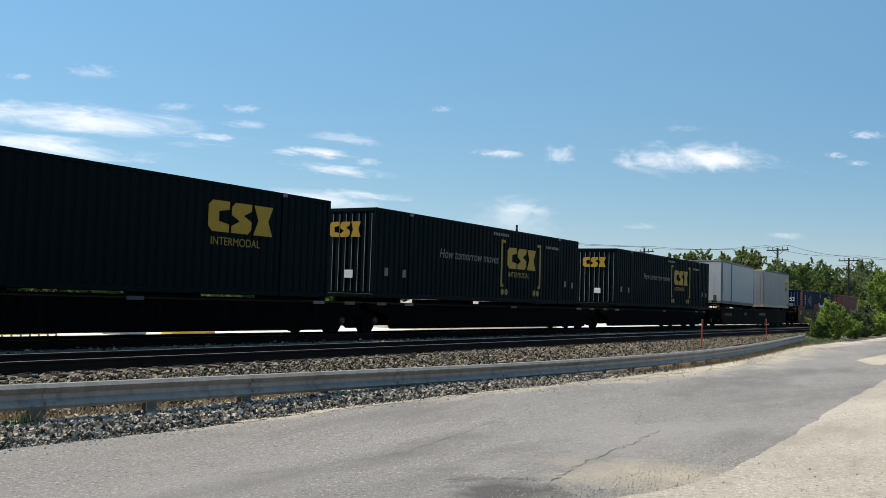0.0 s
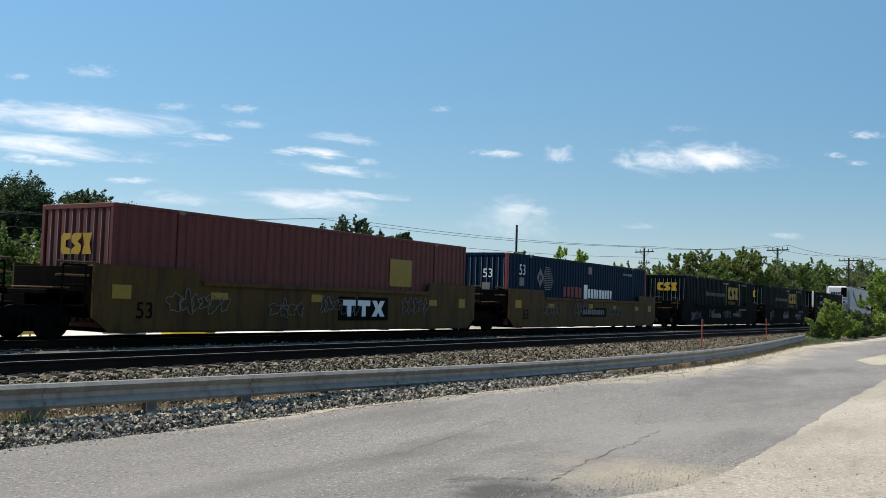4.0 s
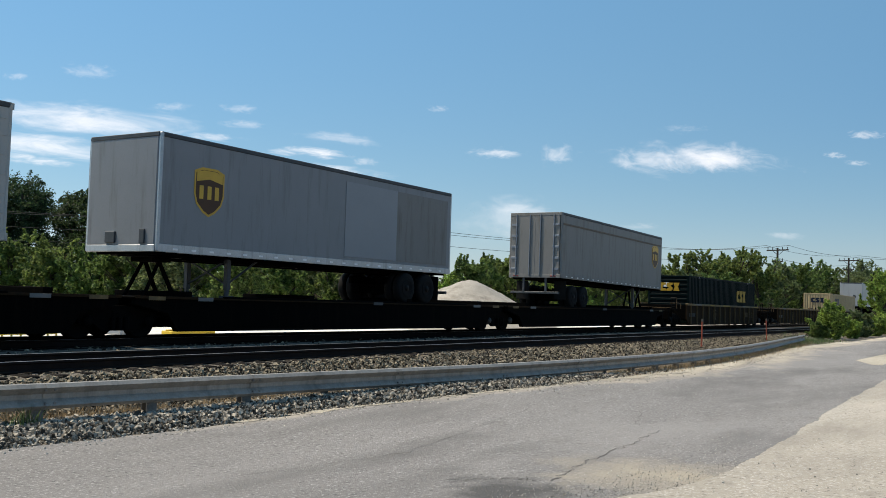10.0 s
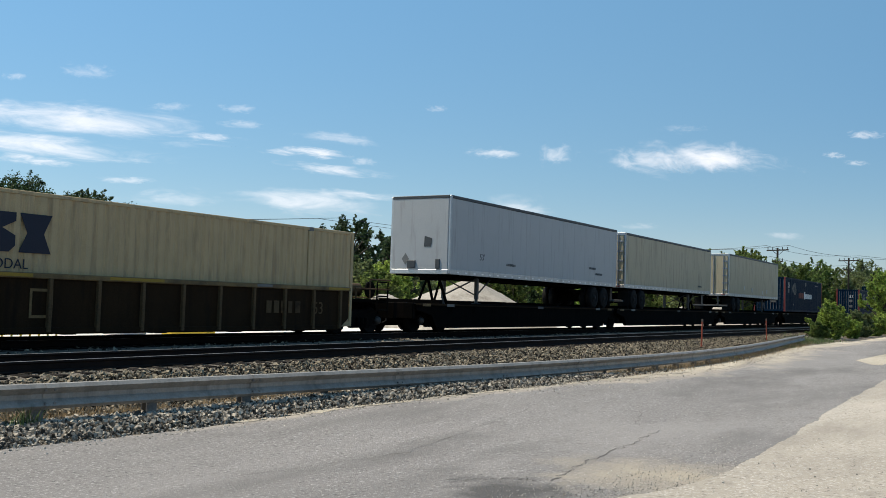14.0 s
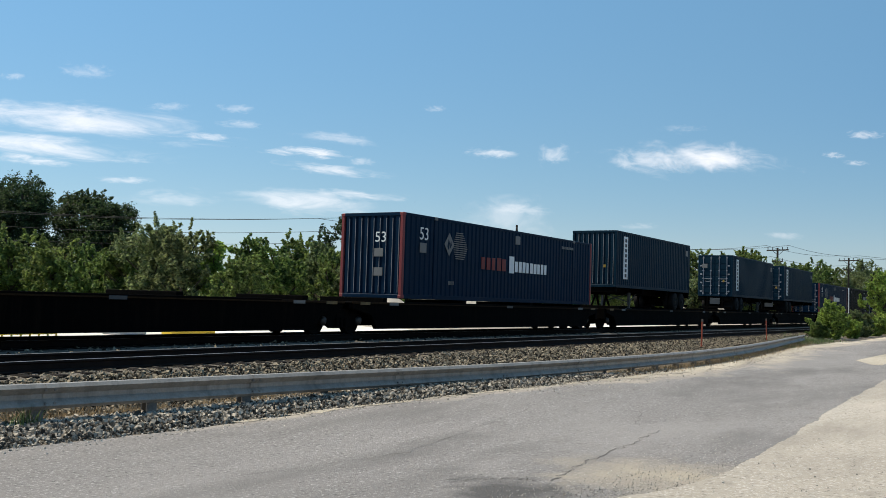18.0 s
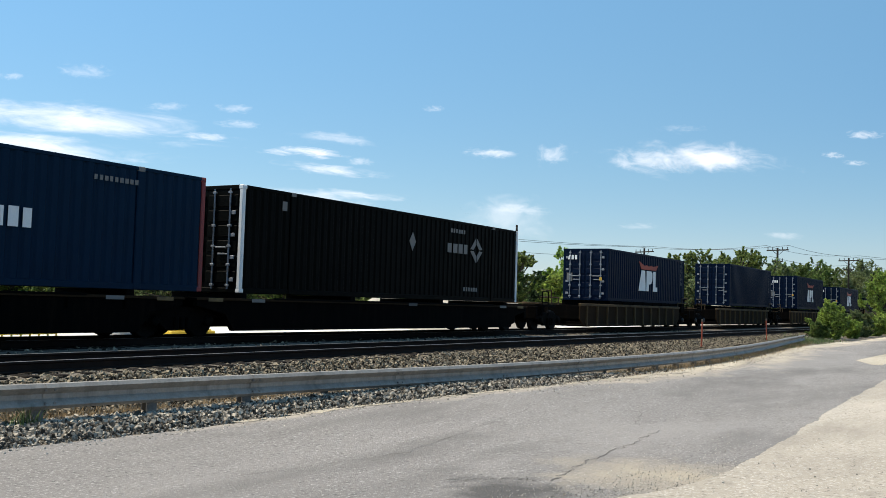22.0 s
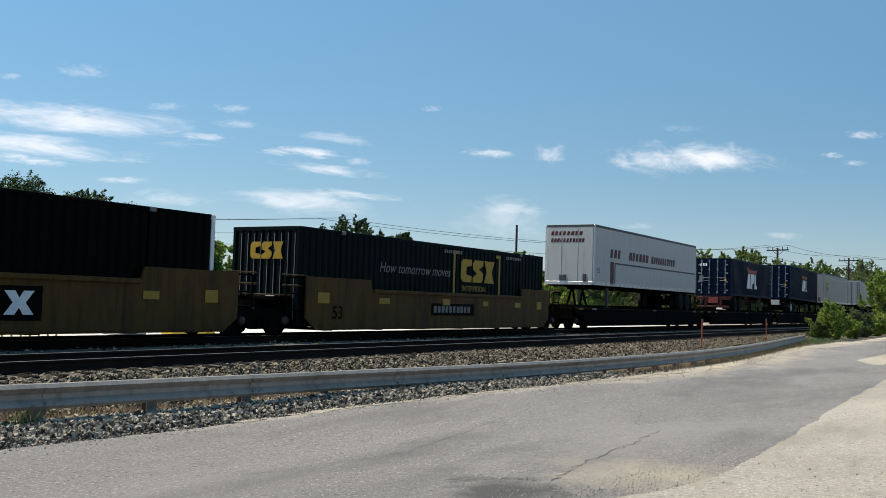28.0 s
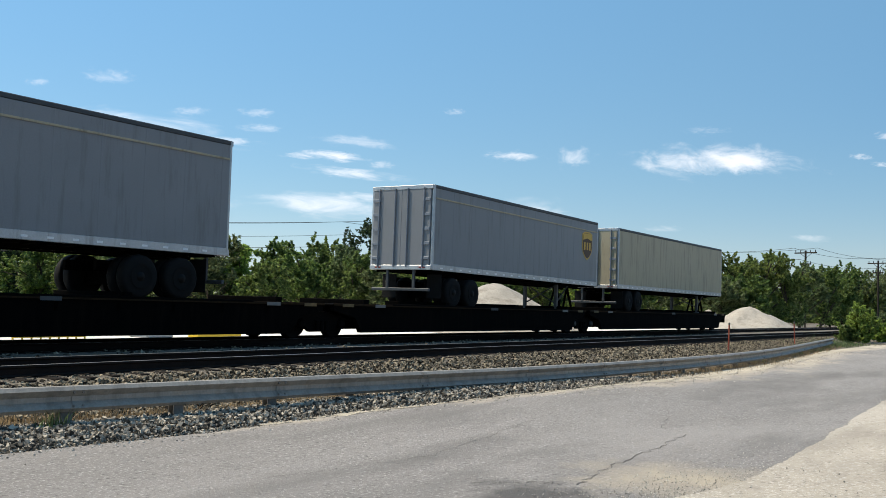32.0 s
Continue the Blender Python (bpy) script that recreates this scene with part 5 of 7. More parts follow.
def landing(ob, x, z0, z1, mat=None):
    for y in (-.75, .75):
        part("landing_leg", cached(("land", round(z1 - z0, 2)), lambda: boxes("landing_leg", M_DARKTRIM, (-.07, .07, -.07, .07, .22, z1 - z0), (-.05, .05, -.05, .05, .05, .3), (-.16, .16, -.13, .13, 0, .06))), ob, "", (x, y, z0))
    part("leg_brace", cached(("brace", round(z1 - z0, 2)), lambda: Shape().beam((0, -.75, .35), (0, .75, z1 - z0 - .05), .03).beam((0, .75, .35), (0, -.75, z1 - z0 - .05), .03).beam((.05, -.75, .4), (1.2, -.75, z1 - z0), .03).mesh("leg_brace", M_DARKTRIM)), ob, "", (x, 0, z0))


def trailer(s, zb, mat, L=16.15, w=2.6, h=2.85, end="front", deck=1.02, label="", ry=0.0, lights=True, seams=1.22, roofm=None, wheels=True, trim=None, plain=False):
    """A box trailer: panels, rails, doors or nose, legs, tandem. The body's underside is at zb; its wheels stand on the deck."""
    ob = tagged(new("road_trailer"), label, "trailer", "trailers on the train")
    ob["w"], ob["h"] = w, h
    trim = trim or M_ALU
    y = -w / 2
    for k in (0, 1):
        turn = Matrix.Identity(4) if k == 0 else Matrix.Translation((L, 0, 0)) @ flip_y()

        def side():
            sh = Shape().box(.06, L - .06, y, y + .05, .2, h - .12, .006)
            return sh.mesh("side_panel", mat)
        panel = part("side_panel", cached(("tside", L, w, h, mat.name), side), ob, "", turn)
        x = .06 + seams
        while x < L - .3:
            part("panel_seam", cached(("tseam", w, h, mat.name), lambda: boxes("panel_seam", mat, (-.022, .022, y - .003, y + .01, .2, h - .12), c=.002)), panel, "", (x, 0, 0))
            x += seams
        part("bottom_rail", cached(("tbr", L, w, trim.name), lambda: boxes("bottom_rail", trim, (.04, L - .04, y - .012, y + .06, 0, .2), c=.01)), ob, "", turn)
        part("top_rail", cached(("ttr", L, w, h, (roofm or M_DARKTRIM).name), lambda: boxes("top_rail", roofm or M_DARKTRIM, (.02, L - .02, y - .012, y + .06, h - .12, h), c=.02)), ob, "", turn)
        for x in (0, L - .1):
            part("corner_post", cached(("tcp", w, h, trim.name), lambda: boxes("corner_post", trim, (0, .1, y - .014, y + .1, 0, h), c=.03)), ob, "", turn @ Matrix.Translation((x, 0, 0)))
        if lights:
            part("reflector_strip", cached(("refl", L), lambda: boxes("reflector_strip", M_LOGO_W, *[(x, x + .16, y - .02, y, .06, .11) for x in np.arange(.5, L - .4, .62)], c=.002)), ob, "white reflective dashes", turn)
    part("roof", cached(("troof", L, w, h), lambda: boxes("roof", M_ALU, (.02, L - .02, y + .03, -y - .03, h - .05, h - .01))), ob)
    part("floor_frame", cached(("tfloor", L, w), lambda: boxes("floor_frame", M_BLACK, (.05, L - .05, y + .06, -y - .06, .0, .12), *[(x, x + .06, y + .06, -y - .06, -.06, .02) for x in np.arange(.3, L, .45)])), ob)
    rear = 0 if end == "doors" else L
    for xe in (0, L):
        turn = Matrix.Identity(4) if xe == 0 else Matrix.Translation((L, 0, 0)) @ flip_y()
        is_rear = xe == rear
        if not is_rear:
            part("nose_panel", cached(("nose", w, h, mat.name, plain), lambda: boxes("nose_panel", mat, (-.02, .05, y + .08, -y - .08, .16, h - .1), *(() if plain else ((-.035, .0, -.45, -.41, .2, h - .15), (-.035, .0, .41, .45, .2, h - .15))), c=.02)), ob, "", turn)
            part("nose_sill", cached(("nsill", w, trim.name), lambda: boxes("nose_sill", trim, (-.03, .06, y + .06, -y - .06, 0, .17))), ob, "", turn)
            part("nose_header", cached(("nhead", w, h, (roofm or M_DARKTRIM).name), lambda: boxes("nose_header", roofm or M_DARKTRIM, (-.03, .06, y + .06, -y - .06, h - .11, h))), ob, "", turn)
            part("coupling_box", cached(("cbox",), lambda: boxes("coupling_box", M_DARKTRIM, (-.07, 0, .15, .5, .22, .5), (-.06, 0, -.9, -.72, .2, .55))), ob, "dark hose coupling box", turn)
        else:
            half = w / 2 - .1
            for k in (-1, 1):
                d = part("door", cached(("tdoor", half, h, mat.name), lambda: boxes("door", mat, (-.04, .04, -half / 2, half / 2, .16, h - .14), c=.01)), ob, "", turn @ Matrix.Translation((0, k * half / 2, 0)))
                if plain:
                    continue
                for j in (-.28, .28):
                    part("lock_rod", cached(("rod", h), lambda: Shape().beam((-.1, 0, .1), (-.1, 0, h - .1), .026).mesh("lock_rod", M_RODS)), d, "", (.03, j * half, 0))
                for z in np.arange(.4, h - .2, .5):
                    part("hinge", cached(("thinge",), lambda: boxes("hinge", M_RODS, (-.07, -.03, -.16, .16, -.05, .05), c=.006)), d, "", (0, k * half * .36, z))
            for nm, z0, z1 in (("door_sill", 0, .16), ("door_header", h - .14, h)):
                part(nm, cached((nm, w, h, trim.name), lambda: boxes(nm, trim, (-.05, .06, y + .02, -y - .02, z0, z1), c=.01)), ob, "", turn)
            part("tail_light", cached(("tl",), lambda: boxes("tail_light", M_REDEND, *[(-.07, -.03, p - .05, p + .05, .05, .11) for p in (-1.0, -.85, .85, 1.0)], c=.01)), ob, "red tail lights", turn)
            if wheels:
                part("bumper_guard", cached(("bumper", round(zb - deck, 2)), lambda: boxes("bumper_guard", M_DARKTRIM, (0, .1, -1.2, 1.2, -.72, -.62), (0, .08, -.6, -.5, -.7, .05), (0, .08, .5, .6, -.7, .05))), ob, "", turn)
    if wheels:
        wx = 2.1 if end == "doors" else L - 2.1
        bogie(ob, wx, deck - zb, w)
        lx = L - 3.0 if end == "doors" else 3.0
        landing(ob, lx, deck - zb, 0)
        kx = L - 1.0 if end == "doors" else 1.0
        part("king_pin_plate", cached(("kpin",), lambda: boxes("king_pin_plate", M_BLACK, (-.6, .6, -.55, .55, -.09, 0), (-.09, .09, -.09, .09, -.2, -.05))), ob, "", (kx, 0, 0))
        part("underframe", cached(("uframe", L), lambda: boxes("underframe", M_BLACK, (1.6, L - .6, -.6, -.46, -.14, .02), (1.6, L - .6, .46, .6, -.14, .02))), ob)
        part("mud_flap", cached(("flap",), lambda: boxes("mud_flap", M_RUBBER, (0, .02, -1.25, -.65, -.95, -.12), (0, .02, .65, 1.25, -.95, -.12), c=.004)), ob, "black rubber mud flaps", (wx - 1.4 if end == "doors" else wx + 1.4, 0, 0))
    return rolling(ob, s, zb, ry)


def reefer(ob, dark=True):
    """A cooling unit on the nose."""
    h = ob["h"]
    if not dark:
        u = part("cooling_unit", boxes("cooling_unit", M_COWL, (-.5, -.02, -1.02, 1.12, .85, h - .06), c=.16), ob, "rounded white plastic cooling unit")
        part("grille", boxes("grille", M_BLACK, (-.525, -.42, -.98, -.36, 1.72, h - .2), c=.07), u, "dark glossy corner grille")
        part("unit_seam", boxes("unit_seam", M_DARKTRIM, (-.503, -.49, -.3, .95, 1.72, 1.74), c=.003), u)
        part("unit_latch", boxes("unit_latch", M_DARKTRIM, (-.515, -.49, .18, .3, 1.02, 1.12), c=.01), u)
        part("unit_panel", boxes("unit_panel", M_DARKTRIM, (-.515, -.49, -.82, -.6, 1.05, 1.3), c=.02), u, "dark control panel")
        part("unit_sticker", boxes("unit_sticker", M_LOGO_GREY, (-.508, -.49, -.85, -.55, 1.38, 1.6), c=.004), u, "pale printed sticker")
        part("lower_panel", boxes("lower_panel", M_WHITE, (-.12, -.02, -.9, .95, .12, .85), *[(-.15, -.1, y, y + .04, .14, .82) for y in (-.85, -.3, .3, .88)], c=.01), ob, "ribbed white panel below the unit")
        return
    u = part("cooling_unit", boxes("cooling_unit", M_BLACKBOX, (-.48, -.02, -1.05, 1.05, 1.3, h - .1), c=.09), ob, "black cooling unit")
    part("lower_cowl", boxes("lower_cowl", M_COWL, (-.47, -.02, -.24, 1.0, .72, 1.5), c=.1), ob, "white plastic lower cowl")
    part("side_cowl", boxes("side_cowl", M_CLIP, (-.45, -.02, -1.0, -.36, .55, 1.55), c=.05), ob, "white slatted side cowl")
    for z in np.arange(.75, 1.45, .11):
        part("cowl_slat", cached(("cslat",), lambda: boxes("cowl_slat", M_BLACK, (-.485, -.46, -.98, -.42, 0, .05), c=.008)), ob, "dark slat", (0, 0, z))
    part("grille", boxes("grille", M_BLACK, (-.52, -.44, -.2, .85, 1.75, h - .35), *[(-.53, -.5, -.18, .8, z, z + .03) for z in np.arange(1.8, h - .4, .09)], c=.02), u, "dark slatted grille")
    part("unit_window", boxes("unit_window", M_WHITE, (-.5, -.47, .55, .98, 2.2, 2.6), c=.02), u, "pale corner panel")
    part("unit_base", boxes("unit_base", M_DARKTRIM, (-.44, -.02, -1.03, 1.03, .3, .74), c=.05), ob)


def chassis(s, zb, L=12.19, end="doors", deck=1.02, mat=None, label="", flap=None, ry=0.0):
    """A container chassis: rails, bolsters, gooseneck, legs and tandem; the container stands on it at zb."""
    mat = mat or M_BLACK
    ob = tagged(new("container_chassis"), label, "chassis", "container chassis on the train")
    ob["w"] = 2.44
    for y in (-.5, .5):
        part("main_rail", cached(("mrail", L, mat.name), lambda: boxes("main_rail", mat, (.1, L - .1, -.07, .07, -.32, -.26), (.1, L - .1, -.015, .015, -.28, -.04), (.1, L - .1, -.07, .07, -.06, -.004))), ob, "", (0, y, 0))
    for x in (.14, L * .33, L * .66, L - .14):
        part("bolster", cached(("bol", mat.name), lambda: boxes("bolster", mat, (-.1, .1, -1.2, 1.2, -.26, -.004))), ob, "", (x, 0, 0))
    bogie(ob, (1.15 if flap is M_WHITE else 2.0) if end == "doors" else L - 2.0, deck - zb, 2.44, pale=flap is M_WHITE, frame=mat)
    landing(ob, L - 3.1 if end == "doors" else 3.1, deck - zb, -.2)
    rear = 0 if end == "doors" else L - .1
    part("rear_bumper", cached(("rb", mat.name), lambda: boxes("rear_bumper", mat, (0, .1, -1.1, 1.1, -.85, -.72), (0, .1, -.6, -.45, -.8, -.1), (0, .1, .45, .6, -.8, -.1), (0, .06, -1.15, -.65, -.32, -.1), (0, .06, .65, 1.15, -.32, -.1))), ob, "", (rear, 0, 0))
    if flap:
        part("mud_flap", cached(("wflap", flap.name), lambda: boxes("mud_flap", M_WHITE if flap is M_WHITE else M_RUBBER, (0, .02, -1.2, -.55, -.95, -.3), c=.004)), ob, "white mud flap" if flap is M_WHITE else "black mud flap", (.35, 0, 0))
        part("number_panel", cached(("np", flap.name), lambda: boxes("number_panel", flap, (-.01, 0, -.35, .35, -.55, -.12), c=.004)), ob)
    return rolling(ob, s, zb, ry)


# ---- rail cars ----
def wheel_mesh():
    return Shape().lathe([(.06, -.05), (.3, -.035), (.38, -.06), (.42, -.06), (.425, .05), (.455, .07), (.455, .09), (.36, .09), (.3, .0), (.06, .04)], 24).mesh("wheel", M_WHEEL, True)


def side_frame_mesh():
    pts = [(-1.12, .38), (-.95, .34), (-.75, .4), (-.45, .2), (.45, .2), (.75, .4), (.95, .34), (1.12, .38), (1.14, .58), (.85, .66), (.5, .72), (.3, .78), (-.3, .78), (-.5, .72), (-.85, .66), (-1.14, .58)]
    s = Shape().prism(pts, -.07, .07)
    for x in (-.2, 0, .2):
        s.beam((x, -.1, .24), (x, -.1, .52), .07, 8)
    return s.mesh("side_frame", M_TRUCK)


def truck(car, x, bright=0):
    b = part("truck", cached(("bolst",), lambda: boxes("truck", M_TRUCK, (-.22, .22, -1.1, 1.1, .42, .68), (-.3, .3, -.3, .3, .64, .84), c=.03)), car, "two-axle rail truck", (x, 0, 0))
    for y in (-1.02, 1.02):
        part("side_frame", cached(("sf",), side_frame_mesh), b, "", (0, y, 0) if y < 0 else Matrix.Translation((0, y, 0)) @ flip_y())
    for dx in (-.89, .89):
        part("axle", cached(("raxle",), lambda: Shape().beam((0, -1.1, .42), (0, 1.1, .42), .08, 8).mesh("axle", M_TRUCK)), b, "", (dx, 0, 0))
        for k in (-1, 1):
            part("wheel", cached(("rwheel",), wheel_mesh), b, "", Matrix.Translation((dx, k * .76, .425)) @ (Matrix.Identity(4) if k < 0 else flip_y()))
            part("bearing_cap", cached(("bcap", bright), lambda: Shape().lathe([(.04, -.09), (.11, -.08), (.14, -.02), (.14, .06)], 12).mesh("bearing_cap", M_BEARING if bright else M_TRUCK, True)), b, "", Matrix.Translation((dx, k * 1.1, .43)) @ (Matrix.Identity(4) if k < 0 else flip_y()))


def coupler(car, x, sign):
    part("coupler", cached(("cplr", sign), lambda: boxes("coupler", M_TRUCK, (-.75 if sign > 0 else 0, 0 if sign > 0 else .75, -.12, .12, .72, .92), (-.08, .1 if sign > 0 else .08, -.2, .2, .68, .98), c=.03)), car, "", (x, 0, 0))
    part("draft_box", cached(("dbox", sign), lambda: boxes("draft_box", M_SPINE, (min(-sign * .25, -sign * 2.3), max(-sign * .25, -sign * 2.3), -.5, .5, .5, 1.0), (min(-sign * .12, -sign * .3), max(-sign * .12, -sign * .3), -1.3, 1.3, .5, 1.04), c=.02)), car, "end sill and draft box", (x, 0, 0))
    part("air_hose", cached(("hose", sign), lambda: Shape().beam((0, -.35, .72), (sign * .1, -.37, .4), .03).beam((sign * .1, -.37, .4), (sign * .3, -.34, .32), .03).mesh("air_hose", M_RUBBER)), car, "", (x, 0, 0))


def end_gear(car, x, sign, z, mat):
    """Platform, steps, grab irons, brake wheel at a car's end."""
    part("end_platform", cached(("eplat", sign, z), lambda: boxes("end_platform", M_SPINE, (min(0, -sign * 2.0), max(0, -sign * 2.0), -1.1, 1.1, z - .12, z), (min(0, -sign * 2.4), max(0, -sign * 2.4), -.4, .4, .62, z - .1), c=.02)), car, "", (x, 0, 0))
    part("grab_iron", cached(("grab", sign, z), lambda: Shape().beam((-sign * .25, -1.3, z - .5), (-sign * .25, -1.3, z + .55), .025).beam((-sign * .85, -1.3, z - .5), (-sign * .85, -1.3, z + .55), .025).beam((-sign * .25, -1.3, z + .55), (-sign * .85, -1.3, z + .55), .025).beam((-sign * .25, -1.3, z + .1), (-sign * .85, -1.3, z + .1), .025).beam((-sign * .25, -1.3, z - .35), (-sign * .85, -1.3, z - .35), .025).mesh("grab_iron", M_TRUCK)), car, "", (x, 0, 0))
    # the lighter brown here paints the rail's and step's lit tops
    part("handrail", cached(("hrail", sign, z), lambda: Shape().beam((-sign * .1, -1.28, z + .32), (-sign * 2.0, -1.28, z + .32), .03).beam((-sign * .1, -1.28, z + .62), (-sign * 1.2, -1.28, z + .62), .025).beam((-sign * 1.2, -1.28, z), (-sign * 1.2, -1.28, z + .62), .025).beam((-sign * 1.95, -1.28, z), (-sign * 1.95, -1.28, z + .32), .025).mesh("handrail", M_RIB)), car, "brown end handrail, lit tone in its paint", (x, 0, 0))
    part("crossover_step", cached(("xstep", sign, z), lambda: boxes("crossover_step", M_RIB, (min(-sign * .05, -sign * .5), max(-sign * .05, -sign * .5), -1.25, 1.25, z + .02, z + .06), c=.01)), car, "", (x, 0, 0))
    if sign > 0:
        part("brake_wheel", cached(("bwheel",), lambda: Shape().lathe([(.2, -.02), (.27, -.025), (.27, .025), (.2, .02)], 16).beam((-.24, 0, 0), (.24, 0, 0), .02).beam((0, 0, -.24), (0, 0, .24), .02).beam((0, .02, 0), (0, .35, 0), .03).mesh("brake_wheel", M_TRUCK)), car, "", (x - .7, -.9, z + .3))
        part("brake_cylinder", cached(("bcyl",), lambda: Shape().lathe([(.05, -.6), (.16, -.57), (.21, -.5), (.21, .5), (.16, .57), (.05, .6)], 14).mesh("brake_cylinder", M_RIB, True)), car, "weathered brown air reservoir", Matrix.Translation((x - 1.4, -.55, z + .3)) @ Matrix.Rotation(radians(90), 4, "Z"))


def spine_car(s0, s1, label="sooty spine car platform with side wings, deep shade in its paint"):
    L = s1 - s0
    car = tagged(new("spine_car"), label, "rail car", "cars of the train")
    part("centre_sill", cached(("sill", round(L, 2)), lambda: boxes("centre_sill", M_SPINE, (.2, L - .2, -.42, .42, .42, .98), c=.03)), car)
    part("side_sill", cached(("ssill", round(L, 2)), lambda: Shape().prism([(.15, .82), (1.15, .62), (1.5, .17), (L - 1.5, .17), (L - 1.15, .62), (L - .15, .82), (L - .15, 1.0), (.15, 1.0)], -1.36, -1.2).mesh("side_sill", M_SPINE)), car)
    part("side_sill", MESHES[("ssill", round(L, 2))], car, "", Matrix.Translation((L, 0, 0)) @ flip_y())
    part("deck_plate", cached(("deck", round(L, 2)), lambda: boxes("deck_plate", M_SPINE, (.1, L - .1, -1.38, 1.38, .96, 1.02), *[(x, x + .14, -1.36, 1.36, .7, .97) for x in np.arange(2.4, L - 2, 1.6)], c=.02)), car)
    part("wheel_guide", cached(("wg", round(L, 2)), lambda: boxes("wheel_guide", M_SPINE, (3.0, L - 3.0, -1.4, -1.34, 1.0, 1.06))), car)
    part("deck_edge", cached(("dedge", round(L, 2)), lambda: boxes("deck_edge", M_BROWN, (.1, L - .1, -1.395, -1.382, .965, 1.03), c=.004)), car, "worn brown deck edge")
    for i, x in enumerate((.5, 2.1, L * .52, L - 2.5, L - 1.0)):
        part("reflector", cached(("plac", i), lambda: boxes("reflector", (M_TRIMYEL, M_LOGO_GREY, M_DARKTRIM, M_LOGO_GREY, M_TRIMYEL)[i], (0, .52, -1.402, -1.396, .93, 1.02), c=.002)), car, "", (x, 0, 0))
    for x in (L * .1, L * .36, L * .64, L * .9):
        part("container_pedestal", cached(("cped",), lambda: boxes("container_pedestal", M_SPINE, (-.12, .12, -1.3, 1.3, 1.0, 1.165))), car, "", (x, 0, 0))
    part("air_pipe", cached(("pipe", round(L, 2)), lambda: Shape().beam((1, -1.0, .55), (L - 1, -1.0, .55), .03).mesh("air_pipe", M_TRUCK)), car)
    return rolling(car, s0)


def well_car(s0, s1, mat, top=1.4, high=1.72, ribbed=False, raised=3.6, label="", panels=(), tail=1.9, tail2=None, scrawl=0, trim=None):
    """A well car: deep sides between raised ends, floor beams, end platforms."""
    L = s1 - s0
    car = tagged(new("well_car"), label, "rail car", "cars of the train")
    e = tail
    e2 = tail2 or tail

    def side():
        s = Shape()
        r = raised
        pts = [(e + .5, .16), (L - e2 - .5, .16), (L - e2, .5), (L - e2, high), (L - r - e2 * .2, high), (L - r - .35, top), (r + .35, top), (r + e * .2, high), (e, high), (e, .5)]
        if high <= top + .01:
            pts = [(e + .5, .16), (L - e2 - .5, .16), (L - e2, .5), (L - e2, top), (e, top), (e, .5)]
        s.prism(pts, -1.46, -1.4)
        if ribbed:
            s.box(e + .6, L - e2 - .6, -1.5, -1.44, .18, .3, .01)
        else:
            s.box(e + .6, L - e2 - .6, -1.475, -1.45, .2, .34, .008)
            x = e + 1.2
            while x < L - e2 - 1:
                s.box(x, x + .04, -1.466, -1.45, .3, top - .1, .004)
                x += 2.4
        return s.mesh("side_wall", mat)
    key = ("wside", round(L, 2), mat.name, top, high, ribbed, raised, e, e2)
    part("side_wall", cached(key, side), car)
    part("side_wall", MESHES[key], car, "", (0, 2.86, 0))
    if ribbed:
        x = e + .7
        while x < L - e2 - .3:
            for q in (-1, 1):
                part("side_rib", cached(("rib", mat.name, top), lambda: boxes("side_rib", M_RIB, (-.045, .045, -.05, .05, .2, top - .08), c=.012)), car, "", (x, q * 1.5, 0))
            x += 1.26
    tm = trim or mat
    part("top_chord", cached(("chord", round(L, 2), tm.name, top, e, e2, raised), lambda: boxes("top_chord", tm, (raised + .4 if high > top + .01 else e, L - raised - .4 if high > top + .01 else L - e2, -1.53, -1.38, top - .09, top + .03), c=.015)), car)
    part("top_chord", MESHES[("chord", round(L, 2), tm.name, top, e, e2, raised)], car, "", (0, 2.91, 0))
    part("well_floor", cached(("wfloor", round(L, 2), e, e2), lambda: boxes("well_floor", M_BLACK, (e + .6, L - e2 - .6, -1.4, -.9, .16, .24), (e + .6, L - e2 - .6, .9, 1.4, .16, .24), *[(x, x + .35, -1.4, 1.4, .14, .22) for x in np.arange(e + 1, L - e2 - 1, 2.6)])), car)
    part("bulkhead", cached(("wbulk", mat.name, high), lambda: boxes("bulkhead", M_SPINE, (-.05, .05, -1.4, 1.4, .5, high - .06))), car, "", (e + .05, 0, 0))
    part("bulkhead", MESHES[("wbulk", mat.name, high)], car, "", (L - e2 - .05, 0, 0))
    for sgn, x in ((-1, 0), (1, L)):
        end_gear(car, x + (-sgn) * .35, sgn, 1.12, mat)
    for i, (x, z, w, h, pm) in enumerate(panels):
        part("panel", cached(("panel", w, h, pm.name), lambda: boxes("panel", pm, (0, w, -.012, 0, 0, h), c=.003)), car, "", (x, -1.47, z))
    if scrawl:
        rnd = random.Random(scrawl)
        for gx in range(3 + scrawl % 2):
            s = Shape()
            x = e + 1.2 + (L - e - e2 - 4.5) * (gx + rnd.random() * .6) / (3 + scrawl % 2)
            z = rnd.uniform(.72, .95)
            for letter in range(rnd.randint(4, 6)):
                rx_, rz_, ph, wob = rnd.uniform(.14, .24), rnd.uniform(.16, .3), rnd.uniform(0, 6), rnd.uniform(.15, .45)
                last = None
                for i in range(27):
                    a = 6.6 * i / 26 + ph
                    k = 1 + wob * math.sin(3 * a + ph) + .2 * math.sin(5 * a)
                    q = Vector((x + rx_ * k * math.cos(a), -1.484, z + rz_ * k * math.sin(a) * .8))
                    if last:
                        s.beam(last, q, .014, 4)
                    last = q
                x += rx_ * 1.7
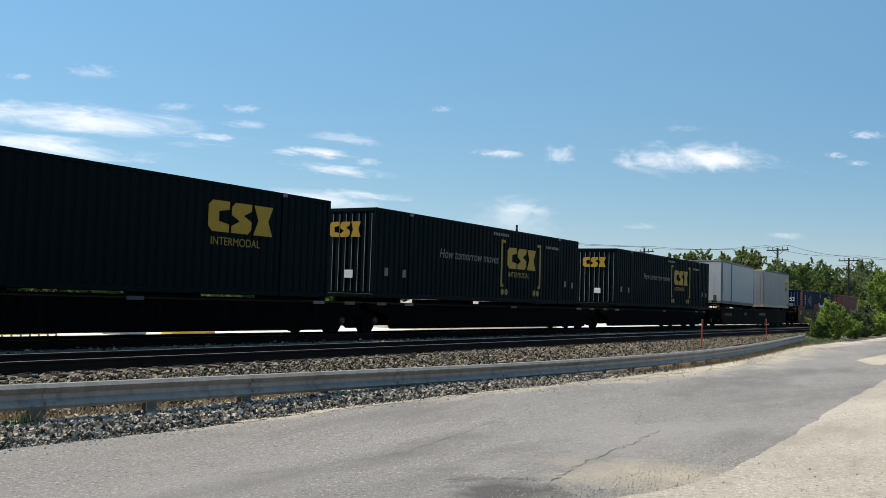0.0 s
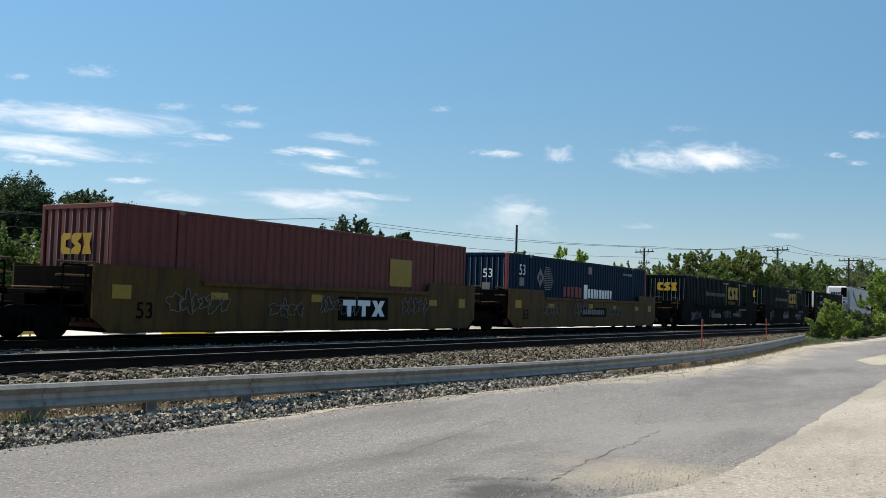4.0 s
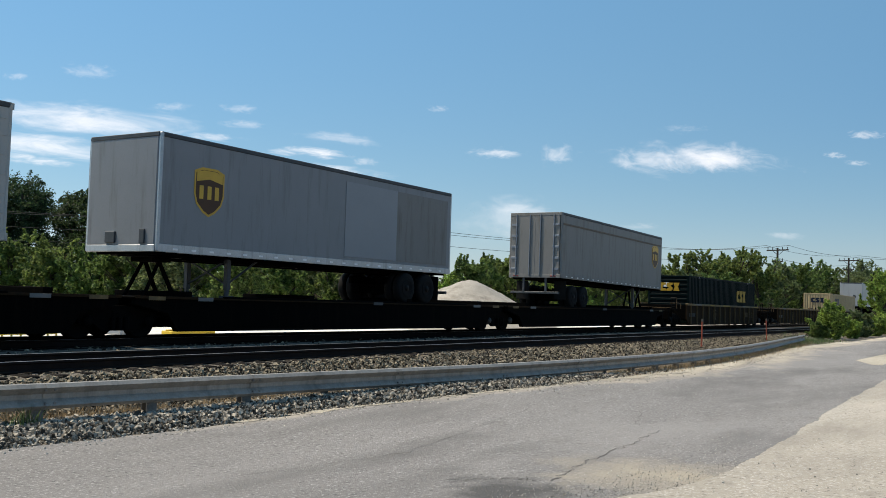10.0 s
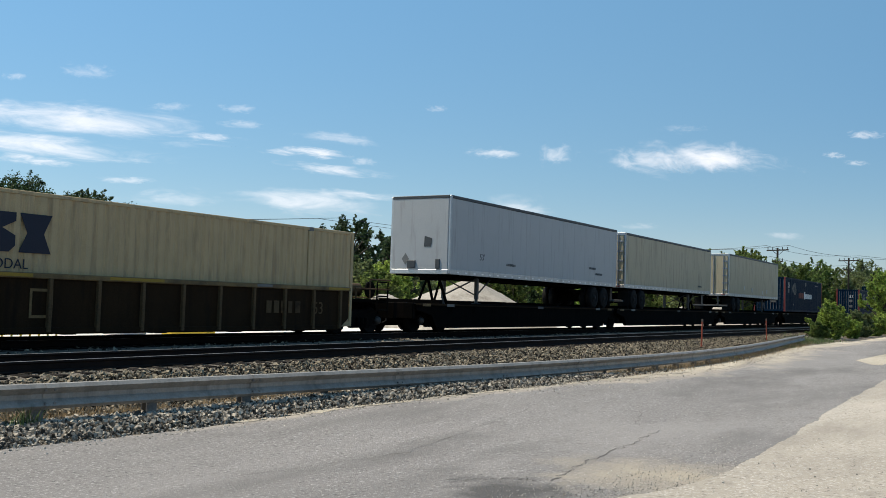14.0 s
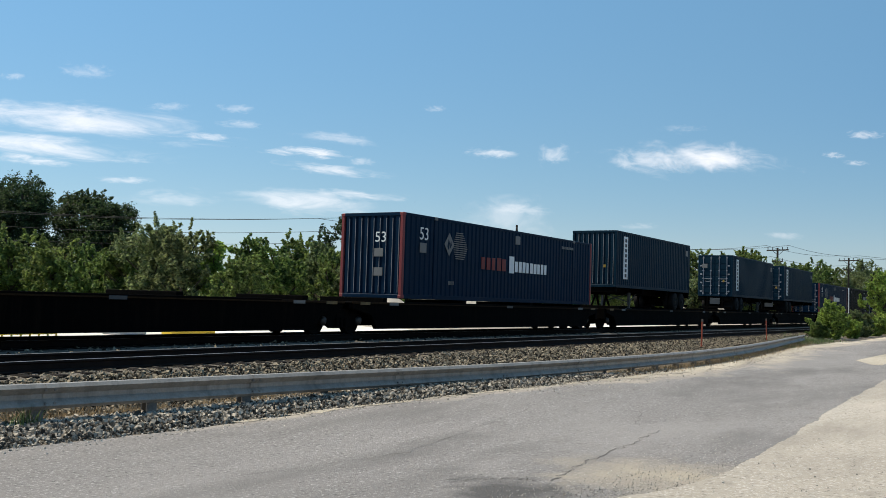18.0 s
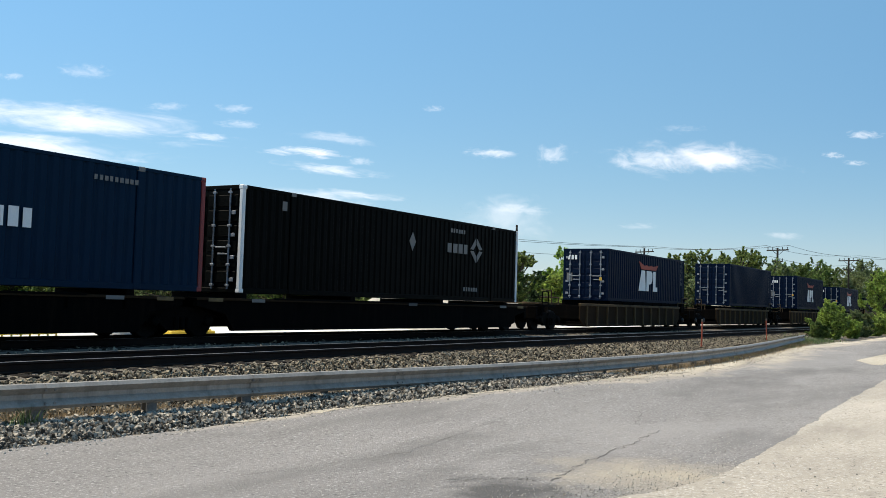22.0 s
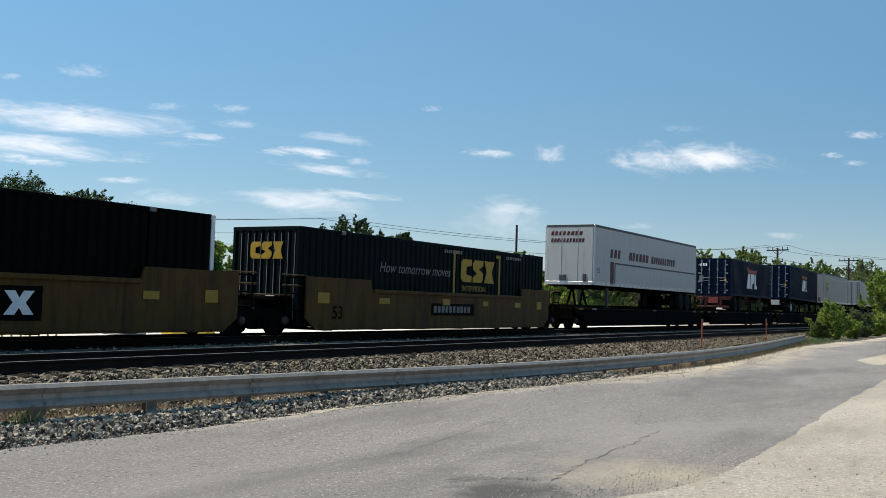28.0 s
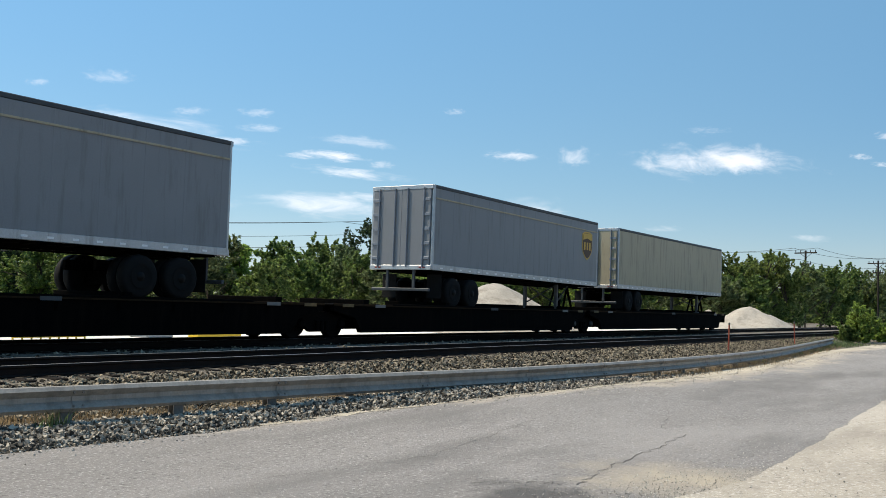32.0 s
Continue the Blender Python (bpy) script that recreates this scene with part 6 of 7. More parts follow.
            part("scrawl", s.mesh("scrawl", M_CHALK), car, "chalky spray scrawl")
    return rolling(car, s0)


def stencils(car, x, z, n=9, w=1.9, h=.22, mat=None):
    part("stencil", cached(("wst", n, w, h, (mat or M_LOGO_GREY).name), lambda: plates("stencil", mat or M_LOGO_GREY, bars(n, w, h, .3, 0, n))), car, "pale stencilled marks", (x, -1.482, z))


def block_sign(car, x, z):
    p = part("sign_panel", cached(("tpanel",), lambda: boxes("sign_panel", M_BLACKBOX, (0, 2.6, -.012, 0, 0, .72), c=.004)), car, "black panel with white block letters", (x, -1.475, z))
    part("sign_blocks", cached(("tsign",), lambda: plates("sign_blocks", M_LOGO_W, [
        [(.2, .45), (.42, .45), (.42, .12), (.62, .12), (.62, .45), (.84, .45), (.84, .62), (.2, .62)],
        [(.95, .45), (1.17, .45), (1.17, .12), (1.37, .12), (1.37, .45), (1.6, .45), (1.6, .62), (.95, .62)],
        [(1.7, .12), (1.95, .12), (2.05, .27), (2.15, .12), (2.4, .12), (2.2, .37), (2.4, .62), (2.15, .62), (2.05, .47), (1.95, .62), (1.7, .62), (1.9, .37)]])), p, "", (0, -.014, 0))


# joints between the cars: place along the train, and whether two cars are coupled (True) or share one truck
JOINTS = [(5.2, False), (24.8, False), (43.8, False), (62.3, True), (87.2, True), (109.7, False), (129.7, False), (150.9, True), (172.5, False), (192.1, False),
          (212.8, True), (236.5, True), (256.9, False), (275.7, False), (295.5, True), (319.5, True), (343.3, True), (366.3, True), (385.2, False), (404.0, False),
          (421.9, True), (442.5, False), (461.3, False), (481.7, True), (500.9, False), (518.0, False), (535.8, False), (553.2, False), (572.5, True), (594.8, True),
          (617.0, True), (639.3, True), (661.6, True), (683.5, False), (703.9, False), (724.0, True), (745.0, False), (764.4, False), (783.8, True), (803.7, False),
          (821.6, False), (842.6, True)]
# where the loads of the low well cars begin
SEATS = {28: 581.2, 29: 603.6, 30: 625.9, 31: 648.1}
KIND = "s s s d y y g k k k m s s s r e r s s s s s s s s s s s a a a a y y y s s s s s s".split()
CARS = []
for i, kind in enumerate(KIND):
    (a, ca), (b, cb) = JOINTS[i], JOINTS[i + 1]
    p0, p1 = a + (.45 if ca else .1), b - (.45 if cb else .1)
    span = p1 - p0
    tail, tail2 = (2.0 if ca else 1.3), (2.0 if cb else 1.3)
    if kind == "s":
        car = spine_car(p0, p1, "empty sooty spine car platform, deep shade in its paint" if i == 21 else "sooty spine car platform under its load, deep shade in its paint")
    elif kind == "d":
        car = well_car(p0, p1, M_DEEPBROWN, 1.24, 1.24, False, 3, "dark brown deep-sided platform car carrying two short trailers", tail=2.4)
        stencils(car, 2.9, .75, 9, 1.9, .2, M_DARKTRIM)
        stencils(car, 12.5, .8, 10, 1.9, .2, M_CHALK)
        stencils(car, 8, .8, 5, .8, .2, M_DARKTRIM)
    elif kind == "m":
        car = well_car(p0, p1, M_BROWN, 1.2, 1.2, False, 3, "rusty brown deep-sided platform car carrying a trailer", tail=2.4)
        stencils(car, 11.5, .7)
    elif kind in "yg":
        car = well_car(p0, p1, M_YELLOW, 1.4, 1.72, False, 4.2, "faded yellow well car with scrawls and stencils" if kind == "y" else "faded yellow well car covered in grey scrawl", tail=tail, tail2=tail2,
                       panels=[(tail + .5, .95, .55, .32, M_YELLOW_BRIGHT), (tail + 3.6, .98, .6, .18, M_YELLOW_BRIGHT), (span * .45, .98, .5, .22, M_YELLOW_BRIGHT), (span * .6, .98, .4, .18, M_YELLOW_BRIGHT), (span - tail2 - 3.2, .95, .5, .2, M_YELLOW_BRIGHT), (span - tail2 - 1.2, .9, .45, .32, M_YELLOW_BRIGHT)], scrawl=i if i < 20 else 0)
        if i in (5, 33):
            block_sign(car, span * .5 + .3, .45)
        else:
            part("mark_panel", cached(("mpanel",), lambda: boxes("mark_panel", M_BLACKBOX, (-.15, 2.85, -.004, .002, -.06, .36), c=.001)), car, "black panel behind the stencilled marks", (span * .42, -1.474, .68))
            stencils(car, span * .42, .72, 10, 2.6, .24, M_LOGO_GREY)
        part("number", words("53", .55, M_BLACKBOX), car, "black stencilled number", (tail + 1.2, -1.475, .5))
    elif kind == "k":
        car = well_car(p0, p1, M_WELLBLACK, 1.4, 1.66, False, 4.2, "weathered black well car with white stencils and scrawl", tail=tail, tail2=tail2, scrawl=i)
        part("number", words("53", .6, M_LOGO_GREY, .15), car, "pale stencilled number", (tail + 1.6, -1.475, .45))
        stencils(car, span * .38, .6, 8, 2.2, .3, M_LOGO_GREY)
        stencils(car, span * .62, .72, 9, 1.9, .22, M_LOGO_GREY)
        stencils(car, span * .7, 1.12, 7, 2.0, .12, M_LOGO_GREY)
    elif kind in "re":
        car = well_car(p0, p1, M_BROWN, 1.42, 1.42, True, 3, "empty ribbed brown well car with yellow top chord" if kind == "e" else "ribbed brown well car with a yellow top chord", tail=2.9, trim=M_TRIMYEL)
        stencils(car, span * .7, .66, 5, 1.5, .34, M_RIB)
        part("number", words("53", .5, M_RIB), car, "worn stencilled number", (span * .79, -1.475, .64))
        part("painted_square", cached(("psq",), lambda: boxes("painted_square", M_TRIMYEL, (0, .06, -.004, .002, 0, .62), (.5, .56, -.004, .002, 0, .62), (.06, .5, -.004, .002, 0, .06), (.06, .5, -.004, .002, .56, .62), c=.001)), car, "faded yellow outlined square", (span * .37, -1.474, .5))
        stencils(car, 3.4, .66, 6, 1.2, .22, M_DARKTRIM)
        for x, w, pm in ((.2, 1.1, M_LOGO_GREY), (.33, .9, M_YELLOW_BRIGHT), (.46, 1.6, M_YELLOW_BRIGHT), (.68, .6, M_LOGO_GREY), (.82, 1.0, M_YELLOW_BRIGHT)):
            part("chord_patch", cached(("cpatch", w, pm.name), lambda: boxes("chord_patch", pm, (0, w, -.006, 0, 0, .07), c=.002)), car, "brighter paint on the top chord", (span * x, -1.531, 1.36))
    else:
        car = well_car(p0, p1, M_BROWN, 1.2, 1.2, True, 3, "low ribbed brown well car with worn top chord", tail=4.3, tail2=2.6, trim=M_RIB)
        mid = SEATS[i] + 6.1 - p0
        part("load_frame", cached(("lframe",), lambda: boxes("load_frame", M_BLACK, (-5.9, 5.3, -1.2, 1.2, .9, 1.3), (-6.0, 5.9, -1.25, -1.05, 1.3, 1.38), (-6.0, 5.9, 1.05, 1.25, 1.3, 1.38), *[(x, x + .16, -1.27, 1.27, 1.0, 1.395) for x in np.arange(-5.6, 5, 1.5)])), car, "sooty steel load frame, deep shade in its colour", (mid, 0, 0))
        for x in (mid - 6.0, mid + 5.4):
            part("load_pedestal", cached(("lped",), lambda: boxes("load_pedestal", M_BLACK, (0, .5, -1.3, 1.3, .9, 1.4), (-.4, .9, -1.38, 1.38, .2, .3), (.1, .4, -1.1, -.9, .25, .95), (.1, .4, .9, 1.1, .25, .95))), car, "rusty load pedestal", (x, 0, 0))
    if ca:
        truck(car, 1.75, i % 2)
        coupler(car, -.1, -1)
    elif i == 0:
        truck(car, 0)
    if cb:
        truck(car, span - 1.75, (i + 1) % 2)
        coupler(car, span + .1, 1)
    else:
        truck(car, span + .1, i % 3 == 0)
    CARS.append(car)

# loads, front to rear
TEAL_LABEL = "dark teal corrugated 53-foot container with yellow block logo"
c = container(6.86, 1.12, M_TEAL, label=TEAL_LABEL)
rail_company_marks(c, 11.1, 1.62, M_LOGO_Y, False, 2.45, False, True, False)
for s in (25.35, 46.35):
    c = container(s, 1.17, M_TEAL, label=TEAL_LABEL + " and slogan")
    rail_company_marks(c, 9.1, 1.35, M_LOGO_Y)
t = trailer(65.62, 1.58, M_WHITE, 8.55, 2.6, 2.88, "front", .26, "short white box trailer with grey frame and dark seam", seams=30, lights=False, ry=.75, trim=M_FRAME, roofm=M_FRAME, plain=True)
part("centre_seam", boxes("centre_seam", M_DARKTRIM, (2.2, 2.36, -1.325, -1.3, .2, 2.76)), t)
mark(t, "sticker", boxes("sticker", M_SHIELD_G, (.2, .45, -.01, .002, .25, .45), c=.002), 0, 0, "small yellow sticker")
mark_end(t, "vent_panel", boxes("vent_panel", M_DARKTRIM, (0, .35, -.02, .002, 0, .55), c=.005), -1.0, .3, "dark vent panel", .03)
t = trailer(77.5, 1.46, M_GREYT, 8.7, 2.6, 2.9, "doors", .26, "short pale grey trailer with roll-up door and brown shield emblem", seams=1.22, trim=M_CREAM, plain=True)
part("roll_door", boxes("roll_door", M_GREYT, (-.055, -.03, -1.0, 1.0, .25, 2.45), *[(-.065, -.05, -1.0, 1.0, z, z + .02) for z in np.arange(.6, 2.4, .36)], c=.004), t, "grey roll-up door")
shield(t, 7.6, 1.85, .95, 1.2)
for s, kind in ((91.95, "p"), (111.7, "r"), (131.2, "p")):
    c = container(s, .26, M_DARKBLUE if kind == "p" else M_REDBROWN, label="dark blue container with white lettering in a yellow well car" if kind == "p" else "rust-red corrugated 53-foot container in a yellow well car", post=M_REDEND if kind == "p" else None)
    if kind == "p":
        globe_marks(c)
    else:
        mark(c, "patch", boxes("patch", M_LOGO_DIM, (0, 1.3, -.006, .002, 0, .9), c=.002), 11.2, 1.3, "yellow painted patch")
        mark_end(c, "logo", cached(("endlogo2",), lambda: plates("logo", M_LOGO_Y, block_logo(1.1, .5))), -.5, 1.7, "yellow block logo", .02)
for s in (154.6, 174.0):
    c = container(s, .26, M_TEAL, label="dark teal container with yellow logo in a black well car")
    rail_company_marks(c, 9.2, 1.6, M_LOGO_Y)
c = container(193.8, .26, M_BLACKBOX, post=M_LOGO_W, label="black corrugated container with white end posts and grey lettering")
diamond_marks(c, 3.1, 8.1)
mark_end(c, "emblem", cached(("diae",), lambda: plates("emblem", M_LOGO_GREY, [[(-.2, 0), (0, -.32), (.2, 0), (0, .32)]])), -.8, 1.0, "", .02)
t = trailer(215.2, 1.3, M_WHITE, 16.15, 2.6, 3.02, "front", .3, "white refrigerated trailer with a teal sweeping stripe", ry=.62, seams=30)
reefer(t, False)
mark(t, "stripe", plates("stripe", M_LOGO_TEAL, [[(1.5, 2.35), (1.75, 2.0), (5.0, .72), (16.05, .5), (16.05, .72), (5.2, 1.05), (2.0, 2.5)]]), 0, 0, "teal stripe that sweeps down and along")
mark(t, "stripe_head", plates("stripe_head", M_LOGO_NAVY, [[(1.15, 2.35), (1.6, 2.3), (1.55, 1.95), (1.8, 2.2), (2.3, 2.05), (2.05, 2.35), (2.05, 2.65), (1.75, 2.5)]]), 0, 0, "dark arrow head", .02)
mark(t, "lettering", plates("lettering", M_LOGO_TEAL, bars(6, 3.0, .8, .2, .22, 11)), 11.7, 1.1, "teal slanted lettering")
mark_end(t, "lettering", plates("lettering", M_LOGO_NAVY, bars(6, 1.1, .26, .2, .2, 12)), -.75, 2.05, "", .52)
mark(t, "stencil", plates("stencil", M_LOGO_NAVY, [[(.3, z), (.4, z), (.4, z + .12), (.3, z + .12)] for z in np.arange(1.8, 2.8, .17)]), 0, 0)
mark(t, "stencil", cached(("dstencil",), lambda: plates("stencil", M_DARKTRIM, bars(8, .8, .1, .3, 0, 14))), .7, .3)
t = trailer(238.85, 2.08, M_CLIP, 14.9, 2.6, 2.86, "front", 1.02, "weathered white refrigerated trailer with dark red slanted lettering", seams=2.44, trim=M_CLIP)
reefer(t, True)
mark(t, "lettering", plates("lettering", M_LOGO_MAROON, bars(7, 3.2, .62, .22, .25, 15)), 9.1, 1.62, "dark red slanted lettering")
mark(t, "stripe", plates("stripe", M_LOGO_NAVY, [[(0, 0), (4.1, 0), (4.1, .2), (0, .2)]]), 9.0, 1.1, "navy stripe")
mark(t, "emblem", plates("emblem", M_DARKTRIM, [[(0, 0), (.7, 0), (.75, .5), (.45, .8), (.1, .5)]]), 12.5, 1.55, "grey sailing emblem")
mark(t, "stencil", plates("stencil", M_DARKTRIM, [[(.12, z), (.26, z), (.26, z + .14), (.12, z + .14)] for z in np.arange(.9, 2.7, .21)]), .05, 0)
mark(t, "stencil", MESHES[("dstencil",)], .8, .45)
mark(t, "rub_strip", boxes("rub_strip", M_CLIP, *[(.1, 14.8, -.006, .002, z, z + .02) for z in (.55, .95, 1.35, 1.75, 2.15, 2.5)], c=.003), 0, 0, "horizontal panel seams")
t = trailer(257.75, 2.1, M_GREYT, 13.7, 2.6, 2.92, "front", 1.02, "pale grey trailer with a brown shield emblem near its nose", seams=30, plain=True)
shield(t, 1.65, 1.6)
mark(t, "patch", boxes("patch", M_GREYT2, (7.4, 10.2, -.012, .002, .3, 2.6), c=.002), 0, 0, "duller replaced panel")
mark(t, "patch", boxes("patch", M_GREYW, (10.2, 13.4, -.01, .002, .3, 2.6), c=.002), 0, 0, "darker replaced panel")
t = trailer(281.05, 2.32, M_GREYW, 13.5, 2.6, 2.95, "doors", 1.02, "dirty pale grey trailer with closed rear doors and shield emblem", seams=30, trim=M_GREYW, ry=.7)
shield(t, 12.4, 1.75)
mark(t, "rub_strip", boxes("rub_strip", M_TIMBER, (.1, 13.4, -.02, .002, 2.4, 2.48), c=.003), 0, 0, "faded brown stripe")
c = container(299.8, .26, M_TEAL, label="dark teal container with ribbed end and yellow block logo", end="ribbed")
rail_company_marks(c, 11.0, 1.45, M_LOGO_Y, False, 2.4, False, False, False)
mark_end(c, "sticker", MESHES[("endstk",)], -.3, 2.2, "", .02)
c = container(347.2, .26, M_TAN, label="tan corrugated container with dark block logo in a ribbed well car")
rail_company_marks(c, 2.8, 1.6, M_LOGO_NAVY, False, 2.5, False, True, False)
t = trailer(369.1, 2.1, M_WHITE, 16.3, 2.6, 2.88, "front", 1.02, "long plain white trailer with a dented nose", plain=True)
mark(t, "lettering", words("53'", .34, M_DARKTRIM), 2.2, .62)
for x, z in ((4.4, .5), (12.8, .75), (13.6, .5)):
    mark(t, "stencil", MESHES[("dstencil",)], x, z)
mark_end(t, "placard", cached(("plac1",), lambda: plates("placard", M_LOGO_GREY, [[(-.16, 0), (0, -.22), (.16, 0), (0, .22)]])), -.6, .55, "", .03)
mark_end(t, "emblem", cached(("emb1",), lambda: plates("emblem", M_DARKTRIM, [[(0, 0), (.3, .0), (.35, .3), (.02, .4)]])), .2, 1.0, "", .03)
t = trailer(386.6, 2.1, M_CREAM, 15.4, 2.6, 2.86, "doors", 1.02, "aged cream trailer with streaked side panels", seams=2.44)
mark(t, "stencil", MESHES[("dstencil",)], 12.6, .4)
t = trailer(406.4, 2.1, M_CREAM, 14.8, 2.6, 2.92, "doors", 1.02, "aged cream trailer with closed rear doors", seams=2.44)
for x, z in ((4.0, .5), (6.2, .4), (9.4, .3), (10.8, .4)):
    mark(t, "patch", cached(("patch2",), lambda: boxes("patch", M_ALU, (0, .28, -.014, .002, 0, .3), c=.004)), x, z)
for s in (424.1, 464.3):
    c = container(s, 1.17, M_DARKBLUE, label="dark blue 53-foot container with red end posts and white lettering", post=M_REDEND)
    globe_marks(c)
c = container(483.85, 2.1, M_MIDBLUE, 12.19, 2.44, 2.9, "front", label="blue 40-foot container with white vertical panel on a chassis")
chassis(483.85, 2.1, end="front", label="black container chassis with legs down")
sea = [c]
for s in (505.9, 522.1):
    c = container(s, 2.08, M_MIDBLUE, 12.19, 2.44, 2.9, "doors", label="blue 40-foot container with closed doors on a chassis")
    chassis(s, 2.08, label="black container chassis with wheels under the doors", flap=M_DARKTRIM)
    sea.append(c)
for c in sea:
    p = mark(c, "sign_panel", cached(("seap",), lambda: boxes("sign_panel", M_LOGO_W, (0, .6, -.01, .002, .45, 2.65), c=.003)), .95, 0, "white upright panel with dark letters")
    part("sign_blocks", cached(("seab",), lambda: plates("sign_blocks", M_DARKTRIM, [[(.17, z), (.43, z), (.43, z + .17), (.17, z + .17)] for z in np.arange(.55, 2.5, .258)])), p, "", (0, -.016, 0))
    mark(c, "sticker", cached(("stk2",), lambda: boxes("sticker", M_LOGO_GREY, (0, .42, -.004, .002, 0, .34), c=.001)), 11.3, 2.2)
    mark_end(c, "sticker", MESHES[("endstk3",)], -.9, 2.0, "", .08)
    mark_end(c, "sticker", cached(("ysq",), lambda: boxes("sticker", M_LOGO_DIM, (0, .13, -.004, .002, 0, .15), c=.001)), .55, 1.0, "yellow warning sticker", .1)
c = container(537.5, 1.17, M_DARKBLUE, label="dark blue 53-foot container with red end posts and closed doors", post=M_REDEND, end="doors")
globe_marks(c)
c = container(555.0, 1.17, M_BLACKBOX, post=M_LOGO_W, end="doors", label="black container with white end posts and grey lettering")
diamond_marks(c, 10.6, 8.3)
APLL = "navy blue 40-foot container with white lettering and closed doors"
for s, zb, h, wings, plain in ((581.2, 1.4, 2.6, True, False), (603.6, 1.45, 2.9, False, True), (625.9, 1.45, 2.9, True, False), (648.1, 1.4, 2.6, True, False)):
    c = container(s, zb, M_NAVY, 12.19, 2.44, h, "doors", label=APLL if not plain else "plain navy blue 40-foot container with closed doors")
    if plain:
        mark(c, "stencil", cached(("wingv", h), lambda: plates("stencil", M_LOGO_GREY, [[(0, z), (.05, z), (.05, z + .2), (0, z + .2)] for z in np.arange(1.0, 2.4, .26)])), 11.45, .1)
    else:
        winged_marks(c, h=h)
c = container(664.9, .26, M_TEAL, label="dark teal container with yellow logo in a yellow well car")
rail_company_marks(c, 9.2, 1.6, M_LOGO_Y)
c = container(685.6, .26, M_BLACKBOX, post=M_LOGO_W, label="black container with white end posts in a yellow well car")
diamond_marks(c, 3.2, 8.2)
mark_end(c, "emblem", MESHES[("diae",)], -.8, 1.0, "", .02)
c = container(705.1, .26, M_TEAL, label="dark teal container with yellow logo in a yellow well car")
rail_company_marks(c, 9.2, 1.6, M_LOGO_Y)
t = trailer(726.9, 2.12, M_WHITE, 16.2, 2.6, 2.92, "front", 1.02, "long white trailer with dark red slanted lettering and stripe", seams=1.22)
mark(t, "lettering", plates("lettering", M_LOGO_MAROON, bars(3, 1.5, .44, .3, .2, 21) + [[(x + 2.6, z) for x, z in p] for p in bars(6, 3.0, .44, .25, .2, 22)] + [[(x + 6.0, z) for x, z in p] for p in bars(11, 4.1, .4, .25, .2, 23)]), 2.0, 1.42, "dark red slanted lettering")
mark(t, "stripe", plates("stripe", M_LOGO_NAVY, [[(2.7, 1.12), (16.1, 1.12), (16.1, 1.2), (2.7, 1.2)], [(2.62, .1), (2.72, .1), (2.72, 1.2), (2.62, 1.2)]]), 0, 0, "thin navy stripe")
mark(t, "stripe", plates("stripe", M_LOGO_MAROON, [[(2.05, .1), (2.5, .1), (2.5, 1.22), (2.05, 1.22)]]), 0, 0, "dark red upright bar")
mark_end(t, "lettering", plates("lettering", M_LOGO_MAROON, bars(8, 1.7, .2, .3, .2, 24) + [[(x, z - .34) for x, z in p] for p in bars(11, 1.8, .2, .3, .2, 25)]), -1.0, 2.4, "dark red slanted lettering", .03)
mark(t, "lettering", words("53", .34, M_DARKTRIM), .35, .6)
for s, zb, h, cm, ry in ((751.6, 2.14, 2.6, M_REDSTEEL, 0), (770.6, 2.28, 2.9, None, .75)):
    c = container(s, zb, M_NAVY, 12.19, 2.44, h, "doors", label="navy blue container with white lettering on a chassis", ry=ry)
    winged_marks(c, h=h, small=cm is None)
    chassis(s, zb, mat=cm, label="red steel container chassis under the doors" if cm else "black container chassis with white mud flaps", flap=M_REDEND if cm else M_WHITE, ry=ry)
t = trailer(785.9, 2.16, M_GREYT, 13.8, 2.6, 2.95, "front", 1.02, "pale grey trailer with a brown shield emblem near its nose")
shield(t, 1.75, 1.75)
mark(t, "rub_strip", boxes("rub_strip", M_CREAM, (.1, 13.7, -.02, .002, 2.45, 2.5), c=.003), 0, 0)
t = trailer(809.1, 2.24, M_GREYT, 13.55, 2.6, 2.9, "doors", 1.02, "pale grey trailer with closed rear doors and shield emblem", ry=.55)
shield(t, 12.4, 1.75)
mark(t, "rub_strip", boxes("rub_strip", M_CREAM, (.1, 13.45, -.02, .002, 2.42, 2.47), c=.003), 0, 0)
t = trailer(825.1, 2.1, M_CREAM, 16.2, 2.6, 2.88, "doors", 1.02, "aged cream trailer with rust-stained rear doors, last of the train", seams=30)


def hitch(s, top):
    """A trailer hitch on the car that carries the nose at s."""
    for car, (a, _), (b, _) in zip(CARS, JOINTS, JOINTS[1:]):
        if a <= s < b and car.name.startswith("spine"):
            part("hitch_stand", cached(("hitch", round(top, 2)), lambda: Shape().beam((-.5, -.35, 1.0), (0, -.3, top - .1), .05).beam((-.5, .35, 1.0), (0, .3, top - .1), .05).beam((.55, -.3, 1.0), (.05, -.25, top - .1), .06).beam((.55, .3, 1.0), (.05, .25, top - .1), .06).box(-.3, .3, -.42, .42, top - .12, top).mesh("hitch_stand", M_SPINE)), car, "trailer hitch stand", (s - car.matrix_basis.translation.x, 0, 0))


for ob, s, z, ry, dy in list(MOVING):
    if ob.name.startswith("road_trailer") and z > 2:
        front = any(p.name.startswith("nose_panel") and p.matrix_basis.translation.x < 1 for p in ob.children)
        length = max(p.matrix_basis.translation.x for p in ob.children)
        hitch(s + 1.0 if front else s + length - 1.0, z - .09)
    elif ob.name.startswith("container_chassis"):
        hitch(s + (11.2 if s != 483.85 else 1.0), z - .26)

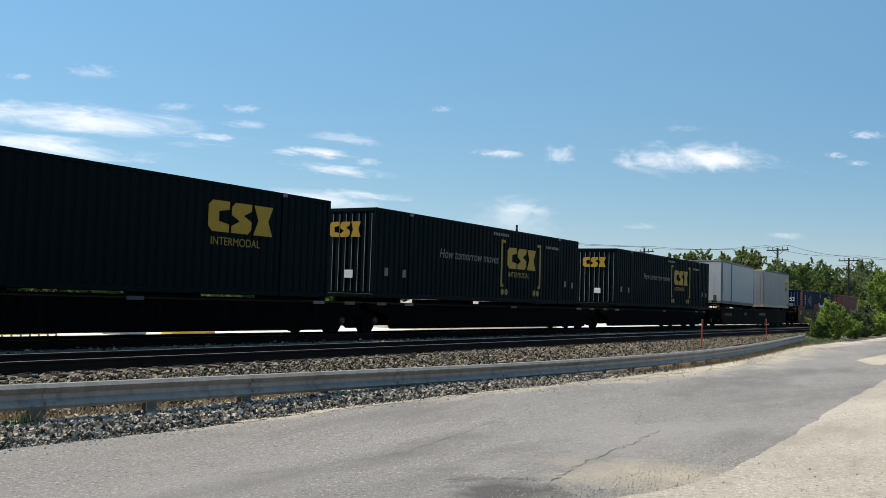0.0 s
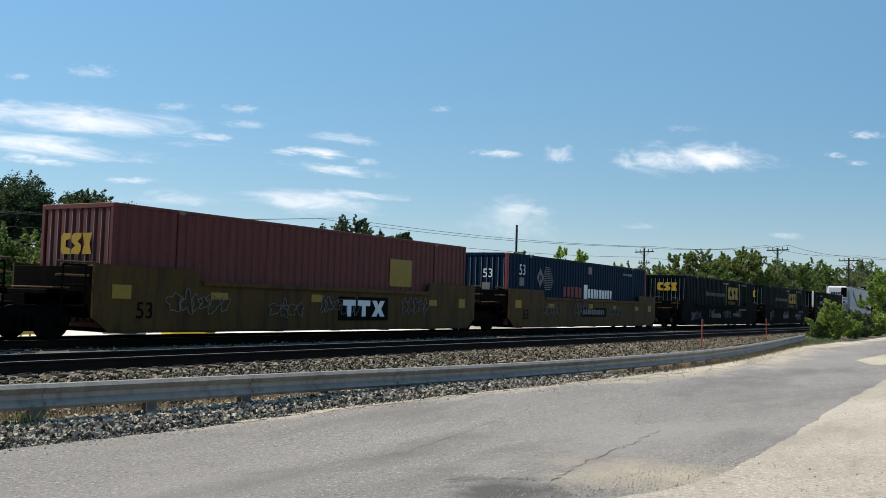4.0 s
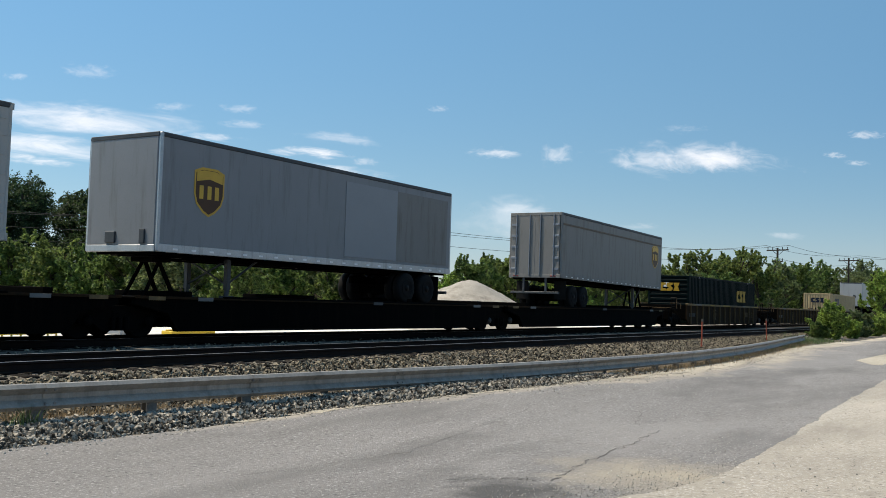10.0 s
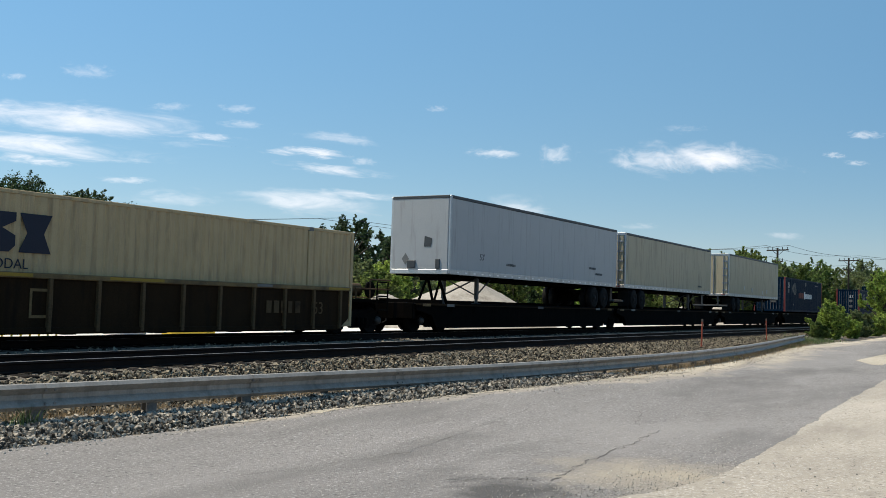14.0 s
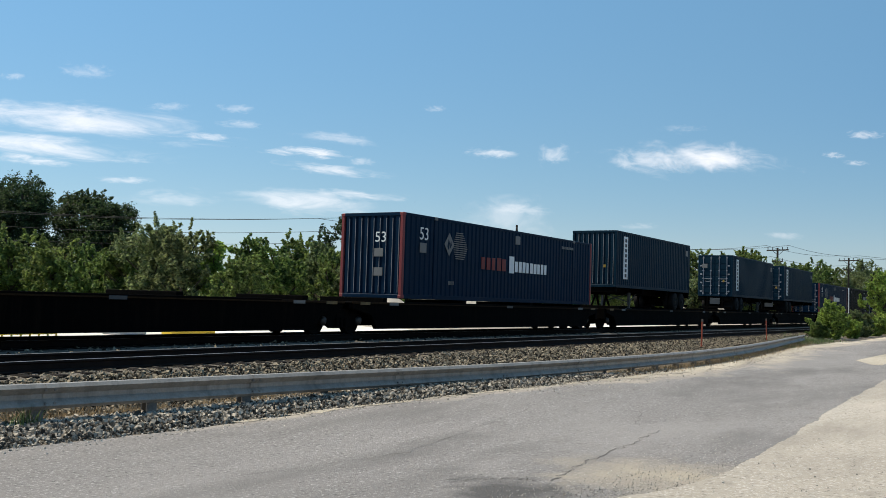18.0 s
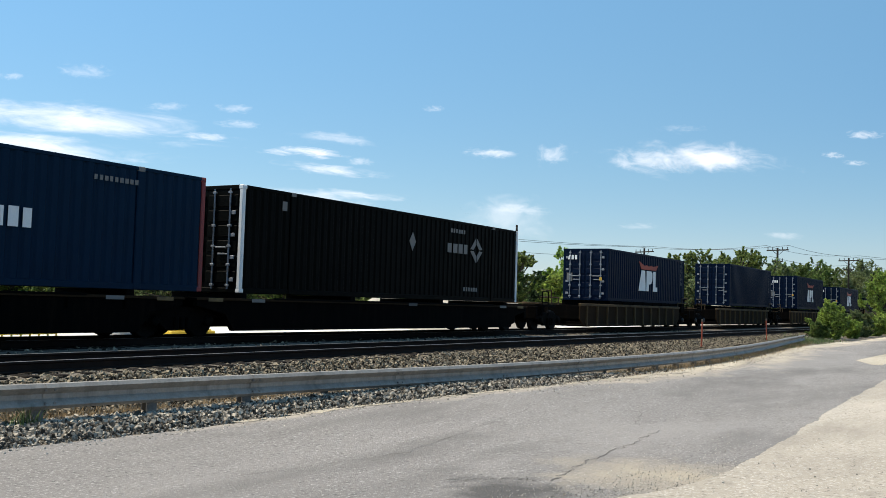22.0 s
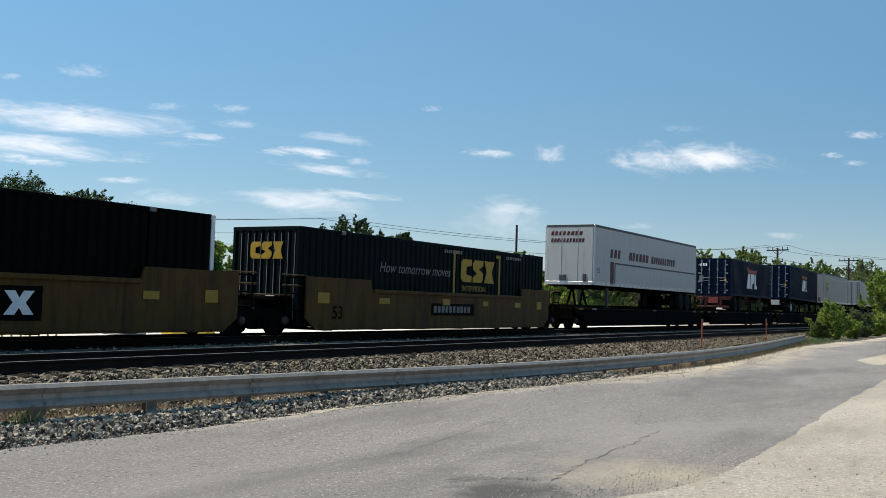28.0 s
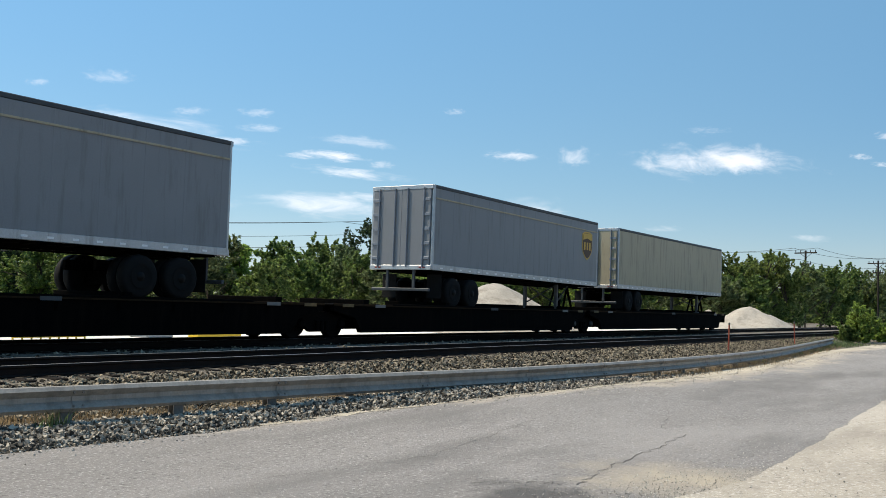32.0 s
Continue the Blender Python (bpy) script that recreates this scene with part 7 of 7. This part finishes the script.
# ---- clouds, drifting slowly ----
def cloud_material():
    m = bpy.data.materials.new("thin_white_cloud")
    m.use_nodes = True
    nt = m.node_tree
    nt.nodes.clear()
    L = nt.links.new
    tc = nt.nodes.new("ShaderNodeTexCoord")
    info = nt.nodes.new("ShaderNodeObjectInfo")
    out = nt.nodes.new("ShaderNodeOutputMaterial")
    mp = nt.nodes.new("ShaderNodeMapping")
    mp.inputs["Scale"].default_value = (2.4, 1, 1.5)
    L(tc.outputs["Object"], mp.inputs["Vector"])
    off = nt.nodes.new("ShaderNodeVectorMath")
    off.operation = "ADD"
    rnd = nt.nodes.new("ShaderNodeMath")
    rnd.operation = "MULTIPLY"
    rnd.inputs[1].default_value = 40
    L(info.outputs["Random"], rnd.inputs[0])
    L(mp.outputs[0], off.inputs[0]), L(rnd.outputs[0], off.inputs[1])
    n1 = nt.nodes.new("ShaderNodeTexNoise")
    n1.inputs["Scale"].default_value, n1.inputs["Detail"].default_value, n1.inputs["Roughness"].default_value, n1.inputs["Distortion"].default_value = 1.3, 9.0, .62, .5
    L(off.outputs[0], n1.inputs["Vector"])
    ln = nt.nodes.new("ShaderNodeVectorMath")
    ln.operation = "LENGTH"
    L(tc.outputs["Object"], ln.inputs[0])
    fall = nt.nodes.new("ShaderNodeMapRange")
    fall.interpolation_type = "SMOOTHSTEP"
    fall.inputs["From Min"].default_value, fall.inputs["From Max"].default_value = 1.0, .0
    fall.inputs["To Min"].default_value, fall.inputs["To Max"].default_value = -.34, .2
    L(ln.outputs["Value"], fall.inputs["Value"])
    add = nt.nodes.new("ShaderNodeMath")
    L(n1.outputs["Fac"], add.inputs[0]), L(fall.outputs[0], add.inputs[1])
    al = nt.nodes.new("ShaderNodeMapRange")
    al.interpolation_type = "SMOOTHSTEP"
    al.inputs["From Min"].default_value, al.inputs["From Max"].default_value = .36, .92
    al.inputs["To Max"].default_value = .82
    L(add.outputs[0], al.inputs["Value"])
    thin = nt.nodes.new("ShaderNodeMath")
    thin.operation = "MULTIPLY"
    L(al.outputs[0], thin.inputs[0]), L(info.outputs["Color"], thin.inputs[1])
    em = nt.nodes.new("ShaderNodeEmission")
    em.inputs["Color"].default_value = (.95, .94, .96, 1)
    em.inputs["Strength"].default_value = 1.0
    tr = nt.nodes.new("ShaderNodeBsdfTransparent")
    mx = nt.nodes.new("ShaderNodeMixShader")
    L(thin.outputs[0], mx.inputs[0]), L(tr.outputs[0], mx.inputs[1]), L(em.outputs[0], mx.inputs[2])
    L(mx.outputs[0], out.inputs["Surface"])
    return m


M_CLOUD = cloud_material()
CLOUD_MESH = mesh_of("cloud", [(math.cos(a), 0, math.sin(a)) for a in np.linspace(0, 2 * math.pi, 33)[:-1]], [tuple(range(32))], M_CLOUD)
# direction to the side and up (slopes from the level line of sight), half width, half height, density, tilt
CLOUDS = [(-0.385, 0.1765, 0.2, 0.017, 0.95, -3.0), (-0.42, 0.149, 0.15, 0.012, 0.95, -4.0), (0.285, 0.1545, 0.05, 0.011, 0.8, -3.0), (-0.2408, 0.1631, 0.0349, 0.0047, 0.9, -3.0), (-0.1361, 0.15, 0.0524, 0.0058, 1.0, -2.0), (-0.107, 0.1323, 0.0611, 0.0058, 0.8, -4.0), (-0.0838, 0.1074, 0.0611, 0.0047, 0.7, -3.0),
          (-0.139, 0.0981, 0.1105, 0.0128, 0.75, -3.0), (0.0588, 0.1548, 0.0361, 0.0052, 1.0, -1.0), (0.1198, 0.1555, 0.0244, 0.0105, 0.7, 6.0), (0.2129, 0.1514, 0.0553, 0.0128, 0.75, -2.0), (0.2798, 0.1585, 0.085, 0.0163, 0.9, -4.0), (0.0675, 0.0858, 0.064, 0.0244, 0.36, 0.0),
          (0.4369, 0.1862, 0.0244, 0.0047, 0.8, 0.0), (0.4049, 0.1643, 0.0128, 0.0035, 0.8, 0.0), (0.4282, 0.1568, 0.0163, 0.0029, 0.7, 0.0), (-0.3252, 0.1157, 0.032, 0.0041, 0.8, 0.0), (-0.4212, 0.1331, 0.0494, 0.0058, 0.8, -3.0), (-0.3688, 0.2284, 0.032, 0.0076, 0.45, -4.0),
          (-0.4444, 0.2202, 0.0163, 0.0041, 0.5, 0.0), (-0.2816, 0.1938, 0.0233, 0.0047, 0.5, 0.0), (-0.2118, 0.1936, 0.0244, 0.0047, 0.55, -2.0), (-0.2059, 0.1775, 0.0291, 0.0047, 0.6, -2.0), (-0.107, 0.166, 0.0524, 0.007, 0.45, -5.0), (-0.0052, 0.2, 0.0128, 0.0035, 0.45, 0.0),
          (0.2478, 0.1874, 0.0262, 0.0041, 0.4, 0.0), (0.3525, 0.0783, 0.0262, 0.0041, 0.5, 0.0), (0.082, 0.0973, 0.0378, 0.0064, 0.6, -1.0), (-0.2816, 0.0984, 0.0698, 0.0087, 0.5, 0.0), (0.2042, 0.0842, 0.0233, 0.0035, 0.35, 0.0), (-0.078, 0.1425, 0.0175, 0.0047, 0.6, 0.0)]
SKY_THINGS = []
for i, (u, v, w, h, dense, tilt) in enumerate(CLOUDS):
    d = 2600 + i * 12
    cl = tagged(new("cloud", CLOUD_MESH), "thin drifting white cloud wisp in a blue sky", "cloud", "clouds")
    x, y = spot(u, d)
    a = radians(Y0)
    side = Vector((math.sin(a), -math.cos(a), 0))
    cl.scale = (w * d * 1.6, 1, h * d * 1.9)
    dense *= .72 if w < .04 else 1
    cl.color = (dense, dense, dense, 1)
    base = Matrix.Translation((x, y, v * d + 1.1)) @ Matrix.Rotation(radians(Y0 - 90) - math.atan(u) * .0, 4, "Z") @ Matrix.Rotation(radians(-tilt), 4, "Y")
    drift = -side * d * (.012 if u < .2 else .004)
    SKY_THINGS.append((cl, base, drift))


# ---- what moves ----
def motions():
    for ob, s, z, ry, dy in MOVING:
        walk(ob, [(t, pose(s - far, YC + dy, z, 0, ry, 0)) for t, far in ROLL])
    for cl, base, drift in SKY_THINGS:
        walk(cl, [(t, Matrix.Translation(drift * t / 32) @ base) for t in (0, 16, 32)])


motions()
